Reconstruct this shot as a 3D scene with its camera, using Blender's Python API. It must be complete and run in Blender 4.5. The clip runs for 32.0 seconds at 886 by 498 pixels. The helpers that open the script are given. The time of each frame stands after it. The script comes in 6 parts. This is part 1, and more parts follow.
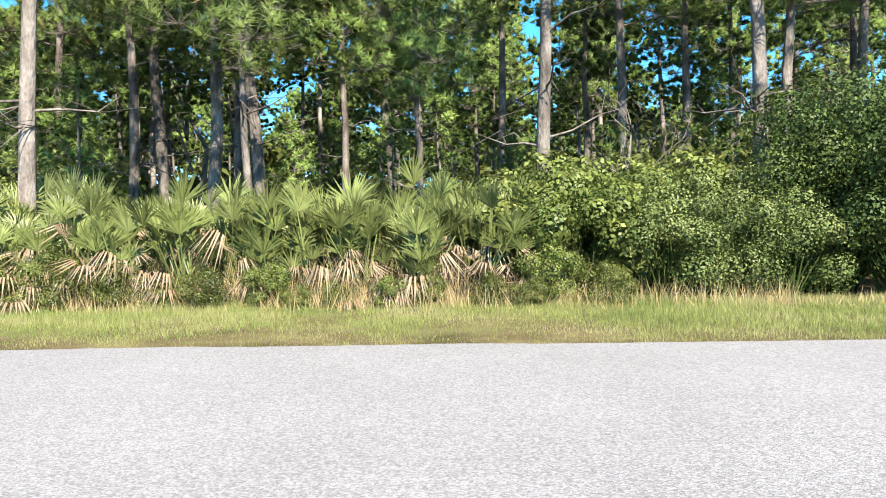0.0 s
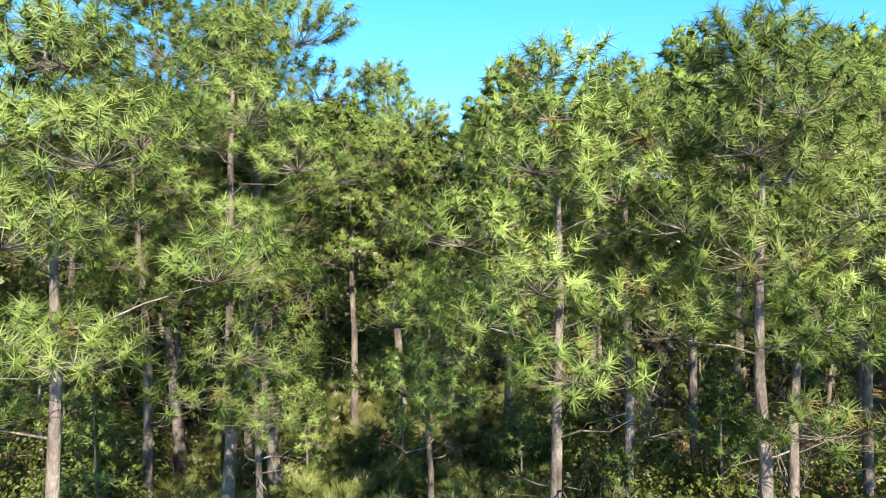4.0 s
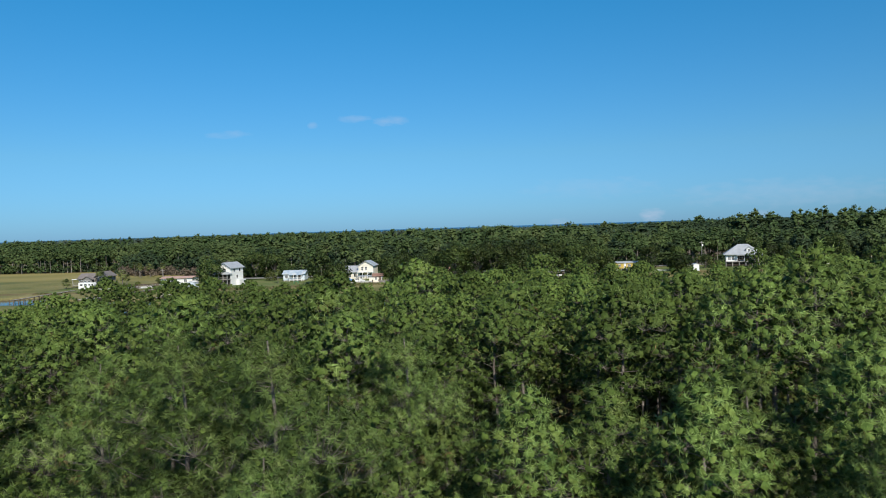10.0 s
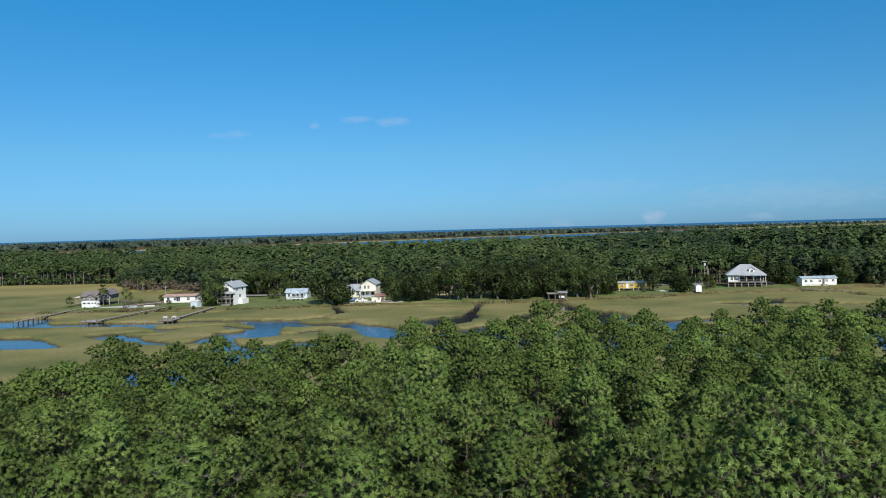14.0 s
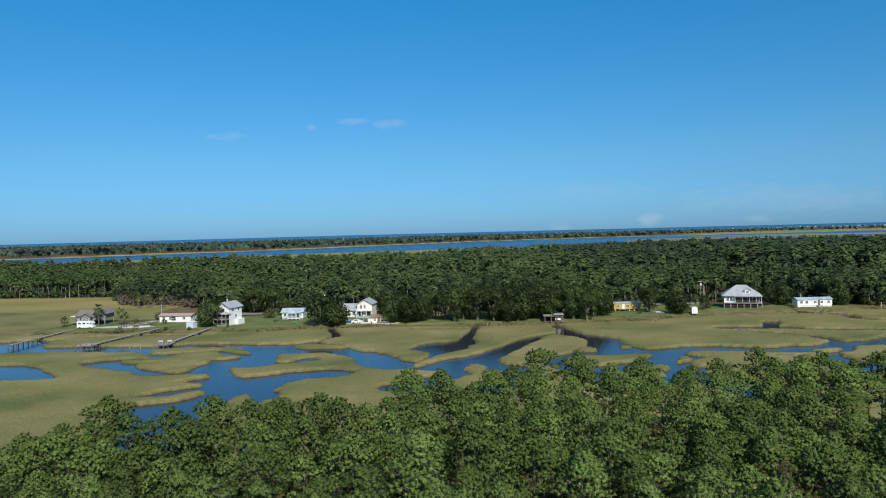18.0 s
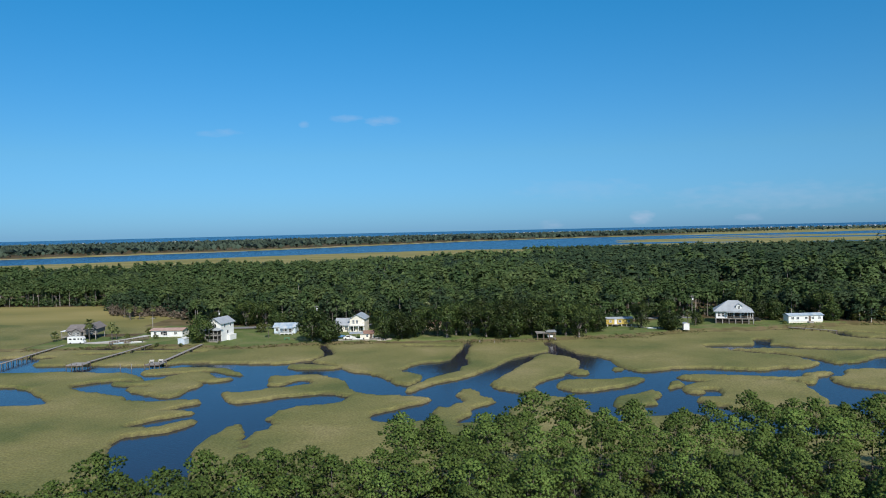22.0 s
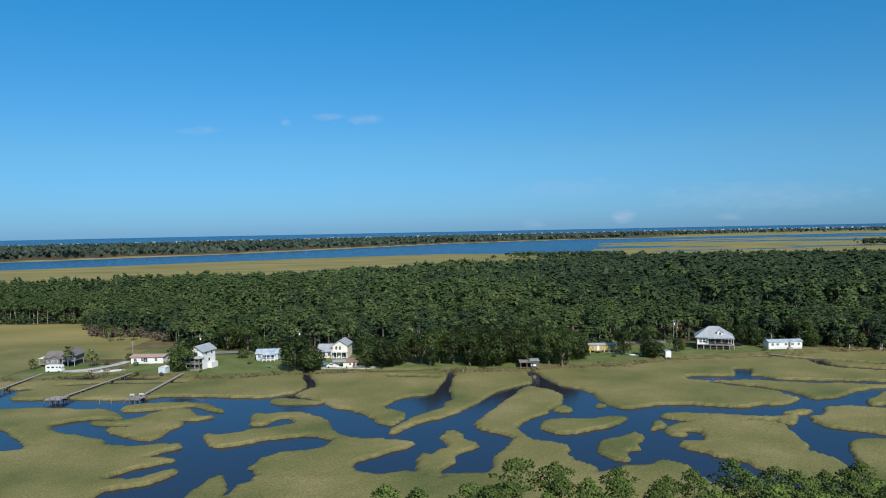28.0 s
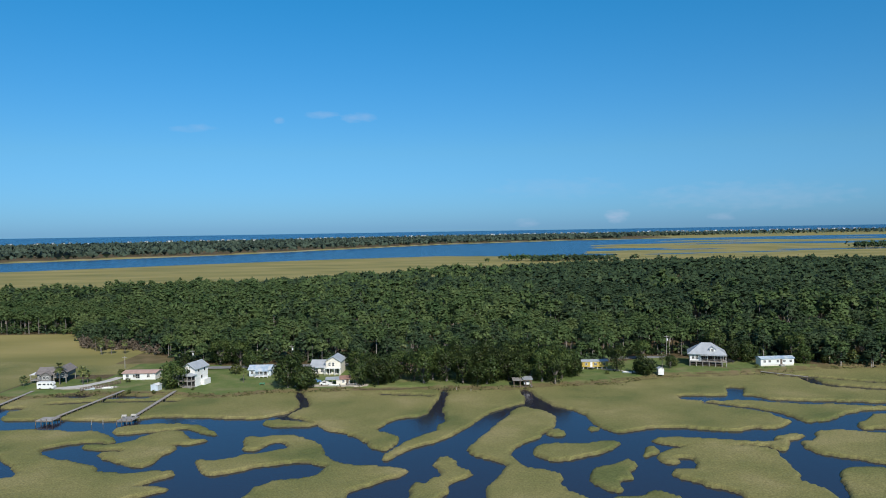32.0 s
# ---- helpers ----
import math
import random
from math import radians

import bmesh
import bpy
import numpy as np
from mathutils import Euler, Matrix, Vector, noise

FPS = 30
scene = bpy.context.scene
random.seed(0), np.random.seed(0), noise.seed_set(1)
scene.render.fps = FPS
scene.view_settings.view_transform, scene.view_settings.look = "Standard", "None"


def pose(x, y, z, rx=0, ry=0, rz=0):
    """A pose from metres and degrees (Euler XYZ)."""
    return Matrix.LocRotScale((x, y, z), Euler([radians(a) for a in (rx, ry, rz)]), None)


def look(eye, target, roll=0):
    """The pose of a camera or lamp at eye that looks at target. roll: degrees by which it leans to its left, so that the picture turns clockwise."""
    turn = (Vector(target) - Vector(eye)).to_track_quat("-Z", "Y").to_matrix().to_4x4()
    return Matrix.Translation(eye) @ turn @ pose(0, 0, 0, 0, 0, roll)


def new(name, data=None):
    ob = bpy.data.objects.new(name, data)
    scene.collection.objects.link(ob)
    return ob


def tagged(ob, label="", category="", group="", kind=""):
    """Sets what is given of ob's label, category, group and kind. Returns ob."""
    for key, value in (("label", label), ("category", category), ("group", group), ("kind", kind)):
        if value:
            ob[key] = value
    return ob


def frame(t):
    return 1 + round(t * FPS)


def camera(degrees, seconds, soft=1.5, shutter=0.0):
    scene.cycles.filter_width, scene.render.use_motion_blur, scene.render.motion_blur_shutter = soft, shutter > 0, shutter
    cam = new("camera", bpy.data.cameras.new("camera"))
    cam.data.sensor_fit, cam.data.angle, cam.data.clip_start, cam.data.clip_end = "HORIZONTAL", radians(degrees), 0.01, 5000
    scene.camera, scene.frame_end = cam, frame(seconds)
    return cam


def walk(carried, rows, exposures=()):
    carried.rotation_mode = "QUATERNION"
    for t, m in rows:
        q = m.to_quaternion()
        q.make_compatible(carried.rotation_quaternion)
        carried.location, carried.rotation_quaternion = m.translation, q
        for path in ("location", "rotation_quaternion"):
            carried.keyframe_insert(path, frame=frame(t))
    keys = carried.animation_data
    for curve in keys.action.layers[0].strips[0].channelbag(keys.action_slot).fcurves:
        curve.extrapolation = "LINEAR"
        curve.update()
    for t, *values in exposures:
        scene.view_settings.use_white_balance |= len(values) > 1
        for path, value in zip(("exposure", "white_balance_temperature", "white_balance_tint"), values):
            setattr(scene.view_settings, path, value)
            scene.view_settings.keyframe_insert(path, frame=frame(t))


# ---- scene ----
cam = camera(62.0, 32.0, soft=1.0)

# seconds, x, y, z, pitch, roll, yaw: a drone that climbs straight up from the road
PATH = [
    (0, -0.00, -0.00, 1.02, -1.61, 0.87, 2.13),
    (0.5, -0.08, 0.03, 1.82, -1.64, 0.95, 2.14),
    (1, -0.09, 0.04, 2.74, -1.63, 1.00, 2.22),
    (1.5, -0.04, 0.05, 3.67, -1.66, 1.04, 2.50),
    (2, 0.05, 0.04, 4.60, -1.68, 1.08, 2.73),
    (2.5, 0.07, 0.04, 5.55, -1.62, 1.12, 2.79),
    (4.5, -0.12, -0.11, 9.10, -1.60, 0.74, 2.16),
    (5, -0.11, -0.14, 10.00, -1.66, 0.89, 2.15),
    (5.5, -0.05, -0.15, 10.92, -1.64, 0.96, 2.32),
    (6, -0.03, -0.17, 11.83, -1.65, 1.04, 2.50),
    (6.5, -0.05, -0.21, 12.75, -1.65, 1.08, 2.67),
    (7, -0.05, -0.22, 13.68, -1.65, 1.11, 2.89),
    (7.5, -0.08, -0.21, 14.60, -1.62, 1.18, 3.06),
    (8, -0.06, -0.21, 15.50, -1.58, 1.23, 3.24),
    (8.5, -0.05, -0.25, 16.41, -1.58, 1.46, 3.32),
    (9, 0.00, -0.35, 17.32, -1.57, 1.59, 3.39),
    (9.5, 0.02, -0.42, 18.27, -1.56, 1.71, 3.40),
    (10, 0.09, -0.46, 19.26, -1.53, 1.78, 3.54),
    (10.5, 0.12, -0.47, 20.27, -1.51, 1.76, 3.60),
    (11, 0.16, -0.45, 21.28, -1.51, 1.75, 3.66),
    (11.5, 0.17, -0.46, 22.27, -1.53, 1.73, 3.71),
    (12, 0.04, -0.53, 23.24, -1.51, 1.70, 3.73),
    (12.5, -0.05, -0.58, 24.20, -1.49, 1.67, 3.74),
    (13, -0.07, -0.61, 25.17, -1.46, 1.64, 3.73),
    (13.5, -0.09, -0.62, 26.12, -1.47, 1.60, 3.71),
    (14, -0.08, -0.63, 27.08, -1.46, 1.57, 3.67),
    (14.5, -0.04, -0.63, 28.04, -1.45, 1.57, 3.60),
    (16.5, 0.11, -0.53, 31.98, -1.40, 1.58, 3.50),
    (17, 0.12, -0.48, 32.93, -1.36, 1.56, 3.46),
    (17.5, 0.10, -0.42, 33.87, -1.33, 1.49, 3.43),
    (18, 0.10, -0.36, 34.80, -1.31, 1.42, 3.39),
    (18.5, 0.11, -0.30, 35.72, -1.34, 1.38, 3.34),
    (19, 0.11, -0.23, 36.64, -1.40, 1.36, 3.28),
    (19.5, 0.08, -0.15, 37.57, -1.46, 1.33, 3.21),
    (20, 0.09, -0.11, 38.50, -1.48, 1.30, 3.14),
    (20.5, 0.14, -0.06, 39.44, -1.51, 1.30, 3.04),
    (21, 0.23, -0.02, 40.37, -1.53, 1.30, 2.98),
    (21.5, 0.29, 0.02, 41.32, -1.52, 1.31, 2.92),
    (22, 0.28, 0.07, 42.27, -1.51, 1.29, 2.83),
    (22.5, 0.27, 0.12, 43.22, -1.56, 1.25, 2.74),
    (23, 0.23, 0.16, 44.17, -1.60, 1.20, 2.62),
    (23.5, 0.22, 0.20, 45.12, -1.60, 1.16, 2.50),
    (24, 0.20, 0.25, 46.07, -1.60, 1.16, 2.36),
    (24.5, 0.14, 0.31, 47.03, -1.59, 1.18, 2.23),
    (25, 0.08, 0.36, 47.98, -1.62, 1.20, 2.10),
    (25.5, 0.03, 0.40, 48.94, -1.65, 1.21, 1.92),
    (27.5, 0.03, 0.72, 52.91, -1.64, 1.17, 1.59),
    (28, 0.05, 0.76, 53.87, -1.62, 1.13, 1.47),
    (28.5, 0.06, 0.82, 54.82, -1.62, 1.07, 1.42),
    (29, 0.07, 0.89, 55.77, -1.63, 1.02, 1.36),
    (29.5, 0.06, 0.94, 56.70, -1.66, 0.99, 1.30),
    (30, 0.03, 0.98, 57.64, -1.68, 0.97, 1.23),
    (30.5, 0.04, 1.02, 58.58, -1.69, 0.95, 1.16),
    (31, 0.07, 1.06, 59.53, -1.70, 0.94, 1.09),
    (31.5, 0.09, 1.10, 60.47, -1.69, 0.95, 1.03),
    (32, 0.08, 1.10, 61.41, -1.73, 0.96, 0.96),
]
EXPOSURES = [(0, 1.88, 7150, 11), (1.0, 1.6, 7300, 12), (2.0, 1.95, 7500, 12.5), (2.5, 1.95, 7600, 13), (4.5, 1.65, 7900, 14), (5.5, 1.25, 7900, 14), (6.5, 0.6, 7200, 11), (7.5, 0.33, 6900, 10), (9, 0.1, 6800, 10), (14, 0.05, 6600, 10), (20, 0.0, 6500, 10), (32, 0.0, 6450, 10)]
walk(cam, [(t, pose(x, y, z, 90 + pitch, roll, yaw)) for t, x, y, z, pitch, roll, yaw in PATH], EXPOSURES)

# ---- sky and sun ----
SUN_ELEVATION, SUN_AZIMUTH = 38.0, 159.0      # degrees; azimuth clockwise from +y
sun_dir = Vector((math.sin(radians(SUN_AZIMUTH)) * math.cos(radians(SUN_ELEVATION)),
                  math.cos(radians(SUN_AZIMUTH)) * math.cos(radians(SUN_ELEVATION)),
                  math.sin(radians(SUN_ELEVATION))))
sun = new("sun", bpy.data.lights.new("sun", "SUN"))
sun.data.energy, sun.data.angle, sun.data.color = 4.6, radians(0.5), (1.0, 0.95, 0.86)
sun.matrix_world = look(sun_dir * 100, (0, 0, 0))

world = bpy.data.worlds.new("sky")
scene.world = world
world.use_nodes = True
wn, wl = world.node_tree.nodes, world.node_tree.links
wn.clear()
sky = wn.new("ShaderNodeTexSky")
sky.sky_type, sky.sun_disc = "NISHITA", False
sky.sun_elevation, sky.sun_rotation = radians(SUN_ELEVATION), radians(SUN_AZIMUTH)
sky.altitude, sky.air_density, sky.dust_density, sky.ozone_density = 30, 1.0, 0.3, 3.0
grade = wn.new("ShaderNodeMix")
grade.data_type, grade.blend_type = "RGBA", "MULTIPLY"
grade.inputs[0].default_value = 1.0
tone = wn.new("ShaderNodeValToRGB")     # deep, clear autumn sky: paler near the horizon
for _ in range(2):
    tone.color_ramp.elements.new(0.5)
for e, (at, c) in zip(tone.color_ramp.elements, ((0.0, (0.190, 0.42, 0.85)), (0.10, (0.232, 0.512, 0.738)), (0.30, (0.118, 0.637, 0.885)), (0.62, (0.62, 0.76, 0.88)))):
    e.position, e.color = at, (*c, 1)
wl.new(sky.outputs[0], grade.inputs[6])
back = wn.new("ShaderNodeBackground")
back.inputs[1].default_value = 0.132
out = wn.new("ShaderNodeOutputWorld")
wl.new(back.outputs[0], out.inputs[0])
# wisps of cloud: centre (x/y, z/y), half sizes, strength
coord = wn.new("ShaderNodeTexCoord")
split = wn.new("ShaderNodeSeparateXYZ")
wl.new(coord.outputs["Generated"], split.inputs[0])
wl.new(split.outputs[2], tone.inputs[0])
wl.new(tone.outputs[0], grade.inputs[7])


def wmath(op, a, b=None, c=None):
    n = wn.new("ShaderNodeMath")
    n.operation = op
    for i, v in enumerate((a, b, c)):
        if v is None:
            continue
        if isinstance(v, (int, float)):
            n.inputs[i].default_value = v
        else:
            wl.new(v, n.inputs[i])
    return n.outputs[0]


ahead = wmath("MAXIMUM", split.outputs[1], 0.05)
across, above = wmath("DIVIDE", split.outputs[0], ahead), wmath("DIVIDE", split.outputs[2], ahead)
wisp = wn.new("ShaderNodeTexNoise")
wisp.inputs["Scale"].default_value, wisp.inputs["Detail"].default_value = 46.0, 5.0
stretch = wn.new("ShaderNodeMapping")
stretch.inputs["Scale"].default_value = (1, 1, 3)
wl.new(coord.outputs["Generated"], stretch.inputs[0])
wl.new(stretch.outputs[0], wisp.inputs[0])
cover = 0.0
for cx, cz, rx, rz, amount in ((-0.128, 0.149, 0.026, 0.008, 0.24), (-0.179, 0.154, 0.026, 0.006, 0.2), (-0.355, 0.140, 0.034, 0.006, 0.16),
                               (-0.236, 0.148, 0.008, 0.005, 0.2), (0.218, 0.010, 0.018, 0.010, 0.4), (0.098, 0.004, 0.02, 0.007, 0.22), (0.36, 0.008, 0.02, 0.006, 0.2),
                               (0.40, 0.035, 0.16, 0.022, 0.16), (0.14, 0.05, 0.10, 0.016, 0.1)):
    dx = wmath("DIVIDE", wmath("SUBTRACT", across, cx), rx)
    dz = wmath("DIVIDE", wmath("SUBTRACT", above, cz), rz)
    r2 = wmath("ADD", wmath("MULTIPLY", dx, dx), wmath("MULTIPLY", dz, dz))
    blob = wmath("MULTIPLY", wmath("MAXIMUM", wmath("SUBTRACT", wmath("MULTIPLY", wisp.outputs[0], 2.6), wmath("ADD", r2, 0.35)), 0.0), amount)
    cover = blob if isinstance(cover, float) else wmath("ADD", cover, blob)
white = wn.new("ShaderNodeMix")
white.data_type = "RGBA"
white.clamp_factor = True
wl.new(wmath("MINIMUM", cover, 0.5), white.inputs[0])
wl.new(grade.outputs[2], white.inputs[6])
white.inputs[7].default_value = (3.4, 4.2, 5.6, 1)
wl.new(white.outputs[2], back.inputs[0])


# ---- materials ----
def material(name, colours, rough=0.8, metal=0.0, scale=1.0, detail=4.0, fine=0.0, bump=0.0, bump_scale=None, island=0.0, thing=0.0, through_light=0.0, gloss=0.5, stretch_by=(1, 1, 1)):
    """colours: two or three base colours that noise blends at the given scale (per metre); fine: a second, finer grain;
    island / thing: how much single pieces / whole objects differ in brightness."""
    m = bpy.data.materials.new(name)
    m.use_nodes = True
    n, l = m.node_tree.nodes, m.node_tree.links
    bsdf = n["Principled BSDF"]
    bsdf.inputs["Roughness"].default_value, bsdf.inputs["Metallic"].default_value = rough, metal
    bsdf.inputs["Specular IOR Level"].default_value = gloss
    tc = n.new("ShaderNodeTexCoord")
    mp = n.new("ShaderNodeMapping")
    mp.inputs["Scale"].default_value = stretch_by
    l.new(tc.outputs["Object"], mp.inputs[0])
    tex = n.new("ShaderNodeTexNoise")
    tex.inputs["Scale"].default_value, tex.inputs["Detail"].default_value = scale, detail
    l.new(mp.outputs[0], tex.inputs[0])
    ramp = n.new("ShaderNodeValToRGB")
    el = ramp.color_ramp.elements
    while len(el) < len(colours):
        el.new(0.5)
    for i, c in enumerate(colours):
        el[i].position = 0.32 + 0.36 * i / max(1, len(colours) - 1)
        el[i].color = (*c, 1)
    l.new(tex.outputs[0], ramp.inputs[0])
    colour = ramp.outputs[0]

    def scaled(colour, source, amount):
        mul = n.new("ShaderNodeMath")
        mul.operation = "MULTIPLY_ADD"
        mul.inputs[1].default_value, mul.inputs[2].default_value = 2 * amount, 1 - amount
        l.new(source, mul.inputs[0])
        mix = n.new("ShaderNodeVectorMath")
        mix.operation = "SCALE"
        l.new(colour, mix.inputs[0])
        l.new(mul.outputs[0], mix.inputs["Scale"])
        return mix.outputs[0]

    if fine:
        tex2 = n.new("ShaderNodeTexNoise")
        tex2.inputs["Scale"].default_value, tex2.inputs["Detail"].default_value = scale * 9.7, 3.0
        l.new(mp.outputs[0], tex2.inputs[0])
        colour = scaled(colour, tex2.outputs[0], fine)
    if island:
        geo = n.new("ShaderNodeNewGeometry")
        colour = scaled(colour, geo.outputs["Random Per Island"], island)
    if thing:
        info = n.new("ShaderNodeObjectInfo")
        colour = scaled(colour, info.outputs["Random"], thing)
    l.new(colour, bsdf.inputs["Base Color"])
    if bump:
        tex3 = n.new("ShaderNodeTexNoise")
        tex3.inputs["Scale"].default_value, tex3.inputs["Detail"].default_value = bump_scale or scale * 6, 5.0
        l.new(mp.outputs[0], tex3.inputs[0])
        bp = n.new("ShaderNodeBump")
        bp.inputs["Strength"].default_value, bp.inputs["Distance"].default_value = bump, 0.05
        l.new(tex3.outputs[0], bp.inputs["Height"])
        l.new(bp.outputs[0], bsdf.inputs["Normal"])
    if through_light:
        tr = n.new("ShaderNodeBsdfTranslucent")
        l.new(colour, tr.inputs[0])
        mx = n.new("ShaderNodeMixShader")
        mx.inputs[0].default_value = through_light
        l.new(bsdf.outputs[0], mx.inputs[1])
        l.new(tr.outputs[0], mx.inputs[2])
        l.new(mx.outputs[0], n["Material Output"].inputs[0])
    return m


NEEDLES = material("pine_needles", [(0.096, 0.160, 0.047), (0.154, 0.228, 0.066), (0.218, 0.284, 0.094)], 0.55, scale=0.7, fine=0.4, island=0.30, thing=0.30, through_light=0.10, gloss=0.10)
# dark tone made as painted shade for tuft cores; only bush stems show it
CORE_SHADE = material("core_shade", [(0.030, 0.048, 0.012), (0.052, 0.076, 0.020)], 0.9, scale=3.0, fine=0.4, gloss=0.1)
NEEDLES_DRY = material("dry_needles", [(0.145, 0.095, 0.040), (0.215, 0.145, 0.066)], 0.7, scale=0.8, island=0.35, through_light=0.2, gloss=0.2)
PINE_BARK = material("pine_bark", [(0.060, 0.051, 0.044), (0.138, 0.119, 0.104), (0.25, 0.225, 0.20)], 0.9, scale=3.5, fine=0.6, bump=1.0, bump_scale=14, thing=0.2, gloss=0.2, stretch_by=(1, 1, 0.4))
DEAD_WOOD = material("dead_wood", [(0.11, 0.095, 0.082), (0.21, 0.19, 0.168)], 0.9, scale=3, fine=0.3, bump=0.5, gloss=0.2)
# needle green darkened to paint the shade inside the tufts
CLUMP_SHADE = material("pine_clump_shade", [(0.046, 0.080, 0.018), (0.076, 0.118, 0.026), (0.108, 0.148, 0.036)], 0.6, scale=0.9, fine=0.6, island=0.25, thing=0.30, through_light=0.08, gloss=0.08)
OAK_LEAVES = material("oak_leaves", [(0.028, 0.050, 0.015), (0.052, 0.080, 0.022), (0.090, 0.118, 0.031)], 0.5, scale=0.35, island=0.4, thing=0.45, through_light=0.22, gloss=0.2)
SHRUB_LEAVES = material("shrub_leaves", [(0.066, 0.088, 0.024), (0.120, 0.146, 0.037), (0.185, 0.200, 0.058)], 0.42, scale=1.1, island=0.4, thing=0.3, through_light=0.35, gloss=0.3)
VINE_LEAVES = material("vine_leaves", [(0.082, 0.118, 0.030), (0.140, 0.178, 0.044), (0.185, 0.200, 0.058)], 0.5, scale=1.5, island=0.45, through_light=0.35, gloss=0.3)
PALMETTO = material("palmetto_blades", [(0.080, 0.114, 0.036), (0.135, 0.164, 0.052), (0.215, 0.222, 0.09)], 0.42, scale=0.5, island=0.3, thing=0.4, through_light=0.25, gloss=0.25)
PALMETTO_DEAD = material("dead_palmetto_blades", [(0.10, 0.062, 0.035), (0.17, 0.125, 0.08), (0.26, 0.22, 0.165)], 0.8, scale=2.0, island=0.4, gloss=0.2)
GRASS = material("roadside_grass", [(0.135, 0.180, 0.052), (0.205, 0.238, 0.076), (0.30, 0.295, 0.135)], 0.7, scale=0.8, island=0.4, through_light=0.3, gloss=0.15)
DRY_GRASS = material("dry_grass", [(0.30, 0.23, 0.11), (0.42, 0.34, 0.19)], 0.8, scale=1.2, island=0.4, through_light=0.2, gloss=0.2)
WOODS_PINE = material("woods_pine_foliage", [(0.046, 0.082, 0.029), (0.074, 0.112, 0.038), (0.104, 0.140, 0.050)], 0.65, scale=0.06, fine=0.35, island=0.16, through_light=0.15, gloss=0.15)
# oak green lifted and blued, so haze is in the colour
HAZED_OAK = material("hazed_oak_foliage", [(0.028, 0.052, 0.026), (0.044, 0.072, 0.033), (0.064, 0.092, 0.040)], 0.65, scale=0.09, fine=0.3, island=0.16, through_light=0.15, gloss=0.15)
WOODS_TRUNK = material("woods_trunks", [(0.16, 0.145, 0.128), (0.27, 0.245, 0.22)], 0.9, scale=0.4, island=0.4, gloss=0.1)
BRUSH = material("brown_brush", [(0.105, 0.085, 0.060), (0.185, 0.150, 0.115)], 0.9, scale=0.3, fine=0.3, island=0.3, gloss=0.1)
# island green with the distance haze painted into it
HAZED_ISLAND = material("hazed_island_foliage", [(0.050, 0.075, 0.055), (0.068, 0.092, 0.064)], 0.8, scale=0.02, fine=0.2, island=0.15, gloss=0.1)


def noise2(x, y, seed=0, octaves=3):
    """Smooth value noise in numpy, about -1 to 1."""
    total, amp = np.zeros(np.shape(x)), 1.0
    for o in range(octaves):
        xi, yi = np.floor(x).astype(np.int64), np.floor(y).astype(np.int64)
        fx, fy = x - xi, y - yi
        fx, fy = fx * fx * (3 - 2 * fx), fy * fy * (3 - 2 * fy)

        def corner(a, b):
            h = (a * 374761393 + b * 668265263 + (seed + o) * 1442695041) & 0x7FFFFFFF
            h = ((h ^ (h >> 13)) * 1274126177) & 0x7FFFFFFF
            return ((h ^ (h >> 16)) & 0xFFFF) / 32767.5 - 1

        total += amp * ((corner(xi, yi) * (1 - fx) + corner(xi + 1, yi) * fx) * (1 - fy) + (corner(xi, yi + 1) * (1 - fx) + corner(xi + 1, yi + 1) * fx) * fy)
        x, y, amp = x * 2.03 + 17.1, y * 2.03 + 5.3, amp * 0.5
    return total / 1.6


CLUMP_NORMALS = {}


class Soup:
    """Vertices and triangles of one mesh."""

    def __init__(self):
        self.v, self.f, self.m, self.n, self.count, self.shaped = [], [], [], [], 0, False

    def add(self, v, f, slot=0, out=None):
        v, f = np.asarray(v, float).reshape(-1, 3), np.asarray(f, np.int64).reshape(-1, 3)
        if out is None:
            out = np.zeros(v.shape)
        else:
            self.shaped = True
            turned = (np.cross(v[f[:, 1]] - v[f[:, 0]], v[f[:, 2]] - v[f[:, 0]]) * out[f].sum(1)).sum(1) < 0
            f[turned] = f[turned][:, ::-1]
        self.n.append(out)
        self.v.append(v)
        self.f.append(f + self.count)
        self.m.append(np.full(len(f), slot, np.int32))
        self.count += len(v)

    def mesh(self, name, *mats, smooth=False):
        me = bpy.data.meshes.new(name)
        if not self.v:
            return me
        v, f, slots = np.concatenate(self.v), np.concatenate(self.f), np.concatenate(self.m)
        me.vertices.add(len(v))
        me.vertices.foreach_set("co", v.astype(np.float32).ravel())
        me.loops.add(3 * len(f))
        me.loops.foreach_set("vertex_index", f.astype(np.int32).ravel())
        me.polygons.add(len(f))
        me.polygons.foreach_set("loop_start", np.arange(0, 3 * len(f), 3, dtype=np.int32))
        me.polygons.foreach_set("loop_total", np.full(len(f), 3, np.int32))
        me.polygons.foreach_set("material_index", slots)
        me.polygons.foreach_set("use_smooth", np.full(len(f), smooth, bool))
        for m in mats:
            me.materials.append(m)
        me.update(calc_edges=True)
        if self.shaped:     # soft foliage: faces shade with the rounded clump that they belong to
            me.normals_split_custom_set_from_vertices(np.concatenate(self.n))
            CLUMP_NORMALS[me.name] = np.concatenate(self.n)
        return me


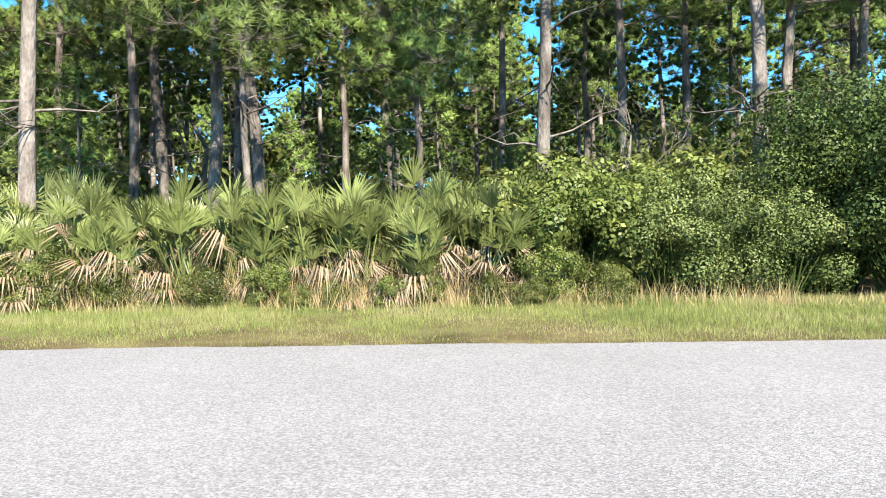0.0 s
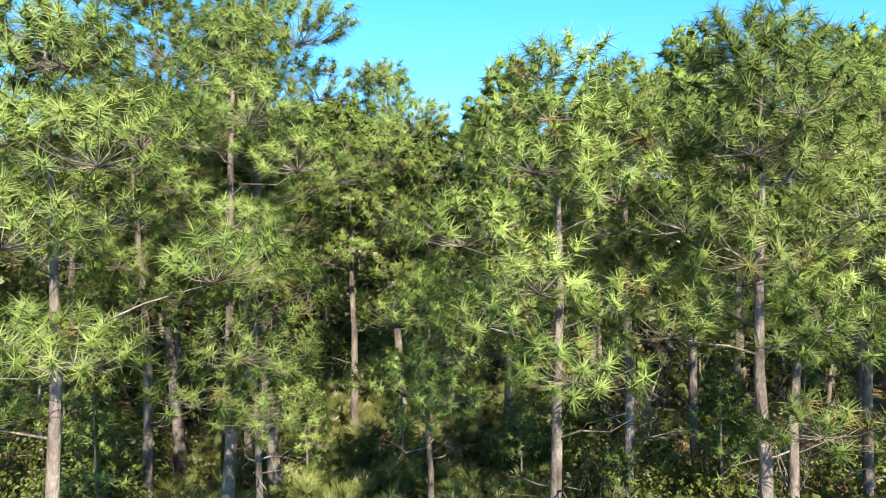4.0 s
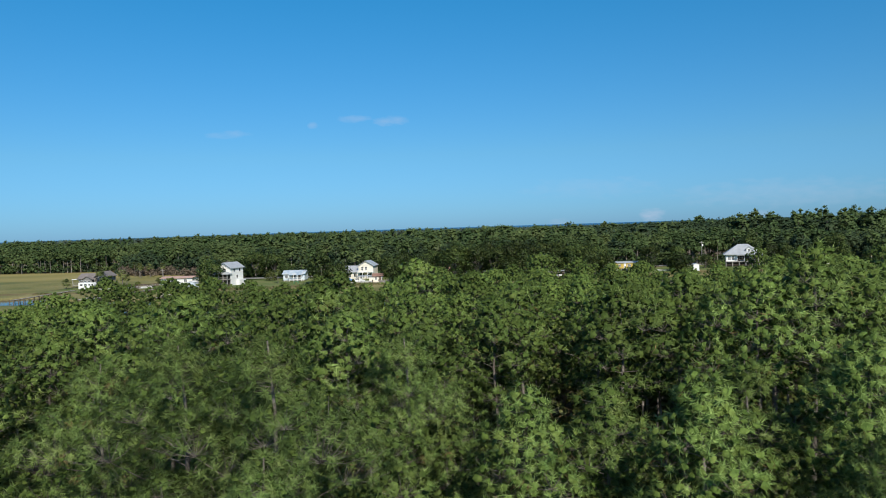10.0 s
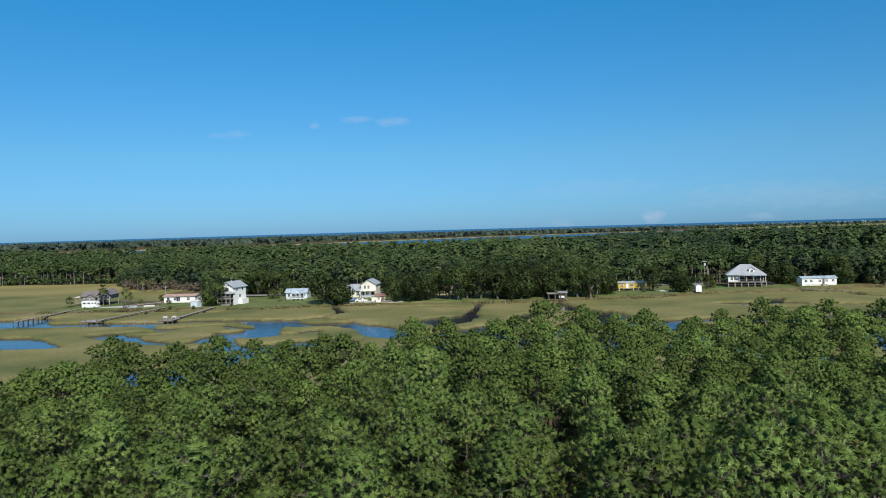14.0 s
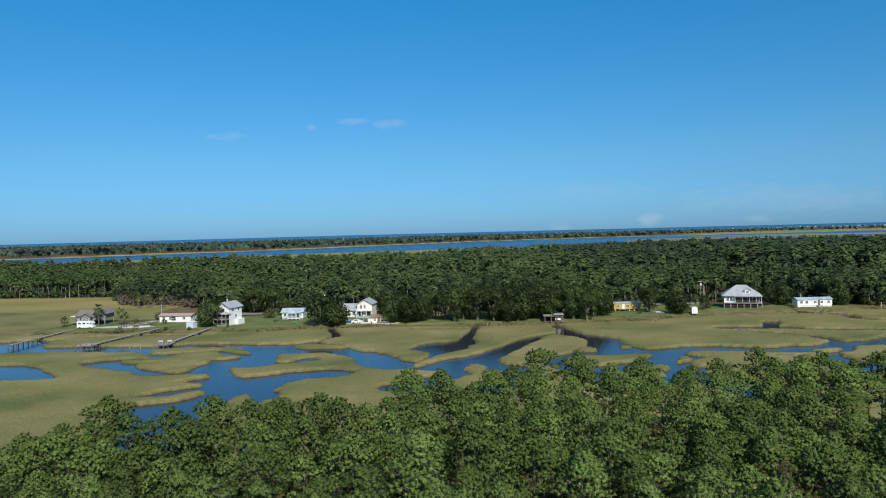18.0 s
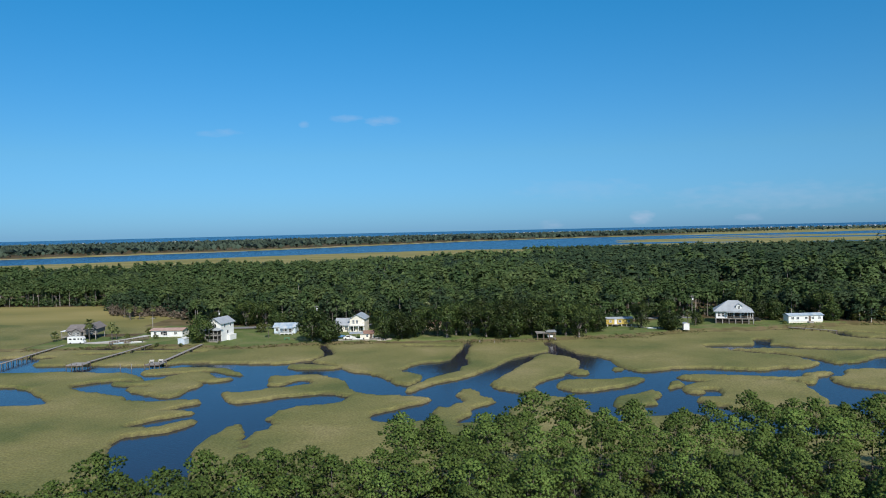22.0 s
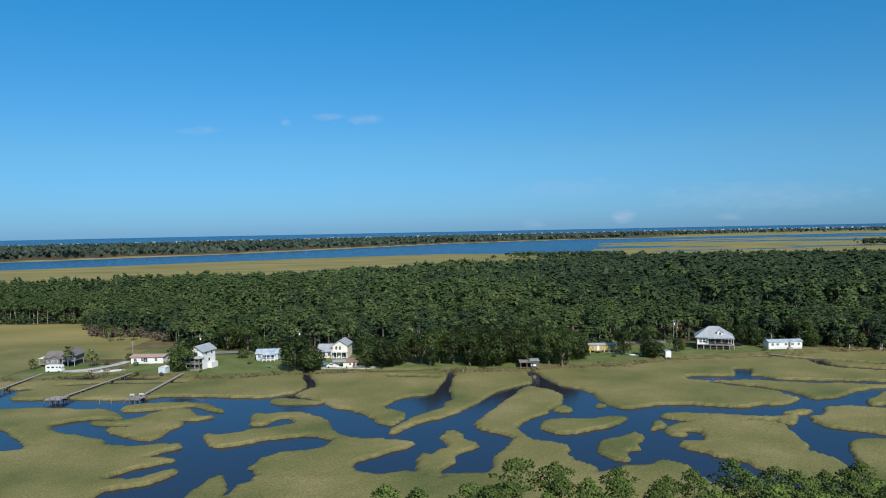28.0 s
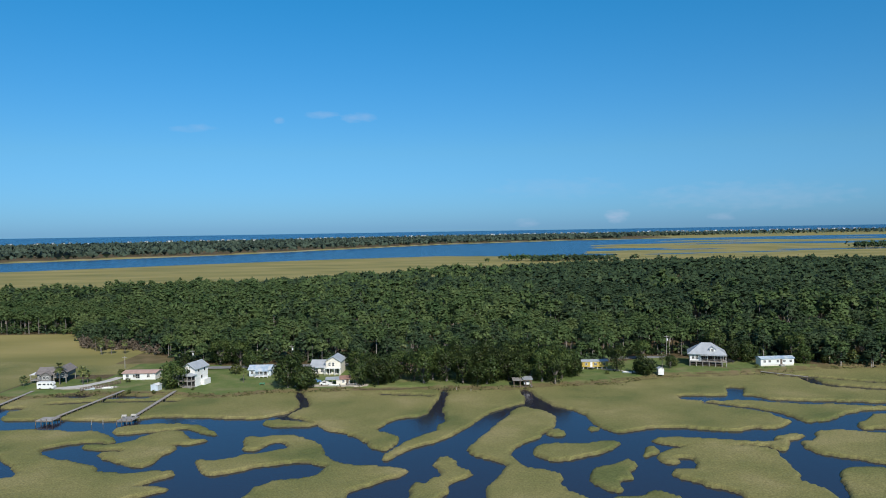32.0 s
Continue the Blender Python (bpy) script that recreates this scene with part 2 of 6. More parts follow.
def tube(soup, path, radii, sides=6, slot=0):
    path, radii = np.asarray(path, float), np.asarray(radii, float)
    n = len(path)
    tang = np.gradient(path, axis=0)
    tang /= np.linalg.norm(tang, axis=1, keepdims=True) + 1e-9
    ref = np.where(np.abs(tang[:, 2:3]) > 0.8, np.array([[1.0, 0, 0]]), np.array([[0, 0, 1.0]]))
    a = np.cross(tang, ref)
    a /= np.linalg.norm(a, axis=1, keepdims=True) + 1e-9
    b = np.cross(tang, a)
    ang = np.arange(sides) * 2 * np.pi / sides
    v = path[:, None] + radii[:, None, None] * (np.cos(ang)[None, :, None] * a[:, None] + np.sin(ang)[None, :, None] * b[:, None])
    i, j = np.meshgrid(np.arange(n - 1), np.arange(sides), indexing="ij")
    p, q = (i * sides + j).ravel(), (i * sides + (j + 1) % sides).ravel()
    soup.add(v.reshape(-1, 3), np.concatenate([np.stack([p, q, q + sides], 1), np.stack([p, q + sides, p + sides], 1)]), slot)


def unit(v):
    return v / (np.linalg.norm(v, axis=-1, keepdims=True) + 1e-9)


def leaves(soup, rng, centre, normal, size, slot=0, long=1.6, out=None):
    """One pointed leaf of two triangles at each centre."""
    n = len(centre)
    a = unit(np.cross(normal, unit(rng.normal(size=(n, 3)))))
    b = unit(np.cross(normal, a))
    s = size * rng.uniform(0.6, 1.25, (n, 1))
    fold = normal * s * 0.18
    v = np.stack([centre - a * s * long * 0.5, centre + b * s * 0.5 + fold, centre + a * s * long * 0.5, centre - b * s * 0.5 + fold], 1).reshape(-1, 3)
    k = 4 * np.arange(n)[:, None]
    soup.add(v, np.concatenate([k + [0, 1, 2], k + [0, 2, 3]]), slot, None if out is None else np.repeat(out, 4, 0))


def part(name, data, parent, label=""):
    ob = new(name, data)
    ob.parent = parent
    return tagged(ob, label)


def thing(name, label, category, group="", kind="", at=(0, 0, 0), turn=0.0, size=1.0):
    e = new(name)
    e.matrix_basis = pose(*at, 0, 0, turn) @ Matrix.Scale(size, 4)
    e.empty_display_size = 0.3
    return tagged(e, label, category, group, kind)


# ---- creek outlines fitted to the camera's view: open water, and marsh standing in it ----
OPEN_WATER = {
    'lagoon_west': [(-169, 263), (-163, 264), (-160, 260), (-158, 251), (-155, 248), (-144, 247), (-134, 249), (-124, 245), (-118, 245), (-109, 247), (-102, 251), (-81, 248), (-70, 245), (-62, 249), (-58, 254), (-56, 264), (-60, 276), (-65, 291), (-63, 291), (-57, 276), (-53, 262), (-56, 252), (-59, 248), (-48, 242), (-42, 231), (-35, 227), (-27, 217), (-25, 211), (-21, 209), (-18, 213), (-18, 224), (-26, 228), (-23, 240), (-18, 245), (-11, 247), (-9, 257), (-5, 296), (-3, 293), (-6, 257), (-4, 240), (-5, 215), (0, 121), (-69, 122), (-79, 122), (-107, 127), (-214, 254)],
    'lagoon_east': [(-7, 234), (-4, 223), (-1, 223), (5, 238), (12, 253), (21, 260), (25, 264), (24, 285), (27, 285), (29, 271), (35, 256), (42, 250), (42, 237), (46, 225), (51, 224), (63, 230), (71, 229), (82, 224), (94, 229), (91, 226), (100, 228), (108, 237), (111, 233), (117, 235), (127, 243), (133, 247), (140, 248), (178, 251), (110, 155), (79, 154), (65, 155), (50, 157), (34, 161), (22, 163), (-16, 164), (-19, 203)],
}
MARSH = {
    'point_a': [(-59, 248), (-48, 242), (-42, 231), (-35, 227), (-27, 217), (-25, 211), (-21, 209), (-18, 213), (-18, 224), (-26, 228), (-23, 240), (-18, 245), (-11, 247), (-25, 262), (-53, 264)],
    'spit_b': [(-4, 240), (-7, 234), (-7, 228), (-12, 223), (-17, 214), (-20, 207), (-22, 201), (-20, 199), (-17, 205), (-11, 213), (-6, 217), (-4, 221), (-1, 223), (2, 243)],
    'strip_f': [(-65, 241), (-61, 244), (-49, 241), (-45, 237), (-51, 235), (-61, 236)],
    'west_1': [(-198, 236), (-150, 233), (-141, 235), (-122, 232), (-114, 232), (-108, 226), (-104, 222), (-104, 219), (-112, 221), (-118, 218), (-121, 215), (-122, 212), (-119, 208), (-112, 204), (-100, 199), (-95, 193), (-96, 185), (-117, 191), (-120, 196), (-124, 200), (-133, 209), (-137, 212), (-182, 215)],
    'west_2': [(-118, 193), (-95, 193), (-87, 191), (-79, 193), (-74, 192), (-75, 188), (-78, 185), (-81, 181), (-71, 181), (-71, 178), (-79, 173), (-82, 168), (-84, 166), (-77, 164), (-72, 169), (-69, 173), (-67, 170), (-68, 166), (-72, 162), (-78, 159), (-80, 157), (-79, 150), (-64, 122), (-104, 122), (-158, 187), (-121, 187), (-116, 188)],
    'isle_v': [(-111, 233), (-110, 238), (-98, 241), (-88, 239), (-81, 236), (-74, 226), (-74, 224), (-81, 230), (-88, 235), (-94, 231), (-102, 230), (-107, 228)],
    'isle_w': [(-112, 215), (-112, 218), (-100, 217), (-98, 225), (-93, 230), (-88, 233), (-83, 225), (-79, 221), (-75, 220), (-79, 217), (-86, 217), (-81, 213), (-85, 206), (-83, 200), (-85, 197), (-90, 197), (-94, 201), (-104, 207), (-103, 210), (-94, 211), (-103, 212)],
    'hook': [(-63, 210), (-63, 214), (-66, 223), (-61, 223), (-55, 226), (-48, 224), (-41, 216), (-34, 199), (-35, 193), (-43, 201), (-50, 209), (-51, 215), (-54, 219), (-57, 217), (-57, 211)],
    'spit_t': [(-73, 200), (-72, 203), (-67, 200), (-61, 205), (-55, 208), (-50, 212), (-37, 204), (-35, 195), (-37, 198), (-44, 199), (-52, 197), (-58, 192), (-63, 190), (-67, 191)],
    'tongue_r': [(-37, 201), (-28, 195), (-18, 194), (-13, 192), (-14, 189), (-19, 184), (-24, 179), (-27, 175), (-29, 166), (-35, 188), (-36, 196)],
    'south_mid': [(-36, 195), (-36, 190), (-39, 186), (-45, 185), (-48, 184), (-51, 178), (-50, 176), (-53, 172), (-50, 171), (-47, 167), (-50, 165), (-48, 162), (-51, 161), (-50, 157), (-51, 155), (-41, 121), (-3, 121), (-3, 166), (-16, 169), (-20, 167), (-23, 167), (-25, 169), (-27, 174), (-32, 183)],
    'south_fan': [(-60, 159), (-59, 163), (-57, 167), (-55, 167), (-52, 159), (-51, 153), (-41, 121), (-50, 121), (-60, 147)],
    'isle_p': [(-12, 180), (-11, 182), (-8, 180), (-8, 184), (-5, 186), (-5, 192), (-7, 195), (-6, 200), (-3, 203), (0, 200), (-1, 197), (1, 193), (4, 189), (2, 186), (-1, 183), (-3, 180), (-2, 175), (-3, 173), (-6, 169), (-4, 164), (-12, 166), (-12, 173)],
    'neck_o': [(1, 208), (5, 218), (8, 226), (14, 239), (18, 251), (21, 257), (27, 255), (32, 246), (32, 238), (30, 230), (26, 226), (24, 220), (19, 215), (15, 208), (15, 198), (20, 191), (26, 188), (26, 185), (25, 181), (27, 176), (24, 175), (21, 158), (5, 158), (6, 169), (6, 175), (8, 182), (12, 191), (12, 196), (7, 201)],
    'south_east': [(-8, 167), (3, 166), (7, 171), (24, 176), (29, 173), (31, 169), (28, 165), (33, 168), (36, 171), (43, 171), (46, 175), (49, 174), (52, 170), (50, 166), (53, 160), (56, 155), (44, 120), (-6, 121)],
    'isle_k': [(32, 186), (36, 192), (41, 194), (44, 198), (47, 198), (47, 192), (43, 188), (45, 184), (40, 182), (39, 180), (40, 176), (37, 174), (34, 177), (33, 181)],
    'isle_l': [(20, 206), (23, 212), (27, 215), (35, 213), (43, 216), (48, 214), (46, 210), (40, 205), (35, 201), (28, 197), (24, 199), (21, 203)],
    'isle_m': [(26, 226), (31, 230), (33, 224), (30, 221), (28, 222)],
    'isle_n': [(40, 229), (42, 232), (45, 227), (41, 226)],
    'isle_j': [(50, 202), (53, 209), (56, 210), (57, 205), (53, 202), (50, 200)],
    'strip_h': [(55, 215), (60, 219), (68, 218), (78, 215), (89, 213), (94, 215), (96, 214), (92, 206), (88, 205), (87, 210), (76, 209), (68, 210), (65, 209), (58, 212)],
    'isle_h': [(90, 215), (94, 218), (100, 221), (103, 219), (99, 215), (94, 214)],
    'isle_i': [(53, 187), (56, 190), (61, 190), (63, 195), (63, 198), (59, 199), (58, 194), (54, 194), (53, 201), (58, 205), (65, 211), (84, 209), (88, 204), (87, 197), (85, 189), (85, 184), (83, 180), (87, 175), (87, 169), (86, 162), (83, 158), (75, 160), (70, 165), (65, 169), (64, 176), (60, 178), (58, 181), (53, 185)],
    'isle_g': [(104, 218), (108, 223), (115, 224), (125, 220), (150, 215), (130, 185), (109, 193), (107, 196), (102, 199), (97, 203), (97, 209), (99, 214), (101, 212)],
    'isle_f': [(120, 226), (127, 233), (132, 239), (137, 242), (170, 243), (155, 221), (127, 225)],
    'reed_q': [(97, 189), (104, 191), (128, 183), (107, 152), (84, 157), (90, 171), (92, 179)],
}


def smooth_outline(points, rounds=2):
    p = np.array(points, float)
    for _ in range(rounds):
        q = np.roll(p, -1, 0)
        p = np.stack([0.75 * p + 0.25 * q, 0.25 * p + 0.75 * q], 1).reshape(-1, 2)
    return p


def signed(points, x, y):
    """Distance to a closed outline, positive inside."""
    p = smooth_outline(points)
    q = np.roll(p, -1, 0)
    best, inside = np.full(x.shape, 1e9), np.zeros(x.shape, bool)
    lo, hi = p.min(0) - 8, p.max(0) + 8
    near = (x > lo[0]) & (x < hi[0]) & (y > lo[1]) & (y < hi[1])
    xs, ys = x[near], y[near]
    b, ins = np.full(xs.shape, 1e9), np.zeros(xs.shape, bool)
    for (ax, ay), (bx, by) in zip(p, q):
        ex, ey = bx - ax, by - ay
        t = np.clip(((xs - ax) * ex + (ys - ay) * ey) / (ex * ex + ey * ey + 1e-9), 0, 1)
        b = np.minimum(b, np.hypot(xs - ax - t * ex, ys - ay - t * ey))
        if ay != by:
            ins ^= ((ay > ys) != (by > ys)) & (xs < ex * (ys - ay) / (by - ay) + ax)
    best[near], inside[near] = b, ins
    return np.where(inside, best, -best)


def step(a, b, x):
    t = np.clip((x - a) / (b - a), 0, 1)
    return t * t * (3 - 2 * t)


def line(x, points):
    """A height or depth that runs straight between (x, value) pairs."""
    p = np.array(points, float)
    return np.interp(x, p[:, 0], p[:, 1])


BANK = [(-400, 292), (-167, 278), (-150, 284), (-116, 284), (-92, 277), (-72, 284), (-40, 287), (-10, 287), (20, 284), (37, 290), (60, 292), (85, 304), (108, 305), (130, 309), (155, 317), (250, 322)]
TREELINE = [(-400, 58), (-78, 66), (-62, 74), (-58, 92), (-52, 97), (-47, 90), (-41, 91), (-36, 97), (-30, 105), (-22, 102), (-18, 99), (-15, 118), (-5, 116), (4, 122), (13, 129), (21, 126), (35, 129), (43, 124), (52, 127), (62, 124), (100, 124), (400, 126)]
WOODS_FRONT = [(-700, 470), (-262, 452), (-234, 448), (-216, 418), (-200, 398), (-168, 390), (-142, 362), (-125, 345), (-60, 338), (60, 330), (90, 346), (130, 335), (165, 318), (200, 312), (700, 330)]
WOODS_BACK = [(-900, 620), (-340, 620), (-210, 680), (-60, 850), (-15, 900), (200, 930), (350, 920), (900, 850)]
RIVER_NEAR = [(-4000, 700), (-760, 1217), (-242, 1536), (-30, 1604), (250, 1480), (700, 1560), (4000, 1800)]
RIVER_FAR = [(-4000, 900), (-2500, 1000), (-976, 1565), (-589, 1887), (-50, 2616), (441, 2954), (900, 3050), (1500, 3200), (4500, 3500)]
ISLAND_BACK = [(-5000, 2600), (-2090, 3357), (-80, 4200), (1000, 4480), (3385, 4650), (5000, 4700)]
WATER_Z = -2.2


def creek_depth(x, y):
    """Positive in the marsh grass, negative over open water, in metres from the edge."""
    jx = x + 0.9 * noise2(x * 0.22, y * 0.22, 3) + 0.35 * noise2(x * 0.9, y * 0.9, 5, 2)
    jy = y + 1.3 * noise2(x * 0.22, y * 0.22, 4) + 0.5 * noise2(x * 0.9, y * 0.9, 6, 2)
    land = np.full(x.shape, 30.0)
    for outline in OPEN_WATER.values():
        land = np.minimum(land, -signed(outline, jx, jy))
    for outline in MARSH.values():
        land = np.maximum(land, signed(outline, jx, jy))
    # narrow ditches behind the marsh
    for pts, half in (([(84, 268), (92, 267), (99, 267), (106, 266)], 4.2), ([(101, 268), (105, 281)], 3.0), ([(104, 266), (112, 261.5), (124, 258.5), (147, 254.5)], 2.9), ([(88, 260), (94, 255), (101, 250), (105, 245), (107, 237)], 1.9),
                      ([(140, 297), (140, 289), (144, 283), (152, 279), (170, 272)], 2.7), ([(132, 304), (143, 300), (153, 294), (175, 282)], 1.7), ([(-59, 292), (-38, 289), (-24, 288), (-11, 290), (-6, 297)], 1.8), ([(-28, 279), (-11, 276)], 1.6),
                      ([(-154, 283.5), (-145, 282.5)], 3.2), ([(-133, 280.5), (-121, 279.5)], 3.1), ([(-150, 270), (-135, 273), (-118, 272), (-105, 272)], 1.8), ([(-175, 262), (-160, 262)], 3.0)):
        for (ax, ay), (bx, by) in zip(pts, pts[1:]):
            ex, ey = bx - ax, by - ay
            t = np.clip(((jx - ax) * ex + (jy - ay) * ey) / (ex * ex + ey * ey), 0, 1)
            land = np.minimum(land, np.hypot(jx - ax - t * ex, jy - ay - t * ey) - half)
    return land


def ground_height(x, y, creek=None):
    if creek is None:
        creek = creek_depth(x, y)
    bank, tree = line(x, BANK), line(x, TREELINE) + 2 * noise2(x * 0.06, x * 0 + 2, 8, 2)
    yard = line(x, [(-200, -1.0), (0, -0.9), (60, -0.6), (110, -0.35), (300, -0.3)])
    forest = 0.10 * noise2(x * 0.15, y * 0.15, 11) * step(9, 14, y)
    tall = 0.10 * noise2(x * 0.5, y * 0.5, 12, 2) + 0.08 * noise2(x * 0.05, y * 0.05, 13, 2)
    marsh = np.clip(creek * 1.6, -1.2, 0.75) + WATER_Z - 0.02 + np.where(creek > 0, tall, 0)
    h = forest + (marsh - forest) * step(tree + 2, tree + 16, y)
    h = h + (yard - h) * step(bank - 1.5, bank + 3.5, y)
    far_marsh = WATER_Z + 0.5 + 0.3 * noise2(x * 0.004, y * 0.011, 15, 3)
    h = h + (far_marsh - h) * step(line(x, WOODS_BACK) - 20, line(x, WOODS_BACK) + 40, y)
    wet = noise2(x * 0.0022, y * 0.0085, 16, 4)
    flats = WATER_Z - 0.12 + 1.8 * (wet + 0.20 * step(500, 1500, x)) - 1.6 * step(line(x, RIVER_FAR) - 480, line(x, RIVER_FAR) - 250, y)
    river = (WATER_Z - 1.5) + (flats - WATER_Z + 1.5) * step(0, 420, x - 0.25 * (y - 1600))
    h = h + (river - h) * step(line(x, RIVER_NEAR) - 25, line(x, RIVER_NEAR) + 25, y)
    h = h + (1.2 - h) * step(line(x, RIVER_FAR) - 25, line(x, RIVER_FAR) + 40, y)
    h = h + (WATER_Z - 3 - h) * step(line(x, ISLAND_BACK) + 20, line(x, ISLAND_BACK) + 120, y)
    return h


def spread(start, stop, first, growth):
    out = [start]
    while abs(out[-1] - start) < abs(stop - start):
        out.append(out[-1] + math.copysign(first, stop - start))
        first *= growth
    return out[1:]


# ---- ground: one sheet to the horizon ----
def ground_material():
    m = bpy.data.materials.new("ground_cover")
    m.use_nodes = True
    n, l = m.node_tree.nodes, m.node_tree.links
    bsdf = n["Principled BSDF"]
    bsdf.inputs["Roughness"].default_value, bsdf.inputs["Specular IOR Level"].default_value = 0.9, 0.15
    tc = n.new("ShaderNodeTexCoord")

    def tex(scale, detail=5.0, by=(1, 1, 1)):
        mp = n.new("ShaderNodeMapping")
        mp.inputs["Scale"].default_value = by
        l.new(tc.outputs["Object"], mp.inputs[0])
        t = n.new("ShaderNodeTexNoise")
        t.inputs["Scale"].default_value, t.inputs["Detail"].default_value = scale, detail
        l.new(mp.outputs[0], t.inputs[0])
        return t.outputs[0]

    def ramp(source, *stops):
        r = n.new("ShaderNodeValToRGB")
        el = r.color_ramp.elements
        while len(el) < len(stops):
            el.new(0.5)
        for e, (p, c) in zip(el, stops):
            e.position, e.color = p, (*c, 1)
        l.new(source, r.inputs[0])
        return r.outputs[0]

    def blend(a, b, f, mode="MIX"):
        x = n.new("ShaderNodeMix")
        x.data_type, x.blend_type = "RGBA", mode
        if isinstance(f, float):
            x.inputs[0].default_value = f
        else:
            l.new(f, x.inputs[0])
        l.new(a, x.inputs[6])
        l.new(b, x.inputs[7])
        return x.outputs[2]

    def mask(name, soft):
        a = n.new("ShaderNodeAttribute")
        a.attribute_name = name
        k = n.new("ShaderNodeMath")
        k.operation = "MULTIPLY_ADD"
        l.new(soft, k.inputs[0])
        k.inputs[1].default_value, k.inputs[2].default_value = 0.8, -0.4
        s = n.new("ShaderNodeMath")
        s.operation = "ADD"
        l.new(a.outputs["Fac"], s.inputs[0])
        l.new(k.outputs[0], s.inputs[1])
        c = n.new("ShaderNodeMapRange")
        c.inputs[1].default_value, c.inputs[2].default_value = 0.35, 0.65
        l.new(s.outputs[0], c.inputs[0])
        return c.outputs[0]

    rough = tex(0.35)
    litter = ramp(tex(1.3), (0.3, (0.055, 0.040, 0.020)), (0.5, (0.11, 0.080, 0.042)), (0.7, (0.15, 0.125, 0.06)))
    marsh = ramp(tex(0.035, 6.0), (0.32, (0.108, 0.124, 0.042)), (0.45, (0.163, 0.160, 0.058)), (0.56, (0.196, 0.181, 0.070)), (0.68, (0.250, 0.217, 0.098)))
    fine = ramp(tex(2.2, 4.0), (0.3, (0.74, 0.75, 0.72)), (0.7, (1.36, 1.35, 1.33)))
    marsh = blend(marsh, fine, 1.0, "MULTIPLY")
    lawn = ramp(tex(0.12, 6.0), (0.3, (0.082, 0.122, 0.034)), (0.5, (0.122, 0.156, 0.048)), (0.7, (0.185, 0.182, 0.078)))
    lawn = blend(lawn, fine, 0.6, "MULTIPLY")
    sand = ramp(tex(0.5, 5.0), (0.3, (0.36, 0.32, 0.25)), (0.7, (0.55, 0.50, 0.42)))
    scrub = ramp(tex(0.15, 5.0), (0.3, (0.10, 0.085, 0.035)), (0.7, (0.19, 0.145, 0.075)))
    mud = ramp(tex(0.8), (0.3, (0.05, 0.04, 0.025)), (0.7, (0.10, 0.08, 0.05)))
    verge = ramp(tex(2.5), (0.3, (0.15, 0.175, 0.05)), (0.5, (0.22, 0.235, 0.075)), (0.7, (0.29, 0.27, 0.12)))
    c = blend(litter, marsh, mask("marsh", rough))
    c = blend(c, lawn, mask("lawn", rough))
    c = blend(c, scrub, mask("scrub", rough))
    gold = ramp(tex(0.02, 6.0, (0.35, 1, 1)), (0.32, (0.175, 0.168, 0.056)), (0.5, (0.245, 0.215, 0.076)), (0.68, (0.31, 0.26, 0.10)))
    c = blend(c, gold, mask("gold", rough))
    c = blend(c, sand, mask("sand", rough))
    c = blend(c, verge, mask("verge", rough))
    edge = n.new("ShaderNodeAttribute")
    edge.attribute_name = "mud"
    c = blend(c, mud, edge.outputs["Fac"])
    l.new(c, bsdf.inputs["Base Color"])
    bp = n.new("ShaderNodeBump")
    bp.inputs["Strength"].default_value, bp.inputs["Distance"].default_value = 0.55, 0.3
    l.new(tex(1.6, 5.0), bp.inputs["Height"])
    l.new(bp.outputs[0], bsdf.inputs["Normal"])
    return m


CELL = 1.1
xs = np.array(sorted(spread(-190, -4900, 2.5, 1.10)) + list(np.arange(-190, 205, CELL)) + spread(205, 4900, 2.5, 1.10))
ys = np.array(sorted(spread(112, -300, 2.5, 1.06)) + list(np.arange(112, 322, CELL)) + spread(322, 4930, 2.0, 1.022))
gx, gy = np.meshgrid(xs, ys)
creek = np.full(gx.shape, 30.0)
zone = (gy > 100) & (gy < 330) & (gx > -260) & (gx < 260)
creek[zone] = creek_depth(gx[zone], gy[zone])
gz = ground_height(gx, gy, creek)
soup = Soup()
ny, nx = gx.shape
i, j = np.meshgrid(np.arange(ny - 1), np.arange(nx - 1), indexing="ij")
p = (i * nx + j).ravel()
soup.add(np.stack([gx, gy, gz], -1), np.concatenate([np.stack([p, p + 1, p + nx + 1], 1), np.stack([p, p + nx + 1, p + nx], 1)]))
ground = tagged(new("ground", soup.mesh("ground", ground_material(), smooth=True)), "ground of forest floor, salt marsh and lawns", "ground", kind="structure")
bank_y, tree_y = line(gx, BANK), line(gx, TREELINE)
woods_f, woods_b = line(gx, WOODS_FRONT), line(gx, WOODS_BACK)
field = (gx < -150) & (gy > 312) & (gy < woods_f)
wild = (gx < -181) & (gy > bank_y - 2) & (gy < woods_f)
island = (gy > line(gx, RIVER_FAR) + 30) & (gx < 900)
